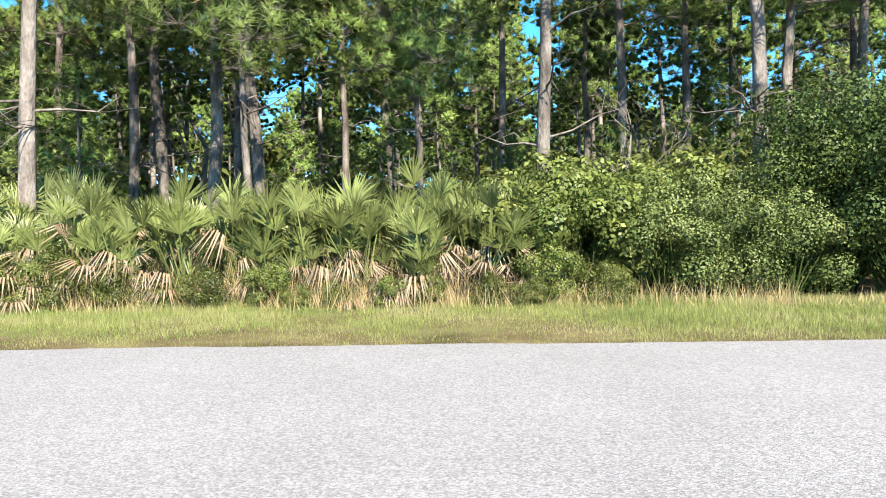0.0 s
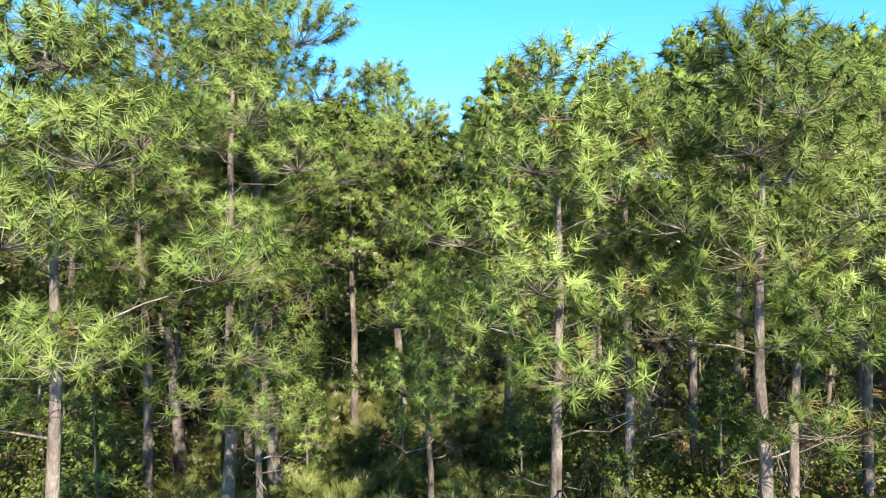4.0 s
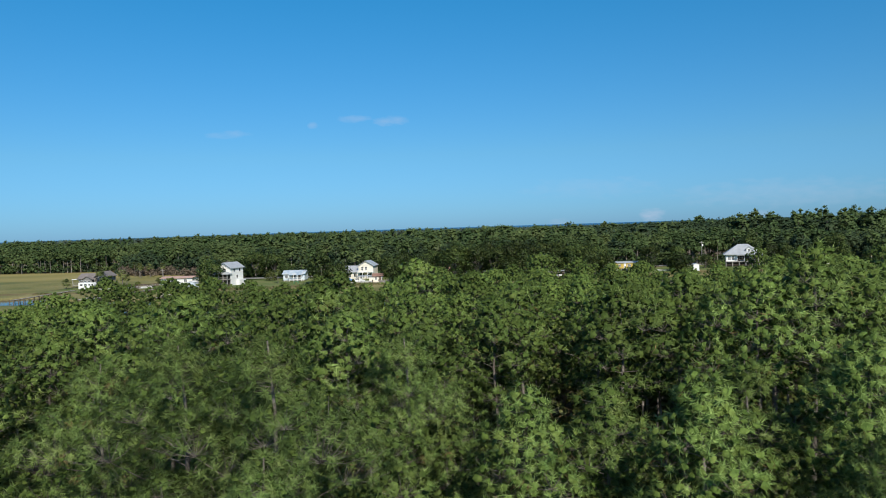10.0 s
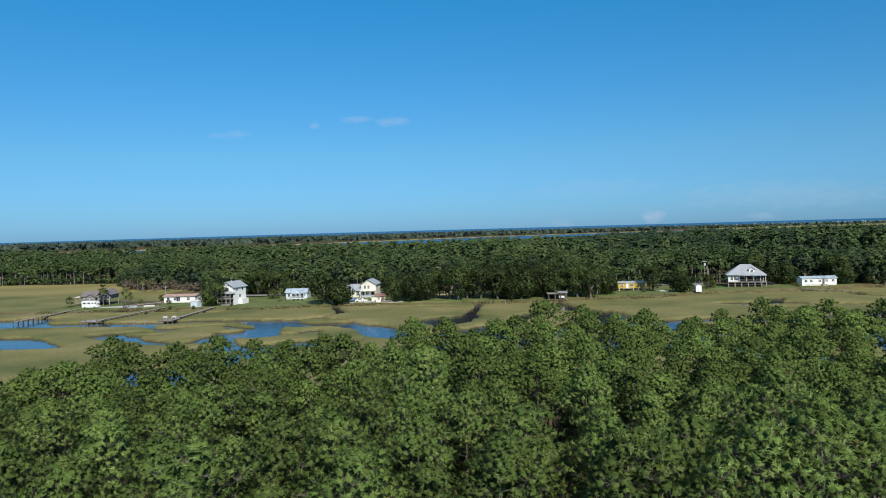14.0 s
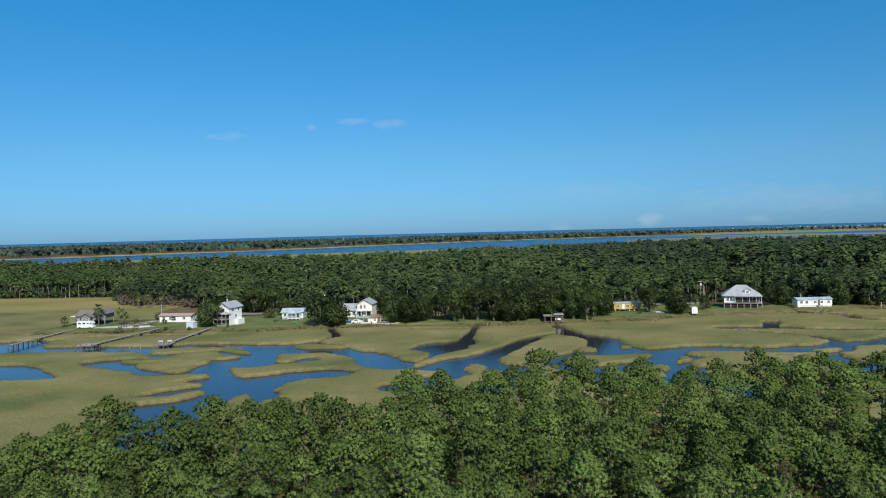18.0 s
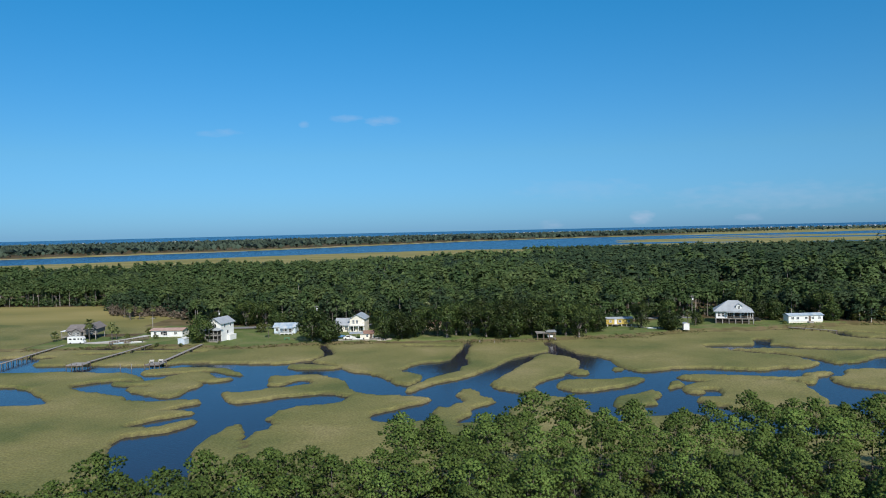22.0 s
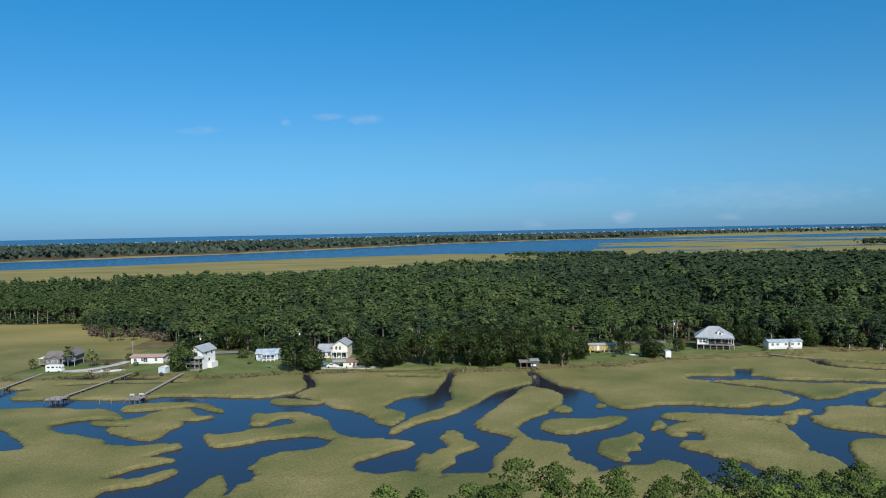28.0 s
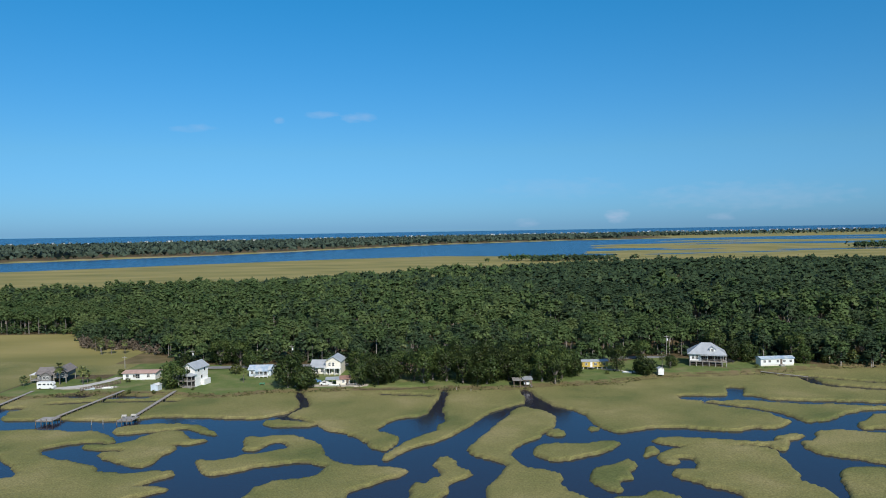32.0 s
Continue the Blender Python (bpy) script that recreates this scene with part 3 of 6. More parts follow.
masks = {
    "marsh": np.where((gy > tree_y + 6) & (gy < bank_y + 0.5) | field & (gy > 320) | wild | (gy > woods_b) & ~island, 1.0, 0.0),
    "gold": np.where(((gx < -162) & (gy > 350 - 0.25 * (gx + 200)) & (gy < woods_f) | (gy > woods_b + 20)) & ~island, 0.8, 0.0),
    "lawn": np.where((gy > bank_y + 1) & (gy < woods_f - 4) & ~field & (gx > -180), 1.0, 0.0),
    "scrub": np.where(np.hypot((gx + 176) / 40, (gy - 366 - 0.35 * (gx + 176) * -1) / 16) < 1, 0.8, 0.0) + np.where((np.abs(gy - bank_y) < 3), 0.55, 0.0),
    "sand": np.where(np.hypot((gx + 150) / 14, (gy - 294) / 3.5) < 1, 0.8, 0.0) + np.where((gx > -65) & (gx < -36) & (np.abs(gy - 291.5) < 2.2), 0.75, 0.0)
    + np.where((np.abs(gy - line(gx, [(60, 318), (70, 311), (78, 306)])) < 1.6) & (gx > 60) & (gx < 78), 0.7, 0.0) + np.where(np.abs(gy - line(gx, RIVER_FAR) - 6) < 12, 0.5, 0.0),
    "verge": np.where((gy > 4) & (gy < 9.6), 1.5, 0.0),
    "mud": np.where((gy < bank_y + 2) & (gy > tree_y), step(0.40, -0.1, creek), 0.0),
}
for name, values in masks.items():
    ground.data.attributes.new(name, "FLOAT", "POINT").data.foreach_set("value", values.astype(np.float32).ravel())


def water_material(name, chop, colour, rough, gloss):
    m = bpy.data.materials.new(name)
    m.use_nodes = True
    n, l = m.node_tree.nodes, m.node_tree.links
    bsdf = n["Principled BSDF"]
    bsdf.inputs["Base Color"].default_value = (*colour, 1)
    bsdf.inputs["Specular IOR Level"].default_value = gloss
    bsdf.inputs["Roughness"].default_value, bsdf.inputs["IOR"].default_value = rough, 1.333
    tc = n.new("ShaderNodeTexCoord")
    t = n.new("ShaderNodeTexNoise")
    t.inputs["Scale"].default_value, t.inputs["Detail"].default_value = 1.4, 4.0
    l.new(tc.outputs["Object"], t.inputs[0])
    bp = n.new("ShaderNodeBump")
    bp.inputs["Strength"].default_value, bp.inputs["Distance"].default_value = 1.0, chop
    l.new(t.outputs[0], bp.inputs["Height"])
    l.new(bp.outputs[0], bsdf.inputs["Normal"])
    return m


CREEK = water_material("creek_water", 0.03, (0.022, 0.022, 0.034), 0.10, 0.45)
OPEN = water_material("open_water", 0.5, (0.016, 0.070, 0.150), 0.25, 0.12)
soup = Soup()
wy = [100, 330, 1000, 2000, 3300, 3900, 4200, 4500, 4750, 4950]
wz = [WATER_Z] * 6 + [WATER_Z + 4, WATER_Z + 12, WATER_Z + 22, WATER_Z + 31]
wxs = np.linspace(-4950, 4950, 12)
wv = [(x, y, z) for y, z in zip(wy, wz) for x in wxs]
wf = []
for a in range(len(wy) - 1):
    for b in range(11):
        k = a * 12 + b
        wf += [(k, k + 1, k + 13), (k, k + 13, k + 12)]
soup.add(wv, wf)
soup.m[0][22:] = 1
tagged(new("water", soup.mesh("water", CREEK, OPEN, smooth=True)), "calm blue tidal creek, river and sea", "water", kind="structure")


# ---- the road that the drone takes off from ----
def road_material():
    m = material("chip_seal", [(0.228, 0.224, 0.222), (0.258, 0.253, 0.252)], 0.9, scale=0.7, fine=0.04, bump=0.35, bump_scale=110, gloss=0.2)
    n, l = m.node_tree.nodes, m.node_tree.links
    tc = n.new("ShaderNodeTexCoord")
    v = n.new("ShaderNodeTexVoronoi")
    v.inputs["Scale"].default_value = 95.0
    l.new(tc.outputs["Object"], v.inputs[0])
    r = n.new("ShaderNodeValToRGB")
    r.color_ramp.elements[0].color, r.color_ramp.elements[1].color = (0.55, 0.55, 0.55, 1), (1.28, 1.28, 1.28, 1)
    split = n.new("ShaderNodeSeparateColor")
    l.new(v.outputs["Color"], split.inputs[0])
    l.new(split.outputs[0], r.inputs[0])
    mx = n.new("ShaderNodeMix")
    mx.data_type, mx.blend_type = "RGBA", "MULTIPLY"
    mx.inputs[0].default_value = 0.8
    bsdf = n["Principled BSDF"]
    old = bsdf.inputs["Base Color"].links[0].from_socket
    l.new(old, mx.inputs[6])
    l.new(r.outputs[0], mx.inputs[7])
    l.new(mx.outputs[2], bsdf.inputs["Base Color"])
    return m


soup = Soup()
rx = np.concatenate([np.arange(-60, -9, 1.5), np.arange(-9, 9, 0.06), np.arange(9, 60, 1.5)])
far_edge = 6.28 + 0.015 * rx + 0.05 * noise2(rx * 1.1, rx * 0, 21, 4) + 0.02 * noise2(rx * 7, rx * 0, 22, 2)
rows = [(rx * 0 - 4.2, rx * 0 + 0.03), (rx * 0 + 1, rx * 0 + 0.05), (far_edge - 0.05, rx * 0 + 0.035), (far_edge, rx * 0 - 0.03)]
k = len(rx)
rf = []
for a in range(3):
    q = a * k + np.arange(k - 1)
    rf += [np.stack([q, q + 1, q + k + 1], 1), np.stack([q, q + k + 1, q + k], 1)]
soup.add(np.concatenate([np.stack([rx, y, z], 1) for y, z in rows]), np.concatenate(rf))
tagged(new("road", soup.mesh("road", road_material())), "pale grey chip-seal country road", "road", kind="structure")


# ---- vegetation ----
OCTA_V = np.array([(1, 0, 0), (-1, 0, 0), (0, 1, 0), (0, -1, 0), (0, 0, 1), (0, 0, -1)], float)
OCTA_F = np.array([(0, 2, 4), (2, 1, 4), (1, 3, 4), (3, 0, 4), (2, 0, 5), (1, 2, 5), (3, 1, 5), (0, 3, 5)])


GOLD = (1 + 5 ** 0.5) / 2
ICO_V = unit(np.array([(-1, GOLD, 0), (1, GOLD, 0), (-1, -GOLD, 0), (1, -GOLD, 0), (0, -1, GOLD), (0, 1, GOLD), (0, -1, -GOLD), (0, 1, -GOLD), (GOLD, 0, -1), (GOLD, 0, 1), (-GOLD, 0, -1), (-GOLD, 0, 1)]))
ICO_F = np.array([(0, 11, 5), (0, 5, 1), (0, 1, 7), (0, 7, 10), (0, 10, 11), (1, 5, 9), (5, 11, 4), (11, 10, 2), (10, 7, 6), (7, 1, 8), (3, 9, 4), (3, 4, 2), (3, 2, 6), (3, 6, 8), (3, 8, 9), (4, 9, 5), (2, 4, 11), (6, 2, 10), (8, 6, 7), (9, 8, 1)])


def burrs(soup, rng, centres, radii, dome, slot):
    """The dense hearts of the needle tufts, darkened to paint their inner shade."""
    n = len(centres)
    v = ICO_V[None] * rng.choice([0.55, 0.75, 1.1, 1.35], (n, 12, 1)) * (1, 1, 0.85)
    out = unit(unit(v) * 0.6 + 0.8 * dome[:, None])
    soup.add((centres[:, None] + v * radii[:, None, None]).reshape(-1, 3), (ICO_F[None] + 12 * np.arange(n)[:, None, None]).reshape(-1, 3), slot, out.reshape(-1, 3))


def brushes(soup, rng, base, axis, dome, count, length, width, slot=0, low=0.0, high=1.0):
    """Bottle-brush tufts: needles fanned round the twig end that each one grows from, tips forward."""
    n = len(base) * count
    if not n:
        return
    o, dm = np.repeat(axis, count, 0), np.repeat(dome, count, 0)
    flat = rng.normal(size=(n, 3))
    flat = unit(flat - (flat * o).sum(1, keepdims=True) * o)
    c = rng.uniform(low, high, (n, 1))
    d = unit(flat * np.sqrt(np.clip(1 - c * c, 0.02, 1)) + o * c)
    b = np.repeat(base, count, 0) + o * rng.uniform(-0.75, 0.30, (n, 1)) * length
    side = unit(np.cross(d, rng.normal(size=(n, 3)))) * width * 0.5
    ln = length * rng.uniform(0.7, 1.12, (n, 1))
    tip = b + d * ln - (0, 0, 0.10) * ln
    soup.add(np.stack([b - side, b + side, tip], 1).reshape(-1, 3), np.arange(3 * n).reshape(-1, 3), slot, np.repeat(unit(0.45 * d + 0.20 * o + 0.90 * dm), 3, 0))


def pine(seed, height, base, reach, limbs=20, pad=11, needles=16, length=0.34, width=0.016, puff=0.95, sides=6, dead=3, heart=0.4, mat=None, dry=0.05):
    """A southern pine: wood (trunk and limbs), and a crown of needle tufts set on rounded sprays, as two meshes."""
    mat = mat or NEEDLES
    rng = np.random.default_rng(seed)
    wood, crown = Soup(), Soup()
    n = 9
    z = np.linspace(0, height, n)
    lean = rng.normal(size=2) * 0.012 * height
    sway = np.cumsum(rng.normal(size=(n, 2)) * 0.012 * height / 3, 0)
    path = np.column_stack([lean[0] * z / height + sway[:, 0] - sway[0, 0], lean[1] * z / height + sway[:, 1] - sway[0, 1], z - 0.15])
    r0 = 0.0115 * height + 0.012
    radii = r0 * (1 - 0.86 * (z / height) ** 1.15)
    radii[0] *= 1.25
    tube(wood, path, radii, sides)

    def stem(h):
        return np.array([np.interp(h, z, path[:, k]) for k in range(3)]), np.interp(h, z, radii)

    centres, axes, rounds = [], [], []
    phase, lobe = rng.uniform(0, 6.28, 2), rng.uniform(0.12, 0.3)
    for k in range(limbs):
        s = ((k + 0.5) / limbs) ** 0.76
        az = k * 2.39996 + rng.uniform(-0.4, 0.4)
        wide = reach * (0.62 + 0.38 * min(1.0, s / 0.35)) * max(0.08, 1 - s ** 2.5) ** 0.55 * (1 + lobe * math.sin(2 * az + phase[0]) + 0.5 * lobe * math.sin(3 * az + phase[1] + 4 * s))
        size = puff * rng.uniform(0.75, 1.2) * (0.8 + 0.3 * min(1.0, wide / reach))
        ln = max(0.3, wide * rng.uniform(0.72, 1.12) - 0.6 * size)
        h = base + (height - base) * (0.03 + 0.90 * s) + rng.uniform(-0.35, 0.35)
        axis, _ = stem(h)
        way = np.array([math.cos(az), math.sin(az), 0])
        side = np.array([-way[1], way[0], 0])
        p0 = axis + way * ln
        start, rr = stem(max(base * 0.9, h - ln * (0.10 + 0.6 * s)))
        t = np.linspace(0, 1, 5)[:, None]
        limb = start + (p0 - start) * t + (0, 0, 1) * (0.10 * ln * np.sin(np.pi * t)) * (0.5 - s) + rng.normal(size=(5, 3)) * 0.04 * ln * t * (1 - t) * 4
        tube(wood, limb, (0.18 * rr + 0.010) * (1 - 0.85 * t[:, 0]), 4 if sides > 5 else 3)
        mid = p0 - way * 0.45 * size + (0, 0, 0.1 * size)
        here = max(5, int(round(pad * (size / puff) ** 1.6)))
        for j in range(here):
            up = 1 - 1.35 * (j + 0.5) / here
            turn = j * 2.39996 + phase[0] + k
            flat = math.sqrt(max(0.0, 1 - up * up))
            off = way * math.cos(turn) * flat * 1.15 + side * math.sin(turn) * flat * 1.1 + np.array([0, 0, 0.62 * up])
            q = mid + size * off * rng.uniform(0.78, 1.1) + rng.normal(size=3) * 0.07
            face = unit(off + way * 0.25 + (0, 0, 0.75))
            if sides > 4:
                f = limb[3] + (q - limb[3]) * np.array([[0.0], [0.5], [1.0]]) - (0, 0, 1) * np.array([[0.0], [0.10], [0.0]]) * size
                tube(wood, f, [0.011, 0.008, 0.005], 3)
            centres.append(q)
            axes.append(face)
            rounds.append(unit(off + way * 0.2 + (0, 0, 0.25)))
        for u in (0.5,):
            centres.append(start + (p0 - start) * u + rng.normal(size=3) * 0.2 + (0, 0, 0.25))
            axes.append(unit(way * 0.3 + rng.normal(size=3) * 0.3 + (0, 0, 1.0)))
            rounds.append(np.array([0, 0, -0.3]))
    for j in range(9):
        a = j * 2.4 + phase[0]
        r = 0.42 * puff * math.sqrt(j)* 0.6
        centres.append(path[-1] + (r * math.cos(a), r * math.sin(a), 0.05 - 0.14 * j))
        axes.append(unit(np.array([0.5 * r * math.cos(a), 0.5 * r * math.sin(a), 1.0])))
        rounds.append(axes[-1])
    centres, axes = np.array(centres), np.array(axes)
    core = np.array([path[6, 0], path[6, 1], base + 0.40 * (height - base)])
    dome = unit(0.85 * unit((centres - core) * (1, 1, reach / (0.55 * (height - base)) + 0.2)) + 0.85 * np.array(rounds))
    brown = rng.uniform(size=len(centres)) < np.where(centres[:, 2] < base + 0.45 * (height - base), 2 * dry, 0.5 * dry)
    brushes(crown, rng, centres[~brown], axes[~brown], dome[~brown], needles, length, width)
    brushes(crown, rng, centres[brown], axes[brown], dome[brown], max(2, needles // 2), length * 0.9, width, slot=2, low=-0.6, high=0.3)
    brushes(crown, rng, centres[brown], axes[brown], dome[brown], max(2, needles // 2), length, width, low=0.2)
    # hearts put shade between the needles by their dark colour
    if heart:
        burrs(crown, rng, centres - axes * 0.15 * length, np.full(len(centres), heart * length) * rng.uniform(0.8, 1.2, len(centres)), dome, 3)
    for k in range(dead):
        start, rr = stem(base * rng.uniform(0.45, 1.0))
        az = rng.uniform(0, 6.28)
        d = np.array([math.cos(az), math.sin(az), rng.uniform(-0.2, 0.45)])
        t = np.linspace(0, 1, 4)[:, None]
        limb = start + d * reach * rng.uniform(0.2, 0.6) * t + rng.normal(size=(4, 3)) * 0.12 * t
        tube(wood, limb, 0.028 * (1 - 0.8 * t[:, 0]), 4)
        if sides > 5:
            for j in (1, 2):
                tube(wood, [limb[j], limb[j] + rng.normal(size=3) * 0.22 + d * 0.2, limb[j] + rng.normal(size=3) * 0.2 + d * 0.6], [0.011, 0.008, 0.004], 3)
    return wood.mesh("pine_trunk", PINE_BARK, smooth=True), crown.mesh("pine_crown", mat, CORE_SHADE, NEEDLES_DRY, CLUMP_SHADE, smooth=True)


def stand(name, meshes, label, at, turn, size, group, category="pine tree"):
    e = thing(name, label, category, group, at=at, turn=turn, size=size)
    part("trunk", meshes[0], e)
    part("crown", meshes[1], e)
    return e


def ground_at(x, y):
    return float(ground_height(np.array([float(x)]), np.array([float(y)]), np.array([30.0]))[0])


near_pines = [pine(100 + k, h, b, r, n, 22, 76, 0.34, 0.014, 0.95, sides=9, dead=5, heart=0.24) for k, (h, b, r, n) in enumerate(((11.4, 5.0, 2.9, 16), (13.5, 6.0, 3.0, 18), (16.4, 6.4, 4.0, 30), (11.9, 4.8, 3.1, 17), (15.5, 7.6, 3.0, 18), (8.8, 4.2, 2.1, 12)))]
second_pines = [pine(150 + k, h, b, r, 18, 21, 34, 0.36, 0.028, 0.95, sides=6, dead=4, heart=0.40) for k, (h, b, r) in enumerate(((13.2, 6.4, 3.0), (14.2, 7.6, 2.7), (12.6, 6.0, 3.0), (15, 8.0, 3.0)))]
mid_pines = [pine(200 + k, h, b, r, 24, 16, 16, 0.36, 0.044, 0.80, sides=5, dead=2, heart=0.44) for k, (h, b, r) in enumerate(((13.6, 7.8, 3.5), (14, 8.6, 3.0), (13, 7.6, 3.6), (14.5, 8.6, 3.3), (13.6, 8.2, 2.8), (12.4, 7.4, 3.3)))]
back_pines = [pine(220 + k, h, b, r, 32, 13, 11, 0.36, 0.052, 0.78, sides=4, dead=1, heart=0.50) for k, (h, b, r) in enumerate(((13.6, 7.6, 4.1), (14, 8.2, 3.7), (13, 7.2, 4.3), (14.5, 8.4, 3.9), (13.6, 7.8, 3.5)))]
HERO = [  # x, y, which, size
    (1.25, 13.1, 0, 1.0), (4.85, 12.3, 3, 1.0), (-6.9, 11.3, 3, 1.02), (-5.7, 20.4, 2, 1.0), (3.7, 18.3, 1, 0.92), (-9.2, 22.3, 2, 0.98), (8.9, 17.0, 1, 0.9),
    (-6.0, 17.0, 4, 0.9), (-7.6, 24.0, 4, 1.0), (-9.0, 19.5, 1, 0.95), (-1.9, 28.3, 4, 0.95), (-2.9, 29.3, 2, 0.92), (0.9, 24.5, 1, 0.96), (7.0, 23.5, 1, 1.0),
    (11.5, 20.5, 1, 1.0), (13.5, 26.0, 1, 1.05), (17.1, 40.0, 3, 1.22), (20.5, 41.5, 3, 1.13), (-12.8, 16.0, 1, 0.9), (-13.5, 24.0, 2, 0.92), (10.2, 12.0, 3, 1.0), (-12.0, 11.5, 3, 1.0), (4.4, 28.0, 4, 1.0), (-4.3, 25.5, 4, 0.98), (7.0, 40.0, 3, 1.10), (10.7, 41.0, 3, 1.13), (13.8, 38.5, 3, 1.14), (23.5, 43.5, 3, 1.15), (27.0, 46.0, 3, 1.16), (0.5, 42.0, 3, 1.04), (-1.2, 16.6, 5, 0.82), (6.6, 15.4, 0, 1.0), (-4.4, 14.6, 5, 0.9)]
rng = np.random.default_rng(5)
taken = []
for x, y, which, size in HERO:
    lesser = y > 21 and which not in (2,)
    stand("pine_tree", mid_pines[which] if lesser and y > 36 else second_pines[which % 4] if lesser else near_pines[which], "tall roadside pine with a scaly grey-brown trunk", (x, y, ground_at(x, y)), rng.uniform(0, 360), size, "roadside pines")
    taken.append((x, y))

# the pine forest between the road and the marsh
spots = []
for _ in range(9000):
    y = 14 + 112 * rng.uniform() ** 0.8
    x = rng.uniform(-1, 1) * (8 + 0.72 * y) - 0.03 * y
    if y > float(line(x, TREELINE)) + 1.5 * noise2(np.array([x * 0.1]), np.array([0.5]), 31)[0] - 1:
        continue
    if ((x - 19) / 7) ** 2 + ((y - 47) / 7) ** 2 < 1:
        continue
    if -8.5 < x < 1.8 and 21 < y < 34:
        continue
    gap = 4.3 + 0.002 * min(max(y - 20, 0), 60)
    if y < 31 and abs(x) < 13:
        gap = 3.8
        if x * x / 60 + (y - 17) ** 2 / 60 < 1 or y < 17 and abs(x) < 11:
            continue
    if all((x - a) ** 2 + (y - b) ** 2 > gap * gap for a, b in taken):
        taken.append((x, y))
        spots.append((x, y))
spots.sort(key=lambda s: s[1])


def tallness(x, y):
    h = 0.96 - 0.02 * float(step(60, 100, y)) + 0.04 * float(step(15, 50, x)) + 0.06 * float(step(70, 85, y) * step(-20, -30, x)) + 0.12 * float(noise2(np.array([x * 0.05]), np.array([y * 0.05]), 33, 2)[0]) + rng.uniform(-0.15, 0.09)
    return h + (0.18 if 18 < y < 75 and rng.uniform() < 0.2 else 0.0)


for k, (x, y) in enumerate(spots[:300]):
    hgt = tallness(x, y)
    meshes = near_pines[k % 4 if k % 4 != 2 else 1] if y < 17 else second_pines[int(rng.integers(4))] if y < 38 else mid_pines[int(rng.integers(6))] if y < 72 else back_pines[int(rng.integers(5))]
    stand("pine_tree", meshes, "pine with a rounded green crown in the forest", (x, y, ground_at(x, y)), rng.uniform(0, 360), hgt, "forest pines")


DYING_PINES = [(25.5, 66.0, 1.08)]
dying = pine(240, 13.0, 5.0, 2.8, 16, 7, 14, 0.30, 0.035, 0.8, sides=6, dead=8, heart=0.2, mat=NEEDLES_DRY)
for x, y, size in DYING_PINES:
    stand("dying_pine", dying, "dying pine with rust-brown needles in the forest", (x, y, ground_at(x, y)), 40, size, "dying pines")


def bare_tree(seed, height, twigs=5, spread_out=0.5, thick=0.016):
    """A leafless dead tree: trunk, forked limbs and twigs."""
    rng = np.random.default_rng(seed)
    wood = Soup()

    def grow(start, way, length, radius, level):
        t = np.linspace(0, 1, 4)[:, None]
        path = start + way * length * t + rng.normal(size=(4, 3)) * 0.06 * length * t
        tube(wood, path, radius * (1 - 0.6 * t[:, 0]), 5 if level == 0 else 3)
        if level < 3:
            for _ in range(twigs if level == 0 else 3):
                u = rng.uniform(0.35, 1.0)
                at = start + (path[-1] - start) * u
                grow(at, unit(way * 0.7 + unit(rng.normal(size=3)) * spread_out * 1.6 + (0, 0, 0.15)), length * rng.uniform(0.35, 0.6), radius * 0.45, level + 1)

    grow(np.array([0, 0, -0.2]), unit(np.array([0.05, 0.03, 1.0])), height * 0.62, thick * height, 0)
    return wood.mesh("bare_wood", DEAD_WOOD, smooth=True)


bare = [bare_tree(260, 6.5, 6), bare_tree(261, 3.0, 9, 0.8, 0.012), bare_tree(262, 2.4, 10, 0.9, 0.012), bare_tree(263, 13, 9, 0.6, 0.012), bare_tree(264, 15, 4, 0.3, 0.016)]
for x, y, which, size in ((2.8, 12.9, 0, 0.6), (-4.0, 34.5, 1, 1.3), (-3.0, 36.3, 2, 1.5), (-5.2, 35.2, 1, 1.2), (-2.0, 34.0, 2, 1.2), (3.4, 19.2, 1, 1.0), (7.6, 17.8, 0, 0.8), (6.6, 16.2, 2, 1.1), (-0.6, 36.2, 1, 1.3), (9.6, 14.5, 0, 0.9), (-8.0, 14.0, 2, 1.0), (5.2, 22.0, 0, 1.0), (14.5, 31.0, 3, 0.8), (-12, 33, 4, 0.8),
                          (153, 733, 3, 1.25), (158, 741, 3, 1.3), (163, 735, 3, 1.2), (149, 745, 3, 1.2), (168, 748, 3, 1.3), (186, 742, 3, 1.15), (272, 717, 4, 1.5), (-24, 520, 3, 1.2), (-70, 470, 4, 1.2), (-140, 384, 3, 0.75), (-148, 388, 3, 0.7), (-156, 392, 3, 0.7), (-163, 396, 3, 0.65), (-134, 378, 4, 0.7), (20, 480, 3, 1.2), (96, 600, 3, 1.25), (-110, 560, 3, 1.2)):
    e = thing("dead_tree" if which in (0, 3, 4) else "bare_shrub", "leafless weathered grey dead tree" if which in (0, 3, 4) else "leafless grey twiggy shrub in the shade", "dead tree" if which in (0, 3, 4) else "shrub", at=(x, y, ground_at(x, y)), turn=rng.uniform(0, 360), size=size)
    part("bare_wood", bare[which], e)

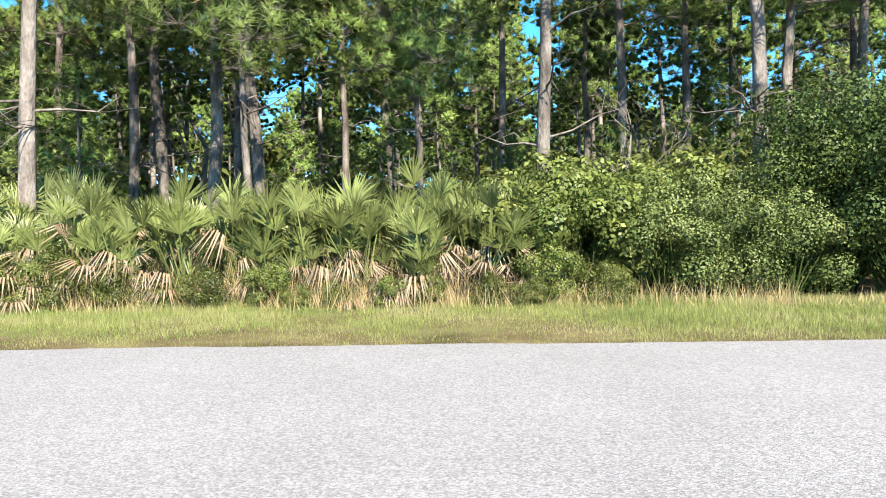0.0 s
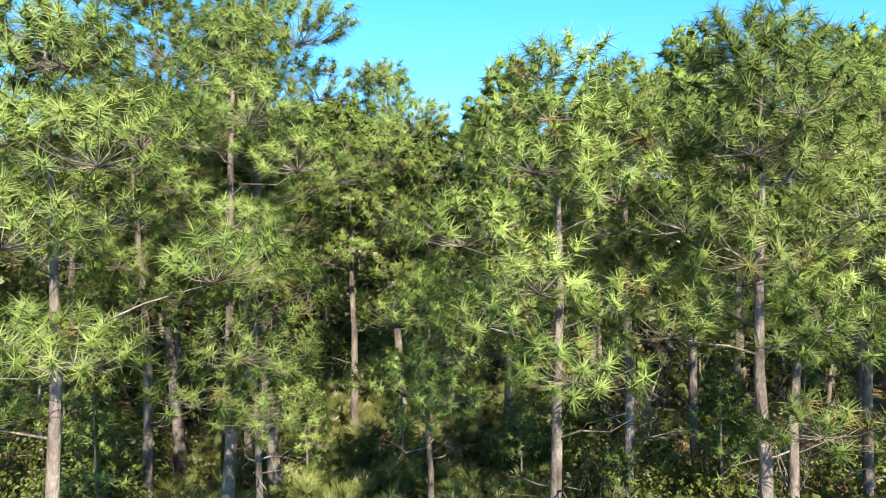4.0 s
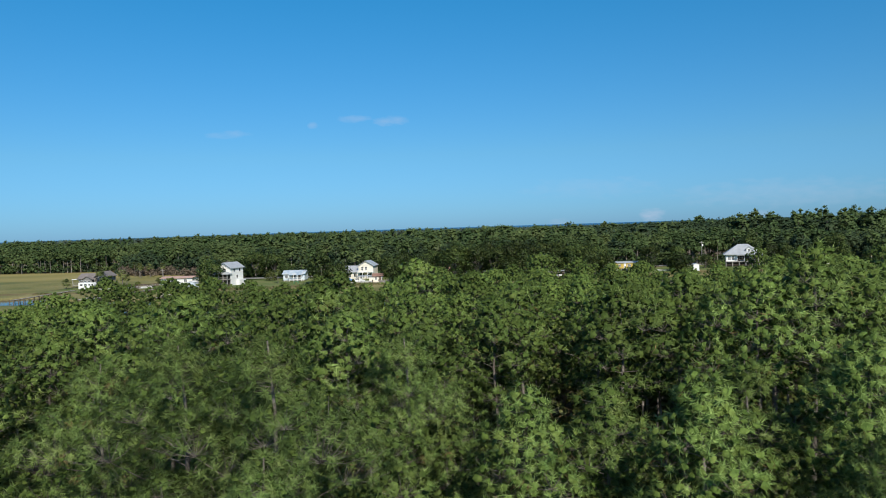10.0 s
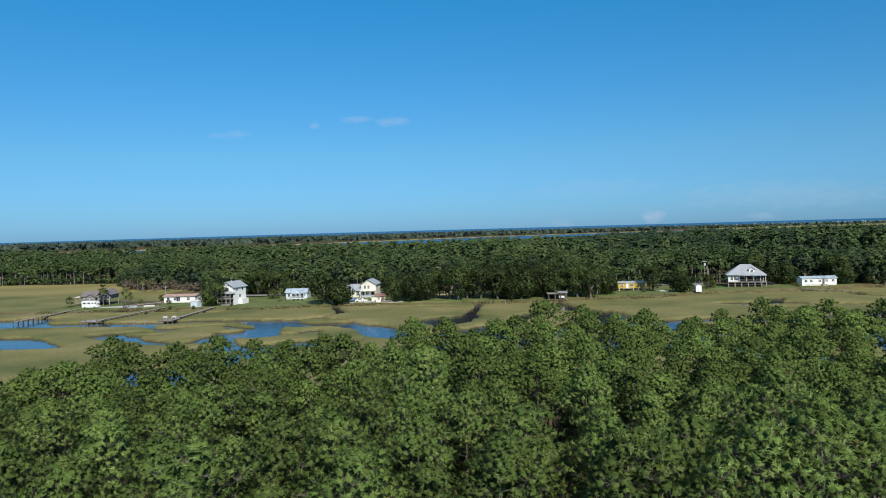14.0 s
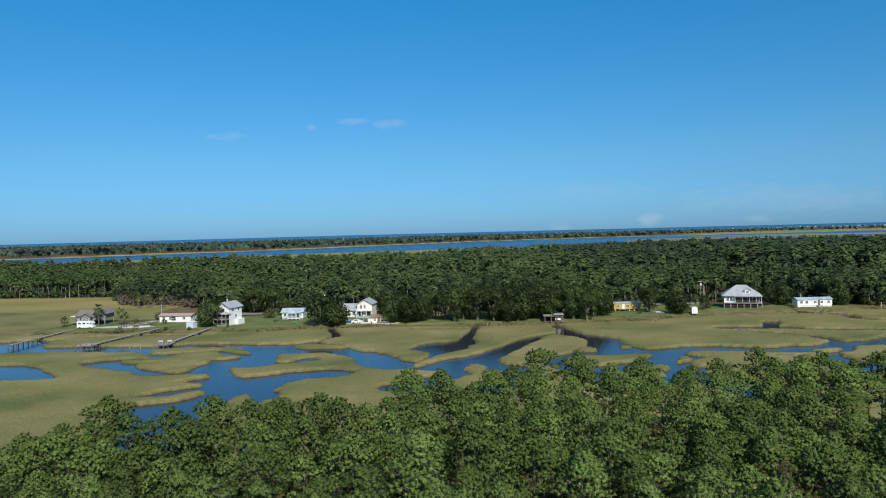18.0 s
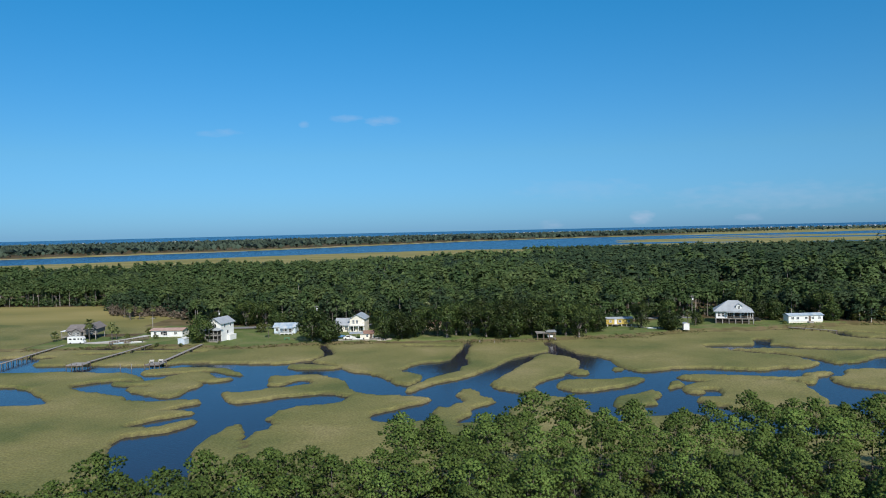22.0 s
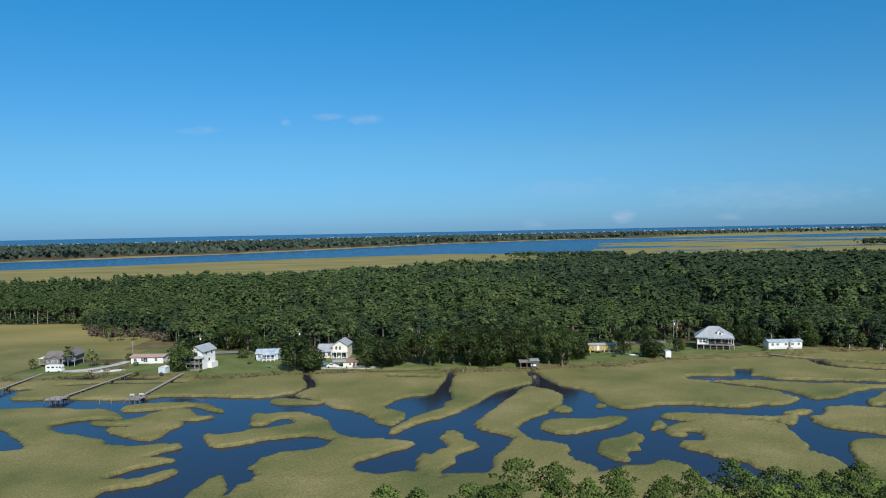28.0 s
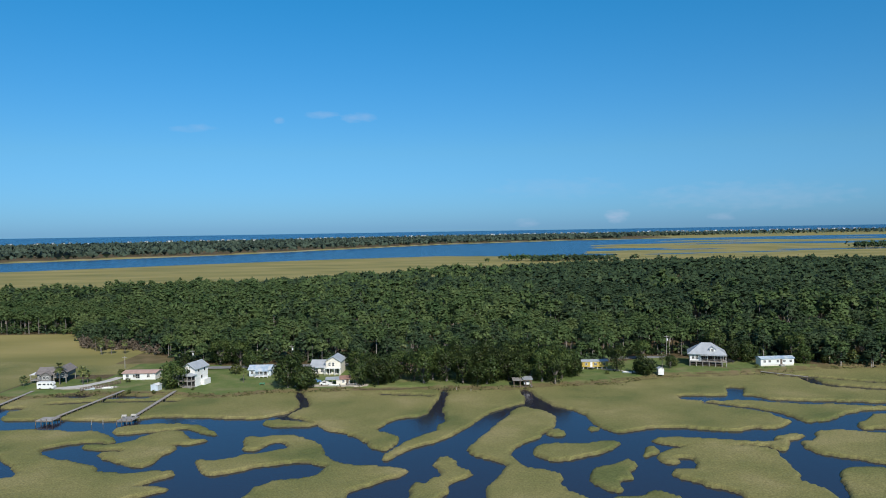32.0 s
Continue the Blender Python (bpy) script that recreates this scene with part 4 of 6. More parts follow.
YOUNG_PINES = [(-2.3, 22.0, 0.75), (-8.6, 16.2, 0.8), (3.0, 16.2, 0.55), (6.0, 18.2, 0.8), (-5.0, 21.0, 0.7), (1.2, 20.2, 0.6)]
young = [pine(250 + k, 6.0, 0.9, 1.6, 14, 7, 34, 0.32, 0.020, 0.6, sides=6, dead=0, heart=0.3) for k in range(3)]
for _ in range(36):
    y = rng.uniform(19, 60)
    x = rng.uniform(-1, 1) * (6 + 0.6 * y)
    if not (-8.5 < x < 1.8 and y < 34):
        YOUNG_PINES.append((x, y, rng.uniform(0.6, 1.3)))
for x, y, size in YOUNG_PINES:
    stand("young_pine", young[int(rng.integers(3))], "young bushy pine growing in the shade", (x, y, ground_at(x, y)), rng.uniform(0, 360), size, "young pines")


def transformed(me, m):
    v = np.empty(3 * len(me.vertices), np.float32)
    me.vertices.foreach_get("co", v)
    f = np.empty(3 * len(me.polygons), np.int32)
    me.polygons.foreach_get("vertices", f)
    mm = np.array(m)
    out = CLUMP_NORMALS.get(me.name)
    return v.reshape(-1, 3) @ mm[:3, :3].T + mm[:3, 3], f.reshape(-1, 3), 0, None if out is None else unit(out @ mm[:3, :3].T)


rest_wood, rest_crown = Soup(), Soup()
for x, y in spots[300:]:
    w, c = back_pines[int(rng.integers(5))]
    hgt = tallness(x, y)
    m = pose(x, y, ground_at(x, y), 0, 0, rng.uniform(0, 360)) @ Matrix.Scale(hgt, 4)
    rest_wood.add(*transformed(w, m))
    v, f, _, o = transformed(c, m)
    slots = np.array([face.material_index for face in c.polygons])
    for slot in range(4):
        rest_crown.add(v, f[slots == slot], slot, o)
if rest_wood.v:
    far_edge_pines = thing("marsh_edge_pines", "dense pines along the near edge of the salt marsh", "trees", kind="stuff")
    part("trunks", rest_wood.mesh("trunks", PINE_BARK), far_edge_pines)
    part("crowns", rest_crown.mesh("crowns", NEEDLES, CORE_SHADE, NEEDLES_DRY, CLUMP_SHADE, smooth=True), far_edge_pines)


def frond(soup, rng, base, way, radius, blades=20, slot=0, droop=0.0, blade=0.015, stem=1.1):
    """A palmetto fan: stalk, and pointed pleated blades spread in a half circle."""
    way = unit(way)
    side = unit(np.cross(way, (0, 0, 1.0) if abs(way[2]) < 0.95 else (1.0, 0, 0)))
    face = np.cross(side, way)
    stalk = radius * stem * rng.uniform(0.7, 1.35)
    hub = base + way * stalk
    tube(soup, [base, base + way * stalk * 0.5 + (0, 0, 0.02), hub], [0.012, 0.010, 0.008], 3, slot)
    a = np.linspace(-1.15, 1.15, blades) + rng.normal(size=blades) * 0.05
    d = unit(np.cos(a)[:, None] * way + np.sin(a)[:, None] * side + face * 0.25 * np.abs(np.sin(a))[:, None] + rng.normal(size=(blades, 3)) * 0.05)
    ln = radius * (0.8 + 0.3 * np.cos(a))[:, None] * rng.uniform(0.85, 1.1, (blades, 1))
    wide = unit(np.cross(d, face)) * blade
    mid = hub + d * ln * 0.45
    tip = hub + d * ln - np.array([0, 0, 1.0]) * ln * (0.10 + droop)
    v = np.stack([hub + 0 * mid, mid + wide + face * 0.012, mid - wide + face * 0.012, tip], 1).reshape(-1, 3)
    k = 4 * np.arange(blades)[:, None]
    soup.add(v, np.concatenate([k + [0, 2, 1], k + [1, 2, 3]]), slot)


def palmetto_plant(seed, fronds=12, size=0.5, dead=4):
    rng = np.random.default_rng(seed)
    green, brown = Soup(), Soup()
    for k in range(fronds):
        az, el = rng.uniform(0, 6.28), rng.uniform(0.65, 1.5)
        frond(green, rng, np.array([rng.normal() * 0.07, rng.normal() * 0.07, rng.uniform(0.02, 0.3)]), np.array([math.cos(az) * math.cos(el), math.sin(az) * math.cos(el), math.sin(el)]), size * rng.uniform(0.65, 1.0), 22, blade=0.013, stem=1.9)
    for k in range(dead):
        az, el = rng.uniform(0, 6.28), rng.uniform(-0.2, 1.0)
        frond(brown, rng, np.array([rng.normal() * 0.04, rng.normal() * 0.04, rng.uniform(0.1, 0.3)]), np.array([math.cos(az) * math.cos(el), math.sin(az) * math.cos(el), math.sin(el)]), size * rng.uniform(0.5, 0.9), 14, droop=rng.uniform(0.3, 0.9))
    return green, brown


palmettos = []
for k in range(8):
    g, b = palmetto_plant(300 + k, 24 if k < 6 else 8, 0.43, (5 if k % 2 else 3) if k < 6 else 14)
    palmettos.append((g.mesh("palmetto_fronds", PALMETTO), b.mesh("palmetto_dead_fronds", PALMETTO_DEAD)))
green_fans, brown_fans = [], []
for k in range(8):
    g, b = Soup(), Soup()
    leaf_rng = np.random.default_rng(330 + k)
    frond(g, leaf_rng, np.zeros(3), np.array([math.cos(1.1), 0, math.sin(1.1)]), 0.36, 22, blade=0.013, stem=1.9)
    frond(b, leaf_rng, np.zeros(3), np.array([math.cos(0.45), 0, math.sin(0.45)]), 0.34, 13, droop=0.6 + 0.08 * k, blade=0.011)
    green_fans.append(g.mesh("palmetto_fan", PALMETTO))
    brown_fans.append(b.mesh("withered_fan", PALMETTO_DEAD))
rng = np.random.default_rng(7)
pal_spots = []
for _ in range(3600):
    x, y = rng.uniform(-8.6, 2.6), rng.uniform(9.5, 22)
    if x > 1.2 - 0.12 * (y - 9) and y < 12 or x < -7 and y < 10:
        continue
    if all((x - a) ** 2 + (y - b) ** 2 > (0.45 if y < 11.5 else 0.60) ** 2 for a, b in pal_spots):
        pal_spots.append((x, y))
for _ in range(1400):
    x, y = rng.uniform(-8.8, 2.4), rng.uniform(21.5, 36)
    if all((x - a) ** 2 + (y - b) ** 2 > 0.72 ** 2 for a, b in pal_spots):
        pal_spots.append((x, y))
for _ in range(500):
    x, y = (rng.uniform(3.4, 10), rng.uniform(12.8, 20)) if rng.uniform() < 0.5 else (rng.uniform(-9, 10), rng.uniform(21.5, 31))
    if all((x - a) ** 2 + (y - b) ** 2 > 1.05 ** 2 for a, b in pal_spots + taken):
        pal_spots.append((x, y))
pal_spots.sort(key=lambda s: s[1])
DYING = ((-5.1, 10.4, 1.2), (-4.0, 10.9, 1.0), (-6.0, 9.9, 0.6), (0.6, 9.9, 0.6), (0.3, 12.6, 0.7), (-1.6, 9.7, 0.35), (4.2, 15.2, 0.9))
far_green, far_brown = Soup(), Soup()
for k, (x, y) in enumerate(pal_spots):
    if y > 21.5:        # the thicket that runs on between the trunks
        m = pose(x, y, ground_at(x, y), 0, 0, rng.uniform(0, 360)) @ Matrix.Scale(rng.uniform(0.85, 1.25), 4)
        g, b = palmettos[int(rng.integers(8))]
        far_green.add(*transformed(g, m))
        far_brown.add(*transformed(b, m))
        continue
    withered = any((x - a) ** 2 + (y - b) ** 2 < r * r for a, b, r in DYING) or rng.uniform() < 0.12
    e = thing("palmetto", "saw palmetto mostly withered to grey-brown fans" if withered else "saw palmetto with stiff green fans and withered brown ones", "shrub", "palmettos", at=(x, y, ground_at(x, y)), turn=rng.uniform(0, 360), size=rng.uniform(0.85, 1.3) if y < 12 else rng.uniform(0.85, 1.2))
    if y < 12.2:        # the nearest plants, fan by fan
        for fans, count, name, low, high in ((green_fans, 7 if withered else 19, "fan", -28, 12), (brown_fans, 12 if withered else 7, "withered_fan", -38, 40)):
            for _ in range(count):
                leaf = new(name, fans[int(rng.integers(8))])
                leaf.parent = e
                leaf.matrix_basis = pose(rng.normal() * 0.06, rng.normal() * 0.06, rng.uniform(0.02, 0.32), 0, rng.uniform(low, high), rng.uniform(0, 360)) @ Matrix.Scale(rng.uniform(0.75, 1.2), 4)
                tagged(leaf)
    else:
        g, b = palmettos[int(rng.integers(6, 8)) if withered else int(rng.integers(6))]
        part("frond_crown", g, e)
        part("withered_skirt", b, e, "withered brown and grey fans")


thicket = thing("palmetto_thicket", "saw palmettos spreading between the pine trunks", "shrubs", kind="stuff")
part("fronds", far_green.mesh("fronds", PALMETTO), thicket)
part("withered_fronds", far_brown.mesh("withered_fronds", PALMETTO_DEAD), thicket)


def shrub(seed, radius, height, count, leaf, mat, lobes=20):
    """A broadleaf bush: stems, and leaves in rounded clumps with gaps between."""
    rng = np.random.default_rng(seed)
    wood, crown = Soup(), Soup()
    az = rng.uniform(0, 6.28, lobes)
    el = np.arcsin(rng.uniform(-0.8, 1, lobes))
    c = np.column_stack([np.cos(az) * np.cos(el) * radius * 0.68, np.sin(az) * np.cos(el) * radius * 0.68, height * 0.46 + np.sin(el) * height * 0.40])
    lobe_r = radius * rng.uniform(0.20, 0.40, lobes)
    for q in c:
        tube(wood, [np.array([rng.normal() * 0.08, rng.normal() * 0.08, -0.1]), q * 0.5 + rng.normal(size=3) * 0.05, q * 0.8], [0.02, 0.012, 0.004], 4)
    which = rng.integers(lobes, size=count)
    d = unit(rng.normal(size=(count, 3)) + (0, 0, 0.25))
    centre = c[which] + d * lobe_r[which][:, None] * rng.uniform(0.65, 1.05, (count, 1)) * np.array([1, 1, 0.85])
    centre[:, 2] = np.maximum(centre[:, 2], 0.04)
    facing = unit(d + 0.45 * rng.normal(size=(count, 3)) + (0, 0, 0.3))
    leaves(crown, rng, centre, facing, leaf, out=unit(0.7 * d + 0.5 * facing))
    return wood.mesh("stems", CORE_SHADE), crown.mesh("leaves", mat, smooth=True)


GLAUCOUS = material("grey_green_leaves", [(0.058, 0.086, 0.026), (0.104, 0.138, 0.044), (0.165, 0.192, 0.070)], 0.45, scale=1.3, island=0.35, thing=0.2, through_light=0.2, gloss=0.15)
bush_kinds = [shrub(400, 1.0, 1.9, 12000, 0.029, GLAUCOUS, 34), shrub(401, 1.0, 1.6, 12000, 0.029, GLAUCOUS, 32), shrub(402, 0.9, 1.5, 7000, 0.040, VINE_LEAVES, 34), shrub(403, 1.25, 2.9, 16000, 0.032, OAK_LEAVES, 44), shrub(404, 0.8, 1.2, 6500, 0.030, SHRUB_LEAVES, 28), shrub(405, 0.9, 1.5, 2600, 0.05, VINE_LEAVES, 26)]
BUSHES = [(0.8, 10.5, 2, 1.1), (1.5, 10.2, 2, 1.2), (1.1, 11.5, 2, 1.45), (2.0, 11.4, 2, 1.4), (1.9, 10.6, 4, 1.2), (2.6, 9.9, 1, 0.95), (3.4, 9.8, 0, 0.85), (4.2, 9.9, 1, 0.9), (3.0, 11.0, 0, 1.05), (3.9, 11.2, 0, 1.1), (3.4, 12.2, 2, 1.5),
          (5.0, 10.4, 3, 1.0), (5.7, 10.0, 3, 1.15), (6.8, 10.2, 3, 1.3), (5.6, 11.5, 3, 1.3), (7.9, 9.8, 3, 1.3), (-7.4, 9.5, 4, 1.0), (-6.2, 9.6, 4, 0.7), (-8.3, 10.3, 2, 1.3), (0.3, 11.8, 2, 0.9), (-2.0, 12.6, 4, 1.1), (2.7, 13.4, 2, 1.5), (6.6, 13.2, 1, 1.3), (8.4, 14.0, 3, 1.2),
          (-0.6, 9.35, 4, 0.4), (-3.4, 9.3, 4, 0.5), (1.0, 9.5, 2, 0.55), (-4.6, 9.4, 4, 0.55), (-2.6, 9.35, 2, 0.42), (-1.7, 9.3, 4, 0.33), (-5.5, 9.35, 4, 0.7), (-7.0, 9.2, 1, 0.6), (0.2, 9.3, 4, 0.4), (-6.6, 10.4, 0, 0.7), (-0.9, 10.6, 2, 0.6), (-2.9, 10.3, 4, 0.75), (-5.0, 12.4, 2, 0.8), (1.7, 9.3, 4, 0.5), (-7.9, 9.25, 4, 0.5), (-6.1, 9.2, 2, 0.4), (-4.0, 9.2, 4, 0.35), (-1.0, 9.2, 2, 0.3), (0.7, 9.15, 4, 0.35), (-2.2, 9.15, 4, 0.3), (-8.2, 13.4, 2, 1.3), (5.2, 15.0, 4, 1.3),
          (-9.6, 17.0, 5, 2.0), (-10.5, 20.0, 5, 2.2), (1.8, 22.6, 5, 1.9), (4.6, 20.4, 5, 1.8), (7.4, 20.0, 5, 2.0), (-8.0, 27.0, 5, 2.2), (2.9, 27.5, 5, 2.3), (-4.6, 37.0, 5, 2.2), (-0.5, 37.5, 5, 2.4), (-7.6, 36.5, 5, 2.2), (10.0, 18.0, 5, 2.0)]
for k, (x, y, which, size) in enumerate(BUSHES):
    e = thing("bush", ("dense dark-green leafy bush", "grey-green leafy bush", "yellow-green vine-covered bush", "tall dark evergreen bush", "low leafy bush", "yellow-green sapling")[which] + " at the forest edge", "bush", "forest-edge bushes", at=(x, y, ground_at(x, y)), turn=rng.uniform(0, 360), size=size)
    part("woody_base", bush_kinds[which][0], e)
    part("foliage", bush_kinds[which][1], e)

# understorey of the forest
under_w, under_l = Soup(), Soup()
small = shrub(420, 1.0, 1.8, 260, 0.15, SHRUB_LEAVES, 10)
small_near = shrub(421, 1.0, 1.8, 900, 0.055, SHRUB_LEAVES, 18)
for k in range(900):
    y = 13 + 60 * rng.uniform() ** 1.3 if k < 370 else rng.uniform(40, 116)
    x = rng.uniform(-1, 1) * (8 + 0.6 * y)
    if y < 36 and -9 < x < 3:
        continue
    m = pose(x, y, ground_at(x, y), 0, 0, rng.uniform(0, 360)) @ Matrix.Scale(rng.uniform(0.7, 1.9) * (1 if y < 38 else 1.8), 4)
    kind = small_near if y < 27 else small
    under_w.add(*transformed(kind[0], m))
    under_l.add(*transformed(kind[1], m))
under = thing("understorey", "shady understorey shrubs beneath the pines", "undergrowth", kind="stuff")
part("stems", under_w.mesh("stems", PINE_BARK), under)
part("leaves", under_l.mesh("leaves", SHRUB_LEAVES, smooth=True), under)

# roadside grass
soup = Soup()
n = 150000
gxx, gyy = rng.uniform(-7.5, 7.5, n), 6.2 + 3.6 * rng.uniform(0, 1, n) ** 0.9
keep = gyy > 6.25 + 0.015 * gxx + 0.06 * noise2(gxx * 1.1, gxx * 0, 21, 4)
b = np.column_stack([gxx, gyy, gxx * 0 - 0.01])[keep]
tall = np.clip(0.040 + 0.034 * (b[:, 1:2] - 6.3), 0.035, 0.16) * (1 + 0.5 * noise2(b[:, :1] * 1.3, b[:, 1:2] * 1.3, 52))
d = unit(np.column_stack([rng.normal(size=len(b)) * 0.45, rng.normal(size=len(b)) * 0.45, np.ones(len(b))]))
side = np.column_stack([np.cos(a := rng.uniform(0, 6.28, len(b))), np.sin(a), 0 * a]) * 0.0034
ln = tall * rng.uniform(0.6, 1.3, (len(b), 1))
soup.add(np.stack([b - side, b + side, b + d * ln], 1).reshape(-1, 3), np.arange(3 * len(b)).reshape(-1, 3))
tagged(new("verge_grass", soup.mesh("verge_grass", GRASS)), "short yellow-green roadside grass", "grass", kind="stuff")
soup = Soup()
n = 5000
b = np.column_stack([rng.uniform(-8, 8, n), 9.25 + rng.normal(size=n) * 0.22, np.zeros(n)])
d = unit(np.column_stack([rng.normal(size=n) * 0.35, rng.normal(size=n) * 0.35, np.ones(n)]))
side = np.column_stack([np.cos(a := rng.uniform(0, 6.28, n)), np.sin(a), 0 * a]) * 0.005
soup.add(np.stack([b - side, b + side, b + d * rng.uniform(0.1, 0.42, (n, 1)) * (0.5 + 0.6 * (noise2(b[:, :1] * 0.9, b[:, :1] * 0, 51) > 0))], 1).reshape(-1, 3), np.arange(3 * n).reshape(-1, 3))
tagged(new("dry_grass", soup.mesh("dry_grass", DRY_GRASS)), "tall straw-coloured dry grass below the palmettos", "grass", kind="stuff")


soup = Soup()
n = 5200
b = np.column_stack([rng.uniform(-8.5, 1.6, n), 9.5 + 3.0 * rng.uniform(0, 1, n) ** 1.4, np.zeros(n)])
b = b[noise2(b[:, 0] * 0.8, b[:, 1] * 0.8, 57) > -0.15]
n = len(b)
d = unit(np.column_stack([rng.normal(size=n) * 0.30, rng.normal(size=n) * 0.30, np.ones(n)]))
side = np.column_stack([np.cos(a := rng.uniform(0, 6.28, n)), np.sin(a), 0 * a]) * 0.005
soup.add(np.stack([b - side, b + side, b + d * rng.uniform(0.3, 0.95, (n, 1))], 1).reshape(-1, 3), np.arange(3 * n).reshape(-1, 3))
tagged(new("straw_stalks", soup.mesh("straw_stalks", DRY_GRASS)), "thin straw-coloured stalks standing among the palmettos", "grass", kind="stuff")

# ---- woods beyond the marsh ----
def wood_tree(soup, trunks, rng, x, y, z, height, reach, clumps, tris, size, slot, flat=0.5):
    """A crown of ragged clumps of leaf faces for a tree seen from afar; arrays of trees at once."""
    n = len(x)
    az = rng.uniform(0, 6.28, (n, clumps))
    el = np.arcsin(rng.uniform(-0.55, 1, (n, clumps)))
    rad = rng.uniform(0.45, 1.0, (n, clumps))
    cz = height * (1 - flat * 0.5)
    c = np.stack([x[:, None] + np.cos(az) * np.cos(el) * reach[:, None] * rad, y[:, None] + np.sin(az) * np.cos(el) * reach[:, None] * rad,
                  (z + cz)[:, None] + np.sin(el) * (height * flat * 0.5)[:, None] * rad], -1).reshape(-1, 3)
    core = np.repeat(np.stack([x, y, z + height * (1 - flat * 0.62)], -1), clumps, 0)
    n_c = len(c)
    r = size * rng.uniform(0.65, 1.3, (n_c, 1, 1))
    turn = rng.uniform(0, 6.28, n_c)
    ball = OCTA_V[None] * rng.uniform(0.65, 1.3, (n_c, 6, 1)) * (1, 1, 0.85)
    ball = np.stack([ball[..., 0] * np.cos(turn)[:, None] - ball[..., 1] * np.sin(turn)[:, None], ball[..., 0] * np.sin(turn)[:, None] + ball[..., 1] * np.cos(turn)[:, None], ball[..., 2]], -1)
    soft = unit(unit(ball) * 0.32 + unit((c - core) * (1, 1, 1.3))[:, None] + 0.10 * rng.normal(size=(n_c, 6, 3)) + (0, 0, 0.2))
    soup.add((c[:, None] + ball * r).reshape(-1, 3), (OCTA_F[None] + 6 * np.arange(n_c)[:, None, None]).reshape(-1, 3), slot, soft.reshape(-1, 3))
    if tris:        # loose sprays that break the outline
        o = np.repeat(c, tris, 0)
        k = len(o)
        d = unit(rng.normal(size=(k, 3)))
        mid = o + d * np.repeat(r[:, 0], tris, 0) * 0.95
        a = unit(np.cross(d, rng.normal(size=(k, 3)))) * size * 0.35
        soup.add(np.stack([mid - a, mid + a, mid + unit(d + (0, 0, 0.4)) * size * 0.7], 1).reshape(-1, 3), np.arange(3 * k).reshape(-1, 3), slot)
    if trunks is not None:
        w = 0.14 + 0.008 * height
        tx = np.stack([np.stack([x - w, y, z - 1], -1), np.stack([x + w, y, z - 1], -1), np.stack([x + 0.1, y, z + height * 0.93], -1), np.stack([x, y + w * 1.5, z - 1], -1)], 1).reshape(-1, 3)
        q = 4 * np.arange(n)[:, None]
        trunks.add(tx, np.concatenate([q + [0, 1, 2], q + [1, 3, 2], q + [3, 0, 2]]))


rng = np.random.default_rng(11)


def scatter(count, xa, xb, front, rear):
    x = rng.uniform(xa, xb, count)
    f, r = line(x, front), line(x, rear)
    y = f + (r - f) * rng.uniform(0, 1, count)
    return x, y


def woods(name, label, x, y, height, reach, clumps, tris, size, flat, oak_share, trunk=True, mats=None):
    soup, stems = Soup(), Soup()
    z = ground_height(x, y, np.full(x.shape, 30.0))
    patch = noise2(x * 0.012, y * 0.012, 41, 3) + 0.35 * rng.normal(size=len(x)) + 1.2 * step(0, 220, x) * step(390, 470, y)
    oak = patch > np.quantile(patch, 1 - oak_share)
    for kind, slot in ((~oak, 0), (oak, 1)):
        hh = height[kind] * (0.86 if slot else 1.0)
        wood_tree(soup, stems if trunk else None, rng, x[kind], y[kind], z[kind], hh, reach[kind] * (1.3 if slot else 1.0), clumps, tris, size, slot, flat * (1.35 if slot else 1.0))
    e = thing(name, label, "woods", kind="stuff")
    part("crowns", soup.mesh("crowns", *(mats or (WOODS_PINE, HAZED_OAK)), smooth=True), e)
    if trunk:
        part("trunks", stems.mesh("trunks", WOODS_TRUNK), e)
    return e


EDGE_REAR = [(px, py + 14) for px, py in WOODS_FRONT]
x, y = scatter(900, -330, 330, WOODS_FRONT, EDGE_REAR)
woods("woods_edge_thicket", "low thicket along the edge of the woods", x, y, rng.uniform(2.5, 8, len(x)), rng.uniform(1.5, 3.0, len(x)), 9, 4, 0.8, 1.0, 0.6, trunk=False)
FRONT_REAR = [(px, py + 75) for px, py in WOODS_FRONT]
x, y = scatter(1500, -330, 330, WOODS_FRONT, FRONT_REAR)
woods("woods_front", "tall pines and oaks behind the houses", x, y, rng.uniform(9, 17, len(x)), rng.uniform(2.3, 3.8, len(x)), 52, 6, 0.74, 0.56, 0.35)
MID_REAR = [(px, py + 220) for px, py in WOODS_FRONT]
x, y = scatter(3000, -420, 420, FRONT_REAR, MID_REAR)
keep = y < line(x, WOODS_BACK)
x, y = x[keep], y[keep]
woods("woods_middle", "pine and oak woods beyond the houses", x, y, 12 + 10 * rng.uniform(0, 1, len(x)) ** 1.3 + 4.5 * step(20, 200, x), rng.uniform(3.2, 5.0, len(x)), 38, 4, 1.05, 0.46, 0.6)
x, y = scatter(4600, -700, 800, MID_REAR, WOODS_BACK)
keep = (y > line(x, MID_REAR)) & (np.abs(x) < 0.72 * y)
x, y = x[keep], y[keep]
woods("woods_rear", "dense woods reaching to the far marsh", x, y, rng.uniform(12, 18, len(x)) + 7 * step(0, 250, x), rng.uniform(3.4, 5.6, len(x)), 13, 2, 2.0, 0.40, 0.88, trunk=False)

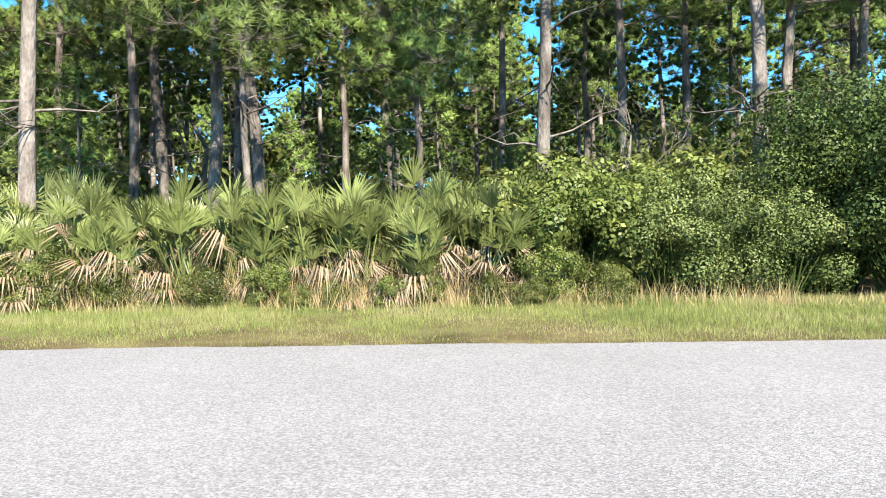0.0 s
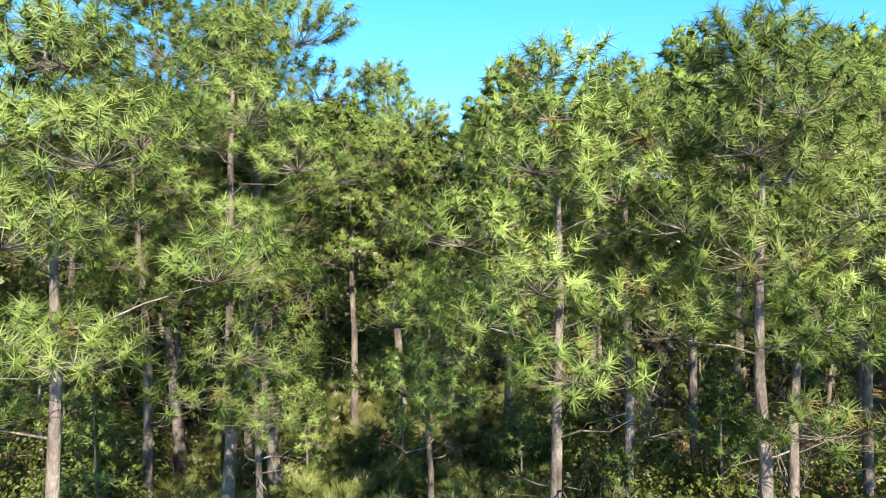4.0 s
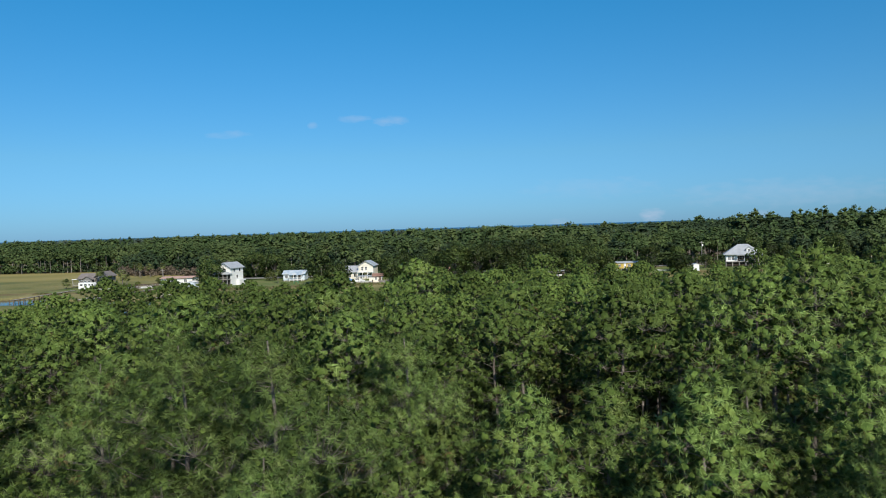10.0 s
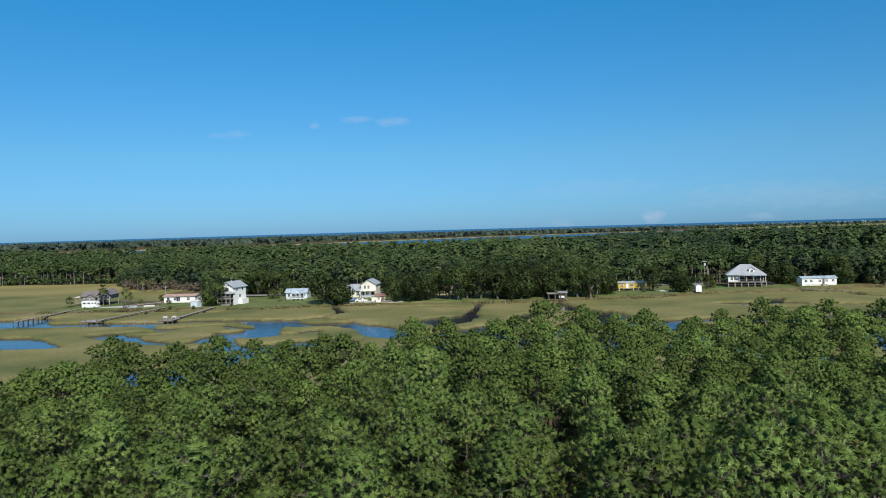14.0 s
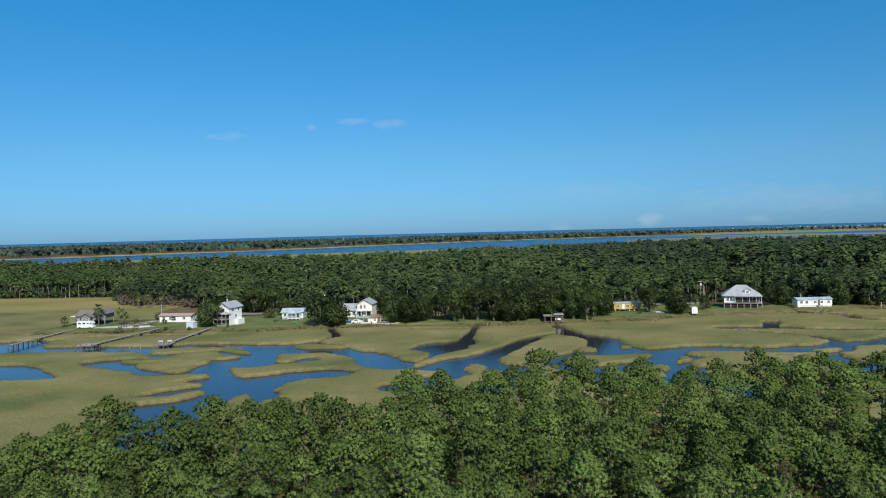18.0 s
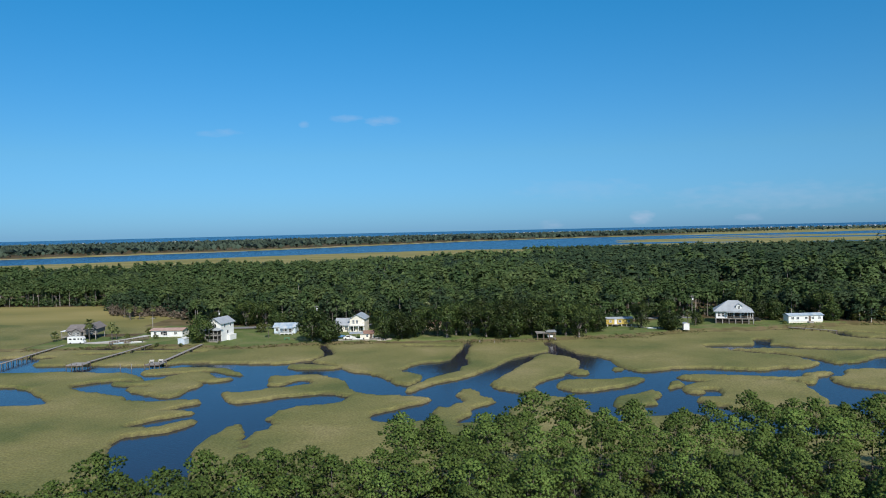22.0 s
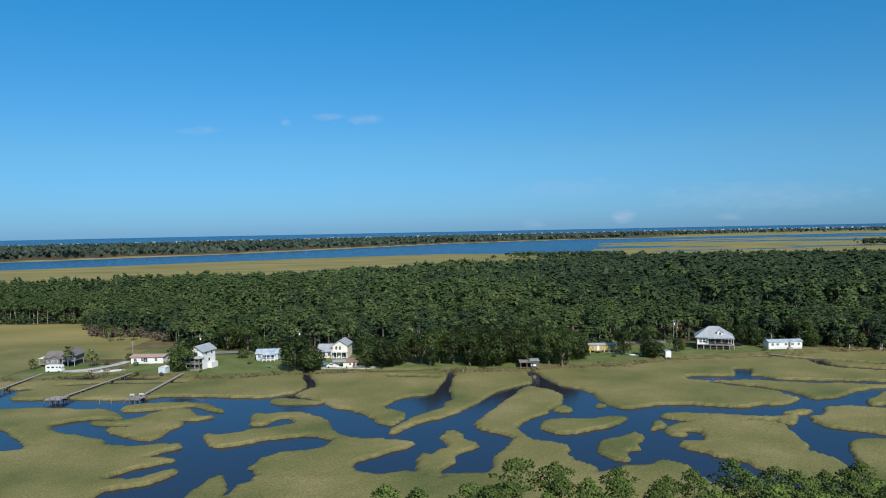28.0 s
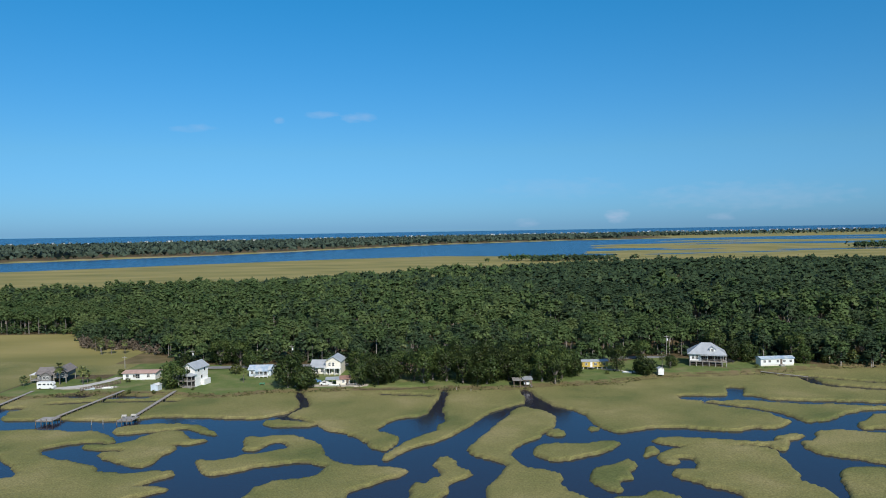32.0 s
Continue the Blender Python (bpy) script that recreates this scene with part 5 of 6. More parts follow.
# wooded barrier island and small hammocks
x, y = scatter(17000, -2600, 2600, [(px, py + 40) for px, py in RIVER_FAR], [(px, py - 350) for px, py in ISLAND_BACK])
keep = (np.abs(x) < 0.75 * y) & (y > line(x, RIVER_FAR) + 30) & ((x < 700) | (y > line(x, ISLAND_BACK) - 1000)) & ((x < 1200) | (rng.uniform(size=len(x)) < 0.25))
x, y = x[keep], y[keep]
woods("island_woods", "dark wooded barrier island beyond the river", x, y, rng.uniform(9, 15, len(x)), rng.uniform(7, 11, len(x)), 1, 2, 7.0, 0.5, 0.6, trunk=False, mats=(HAZED_ISLAND, HAZED_ISLAND))
x = np.concatenate([rng.normal(185, 55, 150), rng.uniform(900, 1130, 160)])
y = np.concatenate([1310 + rng.normal(size=150) * 14, 1680 + rng.normal(size=160) * 22])
woods("hammock_trees", "clumps of trees standing in the far marsh", x, y, rng.uniform(7, 12, len(x)) + np.where(x > 800, 7.0, 0.0), rng.uniform(3, 6, len(x)), 5, 3, 2.6, 0.7, 0.7)
x = rng.uniform(-210, -150, 190)
y = line(x, WOODS_FRONT) + rng.uniform(-6, 9, 190)
woods("brown_thicket", "leafless brown brush at the edge of the field", x, y, rng.uniform(2, 5.5, 190), rng.uniform(1.2, 2.4, 190), 12, 16, 0.42, 1.0, 0.5, trunk=False, mats=(BRUSH, BRUSH))

# brush along the bank below the houses
BANK_GREEN = material("bank_weeds", [(0.070, 0.085, 0.028), (0.120, 0.128, 0.046)], 0.9, scale=0.4, fine=0.3, island=0.25, gloss=0.1)
BANK_STRAW = material("bank_sedge", [(0.105, 0.098, 0.042), (0.165, 0.148, 0.066)], 0.9, scale=0.4, fine=0.3, island=0.25, gloss=0.1)
x = rng.uniform(-178, 195, 420)
x = x[noise2(x * 0.06, x * 0, 71, 3) > -0.25]
y = line(x, BANK) + rng.normal(size=len(x)) * 1.8 - 0.4
half = len(x) // 2
woods("bank_brush", "low green weeds along the marsh bank", x[:half], y[:half], rng.uniform(0.15, 0.45, half), rng.uniform(0.8, 2.0, half), 6, 6, 0.20, 1.0, 0.5, trunk=False, mats=(BANK_GREEN, BANK_GREEN))
woods("bank_reeds", "tufts of rank sedge along the marsh bank", x[half:], y[half:], rng.uniform(0.15, 0.45, len(x) - half), rng.uniform(0.8, 2.2, len(x) - half), 6, 6, 0.20, 1.0, 0.5, trunk=False, mats=(BANK_STRAW, BANK_GREEN))


# ---- houses, docks and yards across the marsh ----
WHITE_SIDING = material("white_siding", [(0.70, 0.70, 0.67), (0.80, 0.80, 0.77)], 0.6, scale=0.6, fine=0.05, bump=0.3, bump_scale=3, stretch_by=(0.2, 0.2, 4))
GREY_SIDING = material("grey_siding", [(0.16, 0.155, 0.15), (0.24, 0.23, 0.22)], 0.8, scale=0.6, fine=0.1, bump=0.4, bump_scale=4, stretch_by=(0.2, 0.2, 4))
CREAM_SIDING = material("cream_siding", [(0.66, 0.62, 0.52), (0.76, 0.72, 0.62)], 0.7, scale=0.6, fine=0.06)
YELLOW_SIDING = material("yellow_siding", [(0.44, 0.31, 0.06), (0.54, 0.39, 0.09)], 0.7, scale=0.7, fine=0.08)
BLUE_SIDING = material("pale_blue_siding", [(0.50, 0.58, 0.64), (0.60, 0.67, 0.72)], 0.7, scale=0.7, fine=0.06)
TAN_SIDING = material("tan_siding", [(0.42, 0.33, 0.24), (0.52, 0.42, 0.31)], 0.8, scale=0.7, fine=0.08)
METAL_ROOF = material("grey_metal_roof", [(0.40, 0.42, 0.43), (0.50, 0.52, 0.53)], 0.4, metal=0.2, scale=0.5, fine=0.05)
BLUE_ROOF = material("weathered_blue_roof", [(0.20, 0.30, 0.42), (0.42, 0.50, 0.56), (0.56, 0.58, 0.58)], 0.5, scale=0.45, fine=0.1)
DARK_ROOF = material("dark_shingles", [(0.09, 0.085, 0.085), (0.15, 0.14, 0.14)], 0.9, scale=0.8, fine=0.2, bump=0.4)
RED_ROOF = material("red_brown_roof", [(0.22, 0.12, 0.09), (0.32, 0.19, 0.14)], 0.85, scale=0.6, fine=0.15)
PINK_ROOF = material("faded_red_roof", [(0.40, 0.25, 0.20), (0.50, 0.34, 0.28)], 0.85, scale=0.6, fine=0.15)
BROWN_GREY_ROOF = material("weathered_brown_shingles", [(0.155, 0.135, 0.125), (0.225, 0.200, 0.188)], 0.9, scale=0.8, fine=0.2, bump=0.4)
BROWN_WOOD = material("brown_weathered_wood", [(0.10, 0.07, 0.05), (0.19, 0.145, 0.11)], 0.85, scale=0.8, fine=0.2, thing=0.15)
GREY_WOOD = material("grey_weathered_wood", [(0.22, 0.20, 0.18), (0.36, 0.34, 0.31)], 0.85, scale=0.8, fine=0.2, thing=0.15)
DECK_WHITE = material("white_trim", [(0.72, 0.72, 0.70), (0.80, 0.80, 0.78)], 0.5, scale=1)
CONCRETE = material("concrete", [(0.42, 0.40, 0.37), (0.54, 0.52, 0.48)], 0.9, scale=0.4, fine=0.1)
TARMAC = material("worn_tarmac", [(0.16, 0.16, 0.16), (0.24, 0.24, 0.23)], 0.9, scale=0.3, fine=0.1)
DARK_GLASS = material("window_glass", [(0.02, 0.025, 0.03), (0.03, 0.035, 0.04)], 0.05, scale=0.5)
# dark colour that stands in for shade at porches, undersides and carport
PAINTED_SHADE = material("painted_shade", [(0.05, 0.045, 0.04), (0.08, 0.07, 0.06)], 0.9, scale=0.6)
CAR_BLACK = material("black_car_paint", [(0.012, 0.012, 0.014), (0.018, 0.018, 0.02)], 0.2, scale=1)
CAR_BLUE = material("blue_paint", [(0.10, 0.22, 0.42), (0.14, 0.28, 0.50)], 0.25, scale=1)
RUBBER = material("tyre_rubber", [(0.02, 0.02, 0.02), (0.03, 0.03, 0.03)], 0.8, scale=4)
GREEN_PAINT = material("green_plastic", [(0.06, 0.30, 0.16), (0.08, 0.36, 0.20)], 0.5, scale=1)


def box(soup, x0, x1, y0, y1, z0, z1, slot=0):
    v = [(x, y, z) for z in (z0, z1) for y in (y0, y1) for x in (x0, x1)]
    f = [(0, 2, 3), (0, 3, 1), (4, 5, 7), (4, 7, 6), (0, 1, 5), (0, 5, 4), (2, 6, 7), (2, 7, 3), (0, 4, 6), (0, 6, 2), (1, 3, 7), (1, 7, 5)]
    soup.add(v, f, slot)


def box_part(name, parent, mat, *boxes, label=""):
    s = Soup()
    for b in boxes:
        box(s, *b)
    return part(name, s.mesh(name, mat), parent, label)


def gable(name, parent, mat, x0, x1, y0, y1, z, rise, along="x", thick=0.18, label=""):
    """Two roof slopes with thickness; along: the way the ridge runs."""
    s = Soup()
    if along == "x":
        m = (y0 + y1) / 2
        prof = [(y0, z), (m, z + rise), (y1, z), (y1, z - thick), (m, z + rise - thick), (y0, z - thick)]
        v = [(x, a, b) for x in (x0, x1) for a, b in prof]
    else:
        m = (x0 + x1) / 2
        prof = [(x0, z), (m, z + rise), (x1, z), (x1, z - thick), (m, z + rise - thick), (x0, z - thick)]
        v = [(a, y, b) for y in (y0, y1) for a, b in prof]
    f = []
    for k in range(6):
        q = (k + 1) % 6
        f += [(k, q, q + 6), (k, q + 6, k + 6)]
    for o in (0, 6):
        f += [(o, o + 1, o + 4), (o, o + 4, o + 5), (o + 1, o + 2, o + 3), (o + 1, o + 3, o + 4)]
    s.add(v, f)
    return part(name, s.mesh(name, mat), parent, label)


def gable_wall(name, parent, mat, x0, x1, y0, y1, z0, z1, rise, along="x"):
    """A wall block whose ends rise into gables."""
    s = Soup()
    box(s, x0, x1, y0, y1, z0, z1)
    if along == "x":
        m = (y0 + y1) / 2
        for x in (x0, x1):
            s.add([(x, y0, z1), (x, y1, z1), (x, m, z1 + rise)], [(0, 1, 2)])
    else:
        m = (x0 + x1) / 2
        for y in (y0, y1):
            s.add([(x0, y, z1), (x1, y, z1), (m, y, z1 + rise)], [(0, 1, 2)])
    return part(name, s.mesh(name, mat), parent)


def hip(name, parent, mat, x0, x1, y0, y1, z, rise, ridge, thick=0.18):
    """A hipped roof; ridge: its length, along x."""
    s = Soup()
    mx, my = (x0 + x1) / 2, (y0 + y1) / 2
    v = [(x0, y0, z), (x1, y0, z), (x1, y1, z), (x0, y1, z), (mx - ridge / 2, my, z + rise), (mx + ridge / 2, my, z + rise), (x0, y0, z - thick), (x1, y0, z - thick), (x1, y1, z - thick), (x0, y1, z - thick)]
    f = [(0, 1, 5), (0, 5, 4), (1, 2, 5), (2, 3, 4), (2, 4, 5), (3, 0, 4), (0, 6, 7), (0, 7, 1), (1, 7, 8), (1, 8, 2), (2, 8, 9), (2, 9, 3), (3, 9, 6), (3, 6, 0), (6, 8, 7), (6, 9, 8)]
    s.add(v, f)
    return part(name, s.mesh(name, mat), parent)


def window(parent, x, z, y, w=1.0, h=1.2, trim=None, name="window"):
    """A window in a wall that faces the creek: frame, pane and sill."""
    s = Soup()
    t = 0.09
    for b in ((x - w / 2 - t, x + w / 2 + t, y - 0.07, y, z + h, z + h + t), (x - w / 2 - t, x + w / 2 + t, y - 0.10, y, z - t, z), (x - w / 2 - t, x - w / 2, y - 0.07, y, z, z + h),
              (x + w / 2, x + w / 2 + t, y - 0.07, y, z, z + h)):
        box(s, *b)
    f = part(name, s.mesh("window_frame", trim or DECK_WHITE), parent)
    box_part("pane", f, DARK_GLASS, (x - w / 2, x + w / 2, y - 0.04, y - 0.015, z, z + h))
    box_part("glazing_bar", f, trim or DECK_WHITE, (x - 0.03, x + 0.03, y - 0.06, y - 0.04, z, z + h))
    box_part("meeting_rail", f, trim or DECK_WHITE, (x - w / 2, x + w / 2, y - 0.065, y - 0.04, z + h / 2 - 0.03, z + h / 2 + 0.03))
    return f


def side_window(parent, y, z, x, w=1.0, h=1.2):
    s = Soup()
    t = 0.09
    for b in ((x - 0.06, x + 0.06, y - w / 2 - t, y + w / 2 + t, z + h, z + h + t), (x - 0.06, x + 0.06, y - w / 2 - t, y + w / 2 + t, z - t, z), (x - 0.06, x + 0.06, y - w / 2 - t, y - w / 2, z, z + h), (x - 0.06, x + 0.06, y + w / 2, y + w / 2 + t, z, z + h)):
        box(s, *b)
    f = part("window", s.mesh("window_frame", DECK_WHITE), parent)
    box_part("pane", f, DARK_GLASS, (x - 0.04, x + 0.04, y - w / 2, y + w / 2, z, z + h))


def door(parent, x, z, y, w=0.95, h=2.05, mat=None):
    d = box_part("door", parent, mat or BROWN_WOOD, (x - w / 2, x + w / 2, y - 0.06, y, z, z + h))
    box_part("door_handle", d, METAL_ROOF, (x + w / 2 - 0.15, x + w / 2 - 0.1, y - 0.12, y - 0.06, z + 0.95, z + 1.05))


def posts(parent, mat, spots, z0, z1, r=0.12, name="post"):
    for x, y in spots:
        box_part(name, parent, mat, (x - r, x + r, y - r, y + r, z0, z1))


def railing(parent, mat, x0, x1, y, z, h=1.0, gap=0.45):
    s = Soup()
    box(s, x0, x1, y - 0.05, y + 0.05, z + h - 0.09, z + h)
    box(s, x0, x1, y - 0.03, y + 0.03, z + 0.1, z + 0.17)
    for x in np.arange(x0, x1 + 0.01, gap):
        box(s, x - 0.035, x + 0.035, y - 0.03, y + 0.03, z, z + h)
    part("railing", s.mesh("railing", mat), parent)


def house_at(name, label, x, y, turn=0.0):
    z = float(line(x, [(-200, -1.0), (0, -0.9), (60, -0.6), (110, -0.35), (300, -0.3)]))
    return thing(name, label, "house", at=(x, y, z - 0.02), turn=turn)


# grey cottage on posts
h = house_at("house", "grey wooden cottage with a brown-grey roof on posts", -169.5, 308, 6)
gable_wall("wall", h, GREY_SIDING, -6.0, 1.0, -4.0, 4.5, 1.2, 4.0, 2.0, "x")
gable("roof", h, BROWN_GREY_ROOF, -6.6, 1.6, -4.8, 5.3, 3.95, 2.1, "x")
gable_wall("front_gable", h, GREY_SIDING, -3.6, 0.4, -6.0, -3.8, 1.2, 3.7, 1.3, "y")
gable("gable_roof", h, BROWN_GREY_ROOF, -4.1, 0.9, -6.5, -1.5, 3.65, 1.45, "y")
gable_wall("wing", h, GREY_SIDING, 1.0, 6.0, -3.5, 5.0, 2.6, 4.6, 2.0, "y")
gable("wing_roof", h, BROWN_GREY_ROOF, 0.6, 6.6, -5.0, 5.6, 4.55, 2.2, "y")
box_part("deck", h, GREY_WOOD, (1.0, 6.2, -5.2, -3.5, 2.3, 2.6))
box_part("side_deck", h, GREY_WOOD, (-8.6, -6.0, -4.0, 2.0, 1.1, 1.3))
box_part("porch_roof", h, DECK_WHITE, (-8.8, -6.0, -4.4, 2.4, 3.6, 3.8))
railing(h, GREY_WOOD, 1.0, 6.2, -5.15, 2.6)
railing(h, GREY_WOOD, -8.6, -6.0, -3.95, 1.3)
posts(h, GREY_WOOD, [(1.2, -5.0), (3.6, -5.0), (6.0, -5.0), (1.2, 4.5), (6.0, 4.5), (-8.5, -3.9), (-8.5, 1.9), (-5.8, -3.8), (-5.8, 4.3), (-2.5, -3.8)], 0, 3.9)
# dark block added as painted shade under the cottage
box_part("crawl_space", h, PAINTED_SHADE, (-5.6, 0.8, -3.5, 4.2, 0, 1.25), label="dark block painted as the shade below the floor")
window(h, -2.4, 2.0, -6.0, 0.9, 1.1)
window(h, -0.9, 2.0, -6.0, 0.9, 1.1)
window(h, -4.9, 2.0, -4.0, 0.9, 1.1)
window(h, 3.5, 3.1, -3.5, 2.4, 1.3)

# low white house with a red-brown roof
h = house_at("house", "long low white house with a red-brown roof", -134.4, 312, 0)
gable_wall("wall", h, WHITE_SIDING, -6.9, 6.9, -3.6, 3.6, 0, 2.9, 0.5)
gable("roof", h, PINK_ROOF, -7.4, 7.4, -4.2, 4.2, 2.88, 0.62)
for x in (-5.0, -2.0, 3.9):
    window(h, x, 1.1, -3.6, 1.1, 1.1)
window(h, -0.6, 0.7, -3.6, 1.6, 1.6)
door(h, 2.0, 0.05, -3.6, mat=WHITE_SIDING)
box_part("doorstep", h, CONCRETE, (1.2, 2.8, -4.8, -3.6, 0, 0.15))

# three-level tower house
h = house_at("house", "tall narrow white house with a metal gable roof and porches", -106.8, 297, -14)
gable_wall("wall", h, WHITE_SIDING, -3.0, 3.0, -4.0, 5.0, 0.0, 7.2, 2.1, "y")
gable("roof", h, METAL_ROOF, -3.6, 3.6, -4.7, 5.6, 7.15, 2.35, "y")
box_part("porch_deck", h, GREY_WOOD, (-3.1, 3.1, -6.6, -4.0, 2.5, 2.7), (-3.1, 3.1, -6.6, -4.0, 0.0, 0.25))
hip("porch_roof", h, METAL_ROOF, -3.5, 3.5, -7.0, -3.4, 4.9, 0.9, 4.5)
railing(h, GREY_WOOD, -3.1, 3.1, -6.55, 2.7)
railing(h, GREY_WOOD, -3.1, 3.1, -6.55, 0.25)
posts(h, GREY_WOOD, [(-2.95, -6.45), (-1.0, -6.45), (1.0, -6.45), (2.95, -6.45)], 0, 4.8)
# thin dark sheets added to paint the shade within both porch levels
box_part("porch_screen", h, PAINTED_SHADE, (-2.8, 2.8, -4.06, -4.003, 0.3, 2.4), (-2.8, 2.8, -4.06, -4.003, 2.8, 4.7), label="dark sheet painted as the porch shade")
window(h, 0.0, 5.6, -4.0, 1.5, 1.3)
side_window(h, -1.5, 5.6, 3.0)
side_window(h, 2.5, 5.6, 3.0)
side_window(h, 0.5, 2.9, 3.0)
box_part("stair", h, WHITE_SIDING, (3.0, 4.5, 0.0, 4.5, 0, 2.2), label="white enclosed side stair")

# pale blue cottage with a front porch
h = house_at("house", "pale blue cottage with a white front porch", -84, 314, 2)
gable_wall("wall", h, BLUE_SIDING, -4.6, 4.6, -3.0, 4.0, 0.4, 3.2, 1.2)
gable("roof", h, BLUE_ROOF, -5.1, 5.1, -3.6, 4.6, 3.15, 1.4)
hip("porch_roof", h, BLUE_ROOF, -1.8, 4.0, -5.8, -2.4, 2.9, 0.7, 4.0)
box_part("porch_deck", h, DECK_WHITE, (-1.6, 3.8, -5.6, -3.0, 0.5, 0.7))
railing(h, DECK_WHITE, -1.6, 3.8, -5.5, 0.7)
posts(h, DECK_WHITE, [(-1.5, -5.5), (0.3, -5.5), (2.0, -5.5), (3.7, -5.5)], 0, 2.8)
box_part("foundation", h, CONCRETE, (-4.4, 4.4, -2.8, 3.8, 0, 0.42))
window(h, -3.2, 1.3, -3.0)
window(h, 0.0, 1.3, -3.0, 1.6, 1.2)
door(h, 2.4, 0.7, -3.0)

# two-storey white house with a low wing
h = house_at("house", "two-storey white house with metal roofs and a low wing", -55.6, 318, -4)
gable_wall("wing", h, CREAM_SIDING, -7.2, -0.5, -3.2, 5.0, 0, 3.0, 2.4)
gable("wing_roof", h, METAL_ROOF, -7.7, 0.2, -3.9, 5.7, 2.95, 2.6)
gable_wall("wall", h, CREAM_SIDING, -0.5, 6.0, -4.0, 5.0, 0, 5.6, 2.0, "y")
gable("roof", h, METAL_ROOF, -1.0, 6.5, -4.6, 5.6, 5.55, 2.2, "y")
box_part("balcony", h, DECK_WHITE, (-0.5, 6.2, -6.0, -4.0, 2.8, 3.0))
railing(h, DECK_WHITE, -0.5, 6.2, -5.95, 3.0)
posts(h, DECK_WHITE, [(-0.4, -5.9), (1.7, -5.9), (3.9, -5.9), (6.1, -5.9)], 0, 2.85)
window(h, -5.0, 0.9, -3.2, 1.8, 1.4)
window(h, -2.2, 0.9, -3.2, 1.2, 1.4)
window(h, 1.2, 3.6, -4.0, 0.8, 1.5)
window(h, 2.8, 3.6, -4.0, 0.8, 1.5)
window(h, 1.0, 0.5, -4.0, 1.8, 1.9)
window(h, 4.2, 0.5, -4.0, 1.8, 1.9)
# boat shed in front of it
h = thing("boat_shed", "small white waterside shed with a low grey roof and lean-to", "shed", at=(-46.5, 295, -0.95), turn=8)
gable_wall("wall", h, CREAM_SIDING, -2.2, 3.2, -2.2, 2.2, 0, 2.4, 0.8)
gable("roof", h, RED_ROOF, -1.0, 3.6, -2.7, 2.7, 2.35, 0.95)
box_part("lean_to_roof", h, METAL_ROOF, (-6.5, -0.8, -2.8, 2.6, 2.3, 2.45))
posts(h, GREY_WOOD, [(-6.3, -2.6), (-3.8, -2.6), (-6.3, 2.4)], 0, 2.3, 0.08)
window(h, 0.6, 0.9, -2.2, 0.8, 0.9)
door(h, 2.2, 0.02, -2.2)
# small tan house among the oaks
h = house_at("house", "small tan house half hidden behind oaks", -22, 319, 0)
gable_wall("wall", h, TAN_SIDING, -4.5, 4.5, -3, 3, 0, 2.7, 1.0)
gable("roof", h, RED_ROOF, -5, 5, -3.6, 3.6, 2.65, 1.2)
window(h, -2.5, 1.0, -3.0)
window(h, 1.5, 1.0, -3.0)

# yellow mobile home on piers
h = house_at("mobile_home", "yellow mobile home with a flat grey roof on piers", 58.9, 318.5, 2)
box_part("wall", h, YELLOW_SIDING, (-5.6, 5.6, -2.0, 2.0, 0.9, 3.3))
gable("roof", h, METAL_ROOF, -5.9, 5.9, -2.3, 2.3, 3.35, 0.5)
posts(h, CONCRETE, [(x, y) for x in (-5.0, -3.0, -1.0, 1.0, 3.0, 5.0) for y in (-1.7, 1.7)], 0, 0.92, 0.2, "pier")
window(h, -3.8, 1.7, -2.0, 0.9, 0.9)
window(h, 0.2, 1.7, -2.0, 1.1, 0.9)
window(h, 3.9, 1.7, -2.0, 0.9, 0.9)
door(h, -1.6, 1.0, -2.0, mat=DECK_WHITE)
box_part("deck", h, GREY_WOOD, (-2.8, -0.4, -3.8, -2.0, 0.8, 0.95))

# big raised house with a hipped metal roof and dormer
h = house_at("house", "large raised white house with a hipped grey metal roof and dormer", 108.8, 323.5, -16)
box_part("wall", h, WHITE_SIDING, (-7.0, -2.6, -4.8, 5.5, 2.2, 5.2), (-2.6, 7.0, -2.4, 5.5, 2.2, 5.2))
# lower wall takes a dark colour for the shade under the floor
box_part("lower_wall", h, PAINTED_SHADE, (-6.6, 6.6, -1.5, 5.0, 0, 2.2), label="enclosure under the house, coloured dark as shade")
hip("roof", h, METAL_ROOF, -8.0, 8.0, -5.8, 6.3, 5.15, 4.2, 4.0)
gable_wall("dormer", h, WHITE_SIDING, 1.2, 3.4, -4.2, -0.5, 5.6, 7.4, 0.9, "y")
gable("dormer_roof", h, METAL_ROOF, 0.8, 3.8, -4.6, 0.6, 7.35, 1.05, "y")
window(h, 2.3, 6.1, -4.2, 0.9, 1.1)
box_part("porch_deck", h, GREY_WOOD, (-7.2, 8.0, -6.6, -2.4, 1.95, 2.2))
railing(h, BROWN_WOOD, -2.6, 8.0, -6.5, 2.2)
# dark sheet on the wall, painted as shade behind the railing
box_part("porch_screen", h, PAINTED_SHADE, (-2.55, 6.9, -2.43, -2.404, 2.3, 5.0), label="dark sheet painted as the porch shade")
box_part("porch_roof", h, METAL_ROOF, (-2.7, 8.1, -6.9, -5.6, 4.72, 4.86))
posts(h, DECK_WHITE, [(-2.5, -5.6), (0.2, -5.6), (2.9, -5.6), (5.6, -5.6), (7.6, -5.6)], 2.2, 5.1, 0.1)
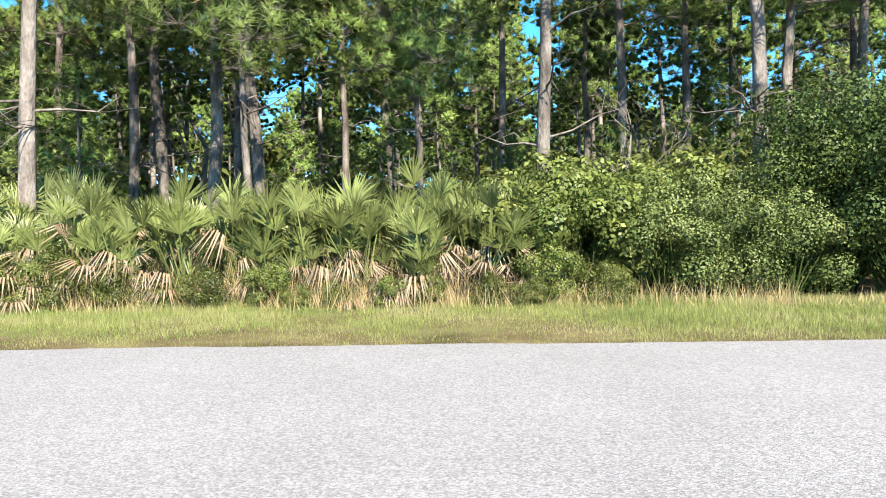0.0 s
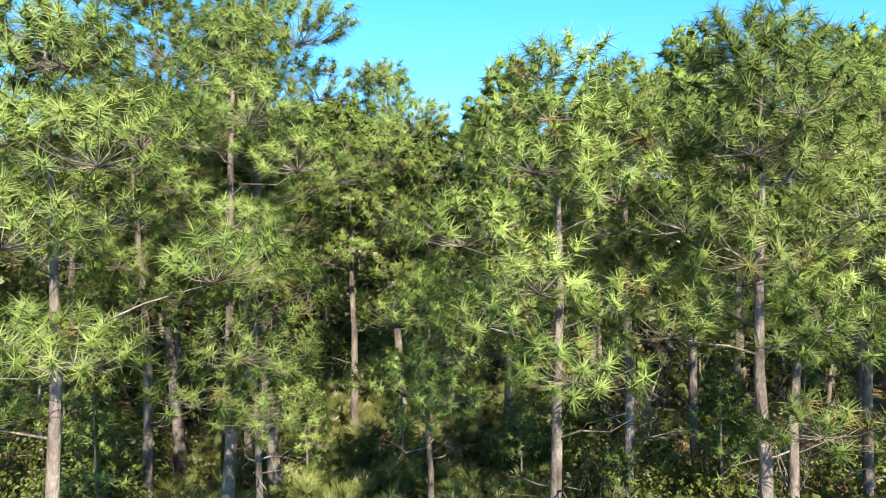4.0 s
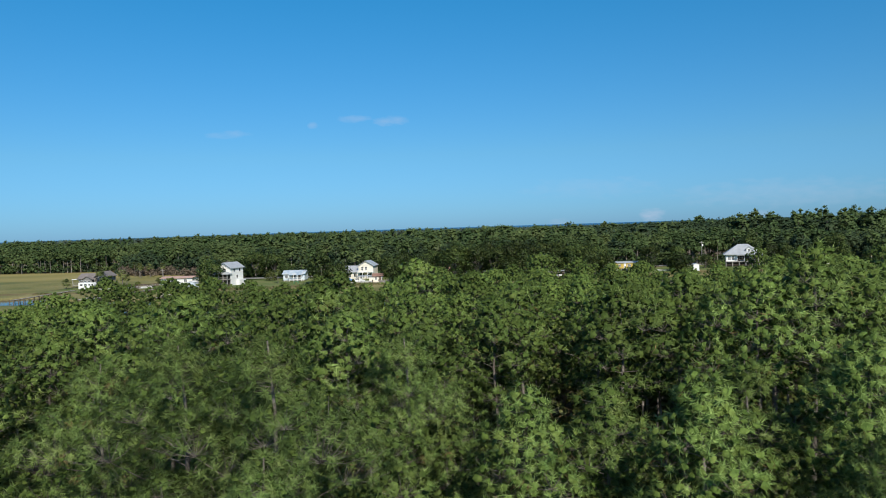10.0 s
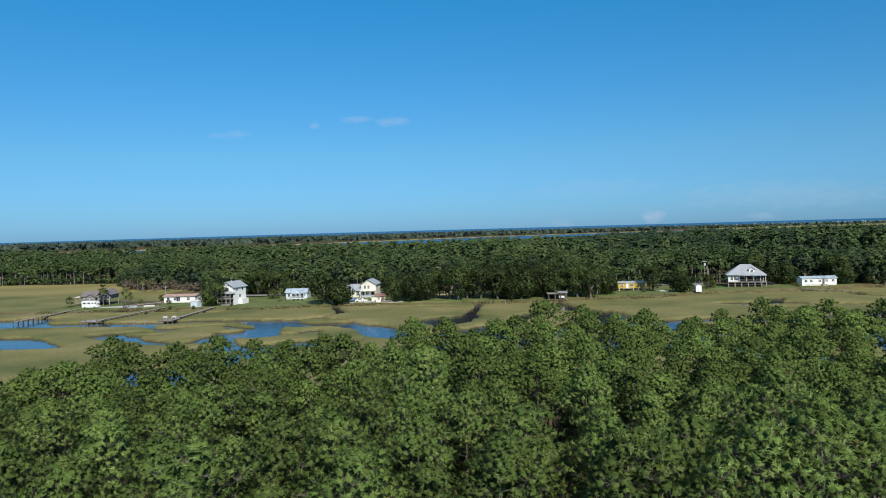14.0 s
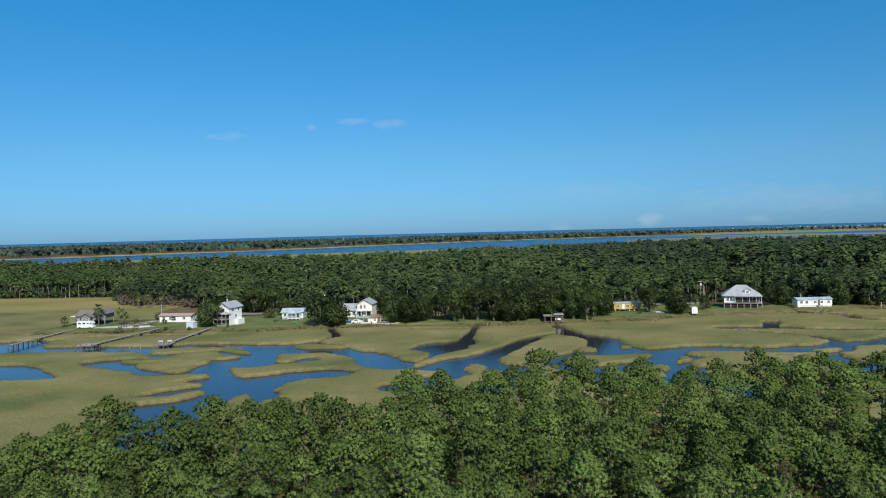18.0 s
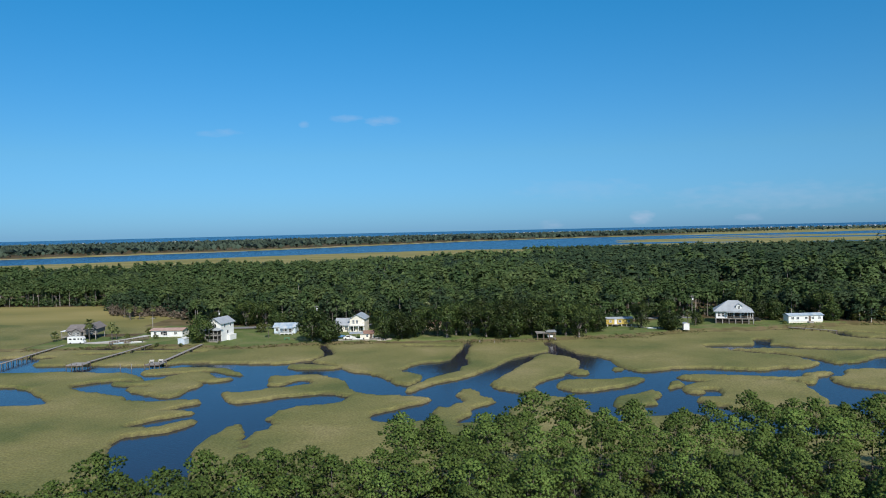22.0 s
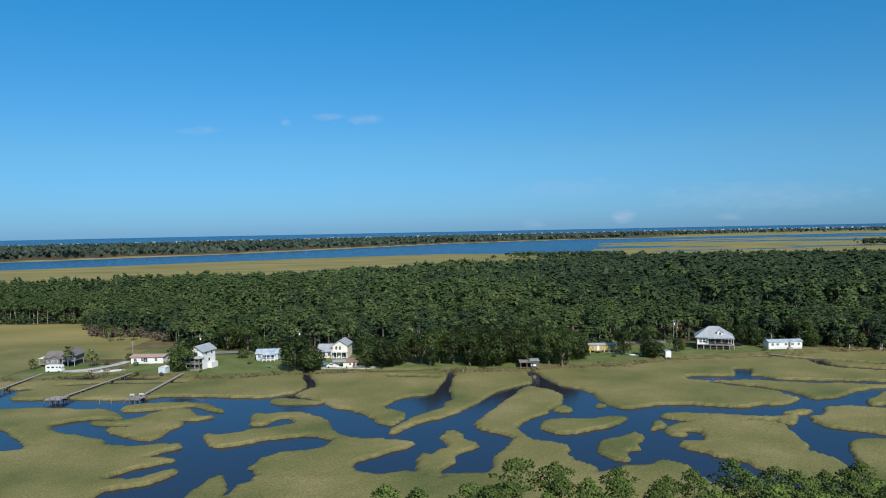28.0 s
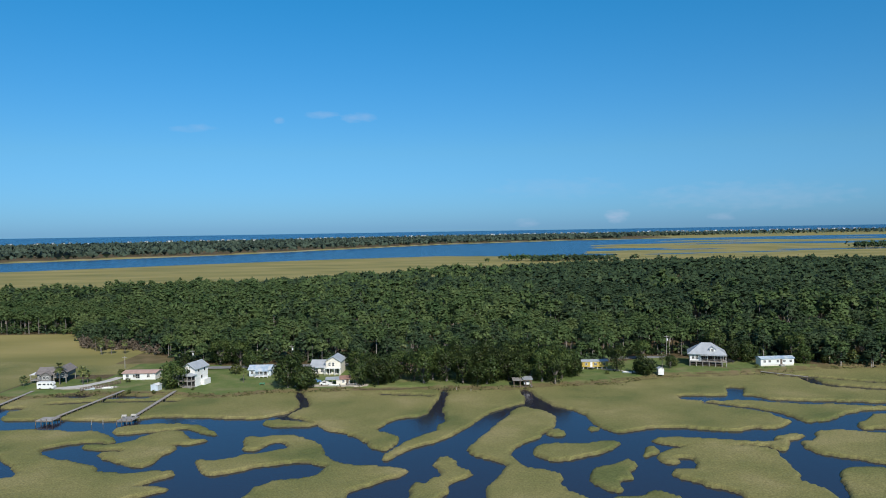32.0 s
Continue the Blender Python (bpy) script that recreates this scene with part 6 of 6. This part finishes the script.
posts(h, GREY_WOOD, [(-7.0, -6.3), (-4.4, -6.3), (-1.8, -6.3), (0.8, -6.3), (3.4, -6.3), (6.0, -6.3), (7.8, -6.3), (-7.0, 5.2), (7.0, 5.2)], 0, 2.0, 0.16, "pile")
box_part("lattice", h, BROWN_WOOD, (-6.9, 7.7, -6.1, -6.02, 0.9, 1.05), (-6.9, 7.7, -6.1, -6.02, 0.3, 0.42), label="dark cross rails under the porch")
window(h, -5.6, 2.9, -4.8, 0.9, 1.5)
window(h, -4.2, 2.9, -4.8, 0.9, 1.5)
window(h, -0.5, 2.7, -2.4, 1.8, 1.8)
window(h, 3.4, 2.7, -2.4, 1.8, 1.8)
door(h, 6.0, 2.2, -2.4)
# white mobile home with a patched blue roof
h = house_at("mobile_home", "white mobile home with a patched blue roof", 136.5, 319, 4)
box_part("wall", h, WHITE_SIDING, (-7.3, 7.3, -2.3, 2.3, 0.6, 3.2))
gable("roof", h, BLUE_ROOF, -7.6, 7.6, -2.7, 2.7, 3.25, 0.7)
box_part("skirting", h, CREAM_SIDING, (-7.2, 7.2, -2.2, 2.2, 0, 0.62))
for x in (-5.6, -3.4, 0.2, 3.0, 5.8):
    window(h, x, 1.6, -2.3, 1.0, 0.9)
door(h, 1.7, 0.7, -2.3)
box_part("doorstep", h, GREY_WOOD, (0.8, 2.6, -3.8, -2.3, 0, 0.65))


def small_shed(x, y, w, d, hgt, wall, roof, label, turn=0):
    s = thing("shed", label, "shed", at=(x, y, ground_at(x, y) if y > 310 else (-0.95 if x < 0 else -0.62)), turn=turn)
    gable_wall("wall", s, wall, -w / 2, w / 2, -d / 2, d / 2, 0, hgt, 0.35, "y")
    gable("roof", s, roof, -w / 2 - 0.15, w / 2 + 0.15, -d / 2 - 0.15, d / 2 + 0.15, hgt, 0.45, "y", 0.1)
    door(s, 0, 0.03, -d / 2, 1.0, 1.9, wall)


small_shed(-118.6, 287.5, 3.0, 3.0, 2.3, BLUE_SIDING, DECK_WHITE, "pale blue garden shed on the lawn", -10)
small_shed(83.2, 303.5, 2.3, 2.6, 2.6, WHITE_SIDING, METAL_ROOF, "small white shed at the marsh edge", 0)
# carport beside the tower house
h = thing("carport", "dark open carport beside the tall white house", "carport", at=(-114.0, 296, -0.95))
box_part("roof", h, DARK_ROOF, (-3.0, 2.6, -3, 3, 2.5, 2.7))
posts(h, BROWN_WOOD, [(-2.8, -2.8), (2.4, -2.8), (-2.8, 2.8), (2.4, 2.8)], 0, 2.5, 0.1)
# back wall coloured dark as the carport's shade
box_part("back_wall", h, PAINTED_SHADE, (-2.8, 2.4, 2.7, 2.9, 0, 2.5))


def vehicle(name, label, category, x, y, z, turn, length, width, height, paint, cabin, boxy=False):
    e = thing(name, label, category, at=(x, y, z), turn=turn)
    s = Soup()
    l2, w2 = length / 2, width / 2
    low = 0.32
    if boxy:
        prof = [(-l2, low), (-l2, height), (l2 * 0.80, height), (l2 * 0.98, height * 0.72), (l2 * 0.84, height * 0.42), (l2, height * 0.36), (l2, low)]
    else:
        prof = [(-l2, low), (-l2, height * 0.62), (-l2 * 0.72, height * 0.66), (-l2 * 0.5, height), (l2 * 0.2, height), (l2 * 0.48, height * 0.66), (l2, height * 0.55), (l2, low)]
    n = len(prof)
    v = [(a, q, b) for q in (-w2, w2) for a, b in prof]
    f = []
    for k in range(n):
        q = (k + 1) % n
        f += [(k, q, q + n), (k, q + n, k + n)]
    for o in (0, n):
        f += [(o, o + k, o + k + 1) for k in range(1, n - 1)]
    s.add(v, f)
    part("body", s.mesh("body", paint), e)
    for sx in (-0.62, 0.62):
        for sy in (-1, 1):
            w = Soup()
            ang = np.linspace(0, 2 * np.pi, 13)[:-1]
            for q in (sy * w2 - 0.11, sy * w2 + 0.11):
                w.add([(sx * l2 + 0.34 * math.cos(t), q, 0.34 + 0.34 * math.sin(t)) for t in ang], [(0, k, k + 1) for k in range(1, 11)])
            tube(w, [(sx * l2, sy * w2 - 0.11, 0.34), (sx * l2, sy * w2 + 0.11, 0.34)], [0.34, 0.34], 12)
            part("wheel", w.mesh("wheel", RUBBER), e)
    for a, b in cabin:
        box_part("window", e, DARK_GLASS, (a, b, -w2 - 0.015, w2 + 0.015, height * 0.60 if boxy else height * 0.68, height * 0.80 if boxy else height * 0.94))
    return e


vehicle("motorhome", "white motorhome parked before the grey cottage", "motorhome", -165.0, 292.5, -0.98, 2, 6.6, 2.3, 2.9, WHITE_SIDING, [(-2.7, -1.6), (-0.9, 0.2), (0.9, 1.6), (2.1, 2.8)], True)
vehicle("car", "black car parked beside the raised house", "car", 119.5, 326, -0.33, 10, 4.6, 1.8, 1.6, CAR_BLACK, [(-1.1, 0.3)])
vehicle("car", "blue car parked by the boat shed", "car", -57.6, 297.5, -0.95, 20, 4.4, 1.8, 1.5, CAR_BLUE, [(-1.0, 0.3)])
vehicle("car", "white pickup parked by the boat shed", "car", -52.5, 292.5, -0.95, -10, 4.8, 1.9, 1.7, WHITE_SIDING, [(-1.1, 0.3)])


def skiff(x, y, z, turn, length, mat, label):
    e = thing("boat", label, "boat", at=(x, y, z), turn=turn)
    s = Soup()
    t = np.linspace(-1, 1, 9)
    half = 0.75 * np.sqrt(np.clip(1 - np.maximum(t, 0) ** 2.4, 0, 1)) + 0.02
    rings = []
    for a, w in zip(t, half):
        rings += [(a * length / 2, -w, 0.6 + 0.15 * max(a, 0)), (a * length / 2, -w * 0.6, 0.08), (a * length / 2, w * 0.6, 0.08), (a * length / 2, w, 0.6 + 0.15 * max(a, 0))]
    f = []
    for k in range(8):
        for q in range(3):
            o = 4 * k + q
            f += [(o, o + 1, o + 5), (o, o + 5, o + 4)]
    f += [(0, 1, 2), (0, 2, 3)]
    s.add(rings, f)
    part("hull", s.mesh("hull", mat), e)
    box_part("bench", e, GREY_WOOD, (-0.2, 0.15, -0.6, 0.6, 0.38, 0.44), (-length * 0.35, -length * 0.28, -0.55, 0.55, 0.38, 0.44))
    box_part("outboard_motor", e, CAR_BLACK, (-length / 2 - 0.3, -length / 2, -0.17, 0.17, 0.3, 1.0))


skiff(-146.5, 289.0, -0.95, 25, 5.0, BLUE_SIDING, "pale blue skiff on the creek bank")
skiff(-139.5, 291.0, -0.95, 200, 4.2, WHITE_SIDING, "small white boat on the grass")
skiff(-49.0, 290.5, -0.95, 170, 4.6, WHITE_SIDING, "white boat before the boat shed")
skiff(-42.0, 292.0, -0.95, 15, 4.4, GREY_WOOD, "grey boat beside the boat shed")
skiff(70.5, 307.0, -0.75, 160, 4.0, WHITE_SIDING, "white dinghy on the sandy bank")


def dock(label, x0, y0, x1, y1, head, top=-0.75, width=1.3):
    """A boardwalk on posts from the bank to a pier head over the creek."""
    e = thing("dock", label, "dock")
    ex, ey = x1 - x0, y1 - y0
    ln = math.hypot(ex, ey)
    ux, uy = ex / ln, ey / ln
    px, py = -uy, ux
    plank = Soup()
    box(plank, -width / 2, width / 2, -0.065, 0.065, -0.06, 0)
    me = plank.mesh("plank", GREY_WOOD)
    for k in range(int(ln / 0.34)):
        d = part("plank", me, e)
        d.matrix_basis = Matrix.Translation((x0 + ux * k * 0.34, y0 + uy * k * 0.34, top)) @ Matrix.Rotation(math.atan2(uy, ux) - math.pi / 2, 4, "Z") @ Matrix.Diagonal((1, 2.2, 1, 1))
    for side in (-1, 1):
        s = Soup()
        o = side * (width / 2 - 0.08)
        tube(s, [(x0 + px * o, y0 + py * o, top - 0.14), (x1 + px * o, y1 + py * o, top - 0.14)], [0.09, 0.09], 4)
        part("beam", s.mesh("beam", BROWN_WOOD), e)
    pole = Soup()
    tube(pole, [(0, 0, -3.2), (0, 0, top + 0.05)], [0.13, 0.12], 6)
    pm = pole.mesh("piling", BROWN_WOOD)
    for k in range(int(ln / 3.0) + 1):
        for side in (-1, 1):
            q = part("piling", pm, e)
            o = side * width / 2
            q.location = (x0 + ux * k * 3 + px * o, y0 + uy * k * 3 + py * o, 0)
    if head:
        hx0, hx1, hy0, hy1 = head
        box_part("pier_head", e, GREY_WOOD, (hx0, hx1, hy0, hy1, top - 0.12, top + 0.02))
        box_part("crossbeam", e, BROWN_WOOD, (hx0, hx1, hy0 + 0.1, hy0 + 0.3, top - 0.4, top - 0.12), (hx0, hx1, hy1 - 0.3, hy1 - 0.1, top - 0.4, top - 0.12))
        for x in np.linspace(hx0 + 0.1, hx1 - 0.1, 4):
            for y in (hy0 + 0.1, hy1 - 0.1):
                q = part("piling", pm, e)
                q.location = (x, y, 0.5 if y < hy0 + 1 else 0)
    return e


dock("long grey boardwalk dock from the grey cottage", -168.0, 288, -166.5, 246, None)
dock("weathered dock with a pier head over the creek", -131.3, 287, -136.2, 247, (-140.4, -134.6, 241.5, 246.8))
dock("weathered dock with benches on its pier head", -110.1, 285, -109.4, 246, (-112.6, -107.4, 240.2, 246.0))
dock("narrow boardwalk into the marsh", 126.0, 308, 140.0, 296, None, -0.85, 1.0)
for x, y in ((-112.0, 244.5), (-109.2, 245.3)):
    e = thing("bench", "pale slatted bench on the pier head", "bench", "dock benches", at=(x, y, -0.73))
    box_part("seat", e, CONCRETE, (-0.8, 0.8, -0.25, 0.25, 0.42, 0.48))
    box_part("backrest", e, CONCRETE, (-0.8, 0.8, 0.22, 0.28, 0.5, 0.95))
    for lx in (-0.7, 0.7):
        box_part("leg", e, CONCRETE, (lx - 0.05, lx + 0.05, -0.2, 0.2, 0, 0.42))
for x, y in ((-121.5, 241.5), (-117.8, 241.8), (-0.5, 283.5), (5.0, 281.0)):
    s = Soup()
    tube(s, [(0, 0, -3.2), (0, 0, -0.6)], [0.12, 0.11], 8)
    e = tagged(new("mooring_post", s.mesh("mooring_post", GREY_WOOD)), "pale mooring post standing in the creek edge", "post", "mooring posts")
    e.location = (x, y, 0)

# boathouse over the creek mouth
h = thing("boathouse", "open boathouse on tall posts with a metal roof", "boathouse", at=(25.2, 288, -2.2))
posts(h, BROWN_WOOD, [(x, y) for x in (-3.4, -1.0, 1.2, 3.4) for y in (-2.6, 2.6)], -1.0, 3.7, 0.16)
box_part("roof", h, METAL_ROOF, (0.0, 3.9, -3.1, 3.1, 4.0, 4.15))
box_part("side_roof", h, GREY_WOOD, (-3.9, 0.0, -3.0, 3.0, 3.55, 3.68))
for y, z in ((-2.6, 3.5), (2.6, 3.5), (-2.6, 1.4)):
    box_part("beam", h, BROWN_WOOD, (-3.6, 3.6, y - 0.1, y + 0.1, z - 0.1, z + 0.1))
box_part("walkway", h, GREY_WOOD, (-3.8, 3.8, 2.0, 3.2, 1.2, 1.35), (3.0, 3.8, -2.8, 2.0, 1.2, 1.35))
box_part("hanging_boat", h, DECK_WHITE, (0.6, 2.6, -2.2, 2.2, 1.9, 2.7), label="white hull hung under the roof")

# timber fence and walkway by the skiffs
h = thing("timber_fence", "brown timber fence along the yard", "fence")
for k in range(16):
    x, y = -148.2 + k * 0.62, 286.5 + k * 0.95
    box_part("post", h, BROWN_WOOD, (x - 0.1, x + 0.1, y - 0.1, y + 0.1, -1.1, 0.5))
for z in (-0.6, -0.15, 0.3):
    s = Soup()
    tube(s, [(-148.2, 286.4, z), (-138.9, 300.7, z)], [0.12, 0.12], 4)
    part("rail", s.mesh("rail", BROWN_WOOD), h)


def flat_strip(name, label, pts, half, z, mat):
    p = np.array(pts, float)
    t = np.gradient(p, axis=0)
    t /= np.linalg.norm(t, axis=1, keepdims=True)
    nrm = np.column_stack([-t[:, 1], t[:, 0]]) * half
    v = np.concatenate([np.column_stack([p + nrm, np.full(len(p), z)]), np.column_stack([p - nrm, np.full(len(p), z)]), np.column_stack([p + nrm, np.full(len(p), z - 0.3)]), np.column_stack([p - nrm, np.full(len(p), z - 0.3)])])
    n = len(p)
    f = []
    for k in range(n - 1):
        f += [(k, k + n, k + n + 1), (k, k + n + 1, k + 1), (k + n, k + 3 * n, k + 3 * n + 1), (k + n, k + 3 * n + 1, k + n + 1)]
    s = Soup()
    s.add(v, f)
    return tagged(new(name, s.mesh(name, mat)), label, "driveway" if "drive" in name else "road", kind="structure")


flat_strip("driveway_1", "pale concrete driveway of the grey cottage", [(-162, 293.2), (-156, 295), (-151, 299), (-147, 306), (-145, 314)], 2.0, -0.93, CONCRETE)
flat_strip("driveway_2", "worn path from the raised house to the boardwalk", [(112, 314.5), (116, 313), (121, 311.6), (126, 310.4)], 0.6, -0.31, BANK_STRAW)
flat_strip("road_2", "narrow tarmac lane behind the houses", [(-118, 330), (-60, 333), (0, 337), (60, 341.5), (100, 341.5)], 2.2, -0.25, TARMAC)


def utility_pole(x, y, hgt, lamp=False):
    z = ground_at(x, y) - 0.1
    e = thing("utility_pole", "grey wooden utility pole", "pole", "utility poles", at=(x, y, z))
    s = Soup()
    tube(s, [(0, 0, 0), (0, 0, hgt)], [0.15, 0.11], 8)
    part("pole", s.mesh("pole", GREY_WOOD), e)
    box_part("crossarm", e, GREY_WOOD, (-1.1, 1.1, -0.06, 0.06, hgt - 0.7, hgt - 0.55))
    if lamp:
        box_part("transformer", e, DECK_WHITE, (0.15, 0.6, -0.25, 0.25, hgt - 2.4, hgt - 1.4))


for args in ((-152, 334, 5.8), (95, 336, 11.0, True), (-118, 326, 9.5, True), (-75, 333, 10.0, True), (-5, 330, 10)):
    utility_pole(*args)


# ---- trees among the houses ----
def oak(seed, height, reach, count=2000, leaf=0.44, mat=OAK_LEAVES, low=0.0, lobes=26):
    rng = np.random.default_rng(seed)
    wood, crown = Soup(), Soup()
    tube(wood, [(0, 0, -0.3), (0.1, 0.05, height * 0.25), (0.0, 0.1, height * 0.5)], [0.04 * height, 0.03 * height, 0.02 * height], 7)
    az, el = rng.uniform(0, 6.28, lobes), np.arcsin(rng.uniform(-1, 1, lobes))
    mid = height * (0.5 + low * 0.5)
    c = np.column_stack([np.cos(az) * np.cos(el) * reach * 0.68, np.sin(az) * np.cos(el) * reach * 0.68, mid + np.sin(el) * (height - mid) * 0.72])
    lr = reach * rng.uniform(0.3, 0.5, lobes)
    for q in c[::2]:
        tube(wood, [(0, 0, height * 0.22), q * (0.5, 0.5, 0.6) + rng.normal(size=3) * 0.2, q], [0.016 * height, 0.009 * height, 0.003 * height], 4)
    w = rng.integers(lobes, size=count)
    d = unit(rng.normal(size=(count, 3)) + (0, 0, 0.2))
    soft = unit(0.8 * d + 0.5 * unit(c[w] - (0, 0, mid)) + 0.35 * rng.normal(size=(count, 3)))
    leaves(crown, rng, c[w] + d * lr[w][:, None] * rng.uniform(0.6, 1.05, (count, 1)), unit(d + 0.45 * rng.normal(size=(count, 3)) + (0, 0, 0.2)), leaf, long=1.5, out=soft)
    return wood.mesh("oak_trunk", PINE_BARK, smooth=True), crown.mesh("oak_crown", mat, smooth=True)


oaks = [oak(500, 9, 4.8), oak(501, 8, 4.4), oak(502, 12, 4.9, 2600), oak(503, 13.5, 4.6, 2600), oak(504, 6.5, 4.5), oak(505, 3.2, 2.4, 600, 0.34, SHRUB_LEAVES)]
OAKS = [(-67.0, 289, 0, 1.22), (-60.8, 288.6, 4, 1.15), (-112.6, 290.5, 1, 1.16), (-38.5, 293, 0, 0.9), (-31.5, 292, 1, 1.05), (-27, 297, 0, 0.95), (-13.5, 294, 3, 1.0), (-17.5, 299, 2, 0.9), (-4.5, 297, 2, 1.0), (2.0, 293, 2, 0.95), (7.5, 297, 3, 0.95),
        (11.5, 291, 0, 1.1), (15.5, 296, 2, 1.0), (20.5, 297, 0, 1.15), (27, 299, 2, 0.9), (33.5, 293, 3, 0.9), (38.5, 291, 2, 0.85), (42, 298, 2, 0.9), (30, 306, 3, 1.0), (0, 306, 3, 1.05), (12, 306, 3, 1.05), (22, 308, 2, 1.1),
        (-8, 309, 2, 1.0), (45.5, 309, 2, 0.85), (67.0, 311, 2, 0.85), (77.3, 304, 4, 1.0), (93.5, 320, 5, 1.0), (90.5, 315, 2, 0.45), (122.5, 330, 0, 0.9), (128, 328, 1, 1.0), (117, 337, 2, 1.0), (148, 326, 2, 1.0),
        (-96, 318, 5, 1.2), (-92, 330, 0, 0.8), (-137, 303.5, 5, 0.5), (-146, 318, 5, 0.8), (-150.5, 306, 5, 0.55), (-71.5, 318, 1, 1.0), (-44, 322, 1, 1.0), (-39, 312, 0, 0.8), (126.5, 313, 5, 0.45), (-100, 338, 2, 0.9), (-110, 340, 2, 0.95),
        (-116, 313, 0, 0.95), (-122, 331, 5, 1.0), (150, 321.5, 1, 0.8), (160, 322, 5, 1.3), (171, 322, 5, 1.5), (62, 305.5, 5, 0.4), (84, 335, 2, 0.7), (-35, 300, 2, 0.85), (-10, 300, 2, 1.0), (5, 301, 2, 1.05), (17.5, 301, 3, 0.95), (25, 293.5, 1, 1.0), (36.5, 300, 2, 1.0), (40, 305, 3, 0.9), (47, 302, 1, 0.9), (-24, 304, 2, 0.9), (8, 289.5, 1, 0.9), (-118, 283.5, 5, 0.4), (-104, 287, 5, 0.3), (-128, 284, 5, 0.4)]
rng = np.random.default_rng(17)
for x, y, which, size in OAKS:
    small_one = which == 5
    size *= 1.0 if small_one else 1.14
    stand("bush" if small_one else "oak_tree", oaks[which], "rounded green garden bush" if small_one else "dark dense live oak by the water", (x, y, ground_at(x, y)), rng.uniform(0, 360), size, "yard bushes" if small_one else "yard oaks", "bush" if small_one else "oak tree")


def palm(seed, height, skirt=0):
    rng = np.random.default_rng(seed)
    wood, crown = Soup(), Soup()
    tube(wood, [(0, 0, -0.2), (0.1, 0, height * 0.5), (0.05, 0.05, height)], [0.2, 0.16, 0.15], 7)
    for k in range(40):
        az, el = rng.uniform(0, 6.28), rng.uniform(-0.9, 1.3)
        frond(crown, rng, np.array([0.05, 0.05, height]), np.array([math.cos(az) * math.cos(el), math.sin(az) * math.cos(el), math.sin(el)]), 1.0, 13, droop=0.25, blade=0.09)
    for k in range(skirt):      # old fans left hanging down the trunk
        az = rng.uniform(0, 6.28)
        frond(crown, rng, np.array([0.05, 0.05, height * rng.uniform(0.55, 0.97)]), np.array([math.cos(az), math.sin(az), rng.uniform(-0.8, 0.5)]), 0.75, 11, droop=0.5, blade=0.08)
    return wood.mesh("palm_trunk", PINE_BARK, smooth=True), crown.mesh("palm_crown", PALMETTO)


palms = [palm(600, 6.2), palm(601, 4.6), palm(602, 2.6), palm(603, 6.0, skirt=30)]
for x, y, which, size in ((-164.0, 300.5, 0, 1.18), (-154.6, 301, 3, 1.0), (-153.4, 302.5, 1, 0.85), (-178.0, 299, 2, 1.0), (-87.8, 300.5, 0, 0.75), (-22.5, 312, 0, 1.6), (86.5, 312.5, 0, 0.85), (-190, 384, 0, 1.0), (-186.5, 382, 1, 1.2), (-181, 372, 0, 0.9), (-177, 374, 1, 1.1), (-170, 374, 0, 0.95), (-196, 441, 0, 1.2), (-152, 380, 0, 1.1), (-128, 356, 0, 1.1), (-103, 343, 0, 1.2)):
    stand("palm_tree", palms[which], "cabbage palm with a round head of fans", (x, y, ground_at(x, y)), rng.uniform(0, 360), size, "yard palms", "palm tree")

# beach houses along the barrier island
rng = np.random.default_rng(23)
for k in range(300):
    x = -2600 + 6200 * (k / 300) ** 0.8 + rng.uniform(0, 30)
    y = float(line(x, ISLAND_BACK)) - rng.uniform(5, 120)
    if abs(x) > 0.72 * y or noise2(np.array([x * 0.006]), np.array([3.0]), 61, 2)[0] < -0.35:
        continue
    w, hgt = rng.uniform(7, 15), rng.uniform(9, 13.5)
    e = thing("beach_house", "pale beach house on the barrier island", "house", "beach houses", at=(x, y, 1.0), turn=rng.uniform(-25, 25))
    gable_wall("wall", e, WHITE_SIDING if k % 4 else BLUE_SIDING, -w / 2, w / 2, -5, 5, 0, hgt, 2.4)
    gable("roof", e, METAL_ROOF if k % 3 else DARK_ROOF, -w / 2 - 0.5, w / 2 + 0.5, -6, 6, hgt, 2.8)

# a green garden table on the lawn
table = thing("garden_table", "small green garden table on the lawn", "table", at=(-78.6, 294.5, ground_at(-78.6, 294.5)))
box_part("tabletop", table, GREEN_PAINT, (-1.0, 1.0, -0.6, 0.6, 0.70, 0.78))
for sx in (-0.85, 0.85):
    for sy in (-0.45, 0.45):
        box_part("leg", table, GREEN_PAINT, (sx - 0.05, sx + 0.05, sy - 0.05, sy + 0.05, 0.0, 0.70))
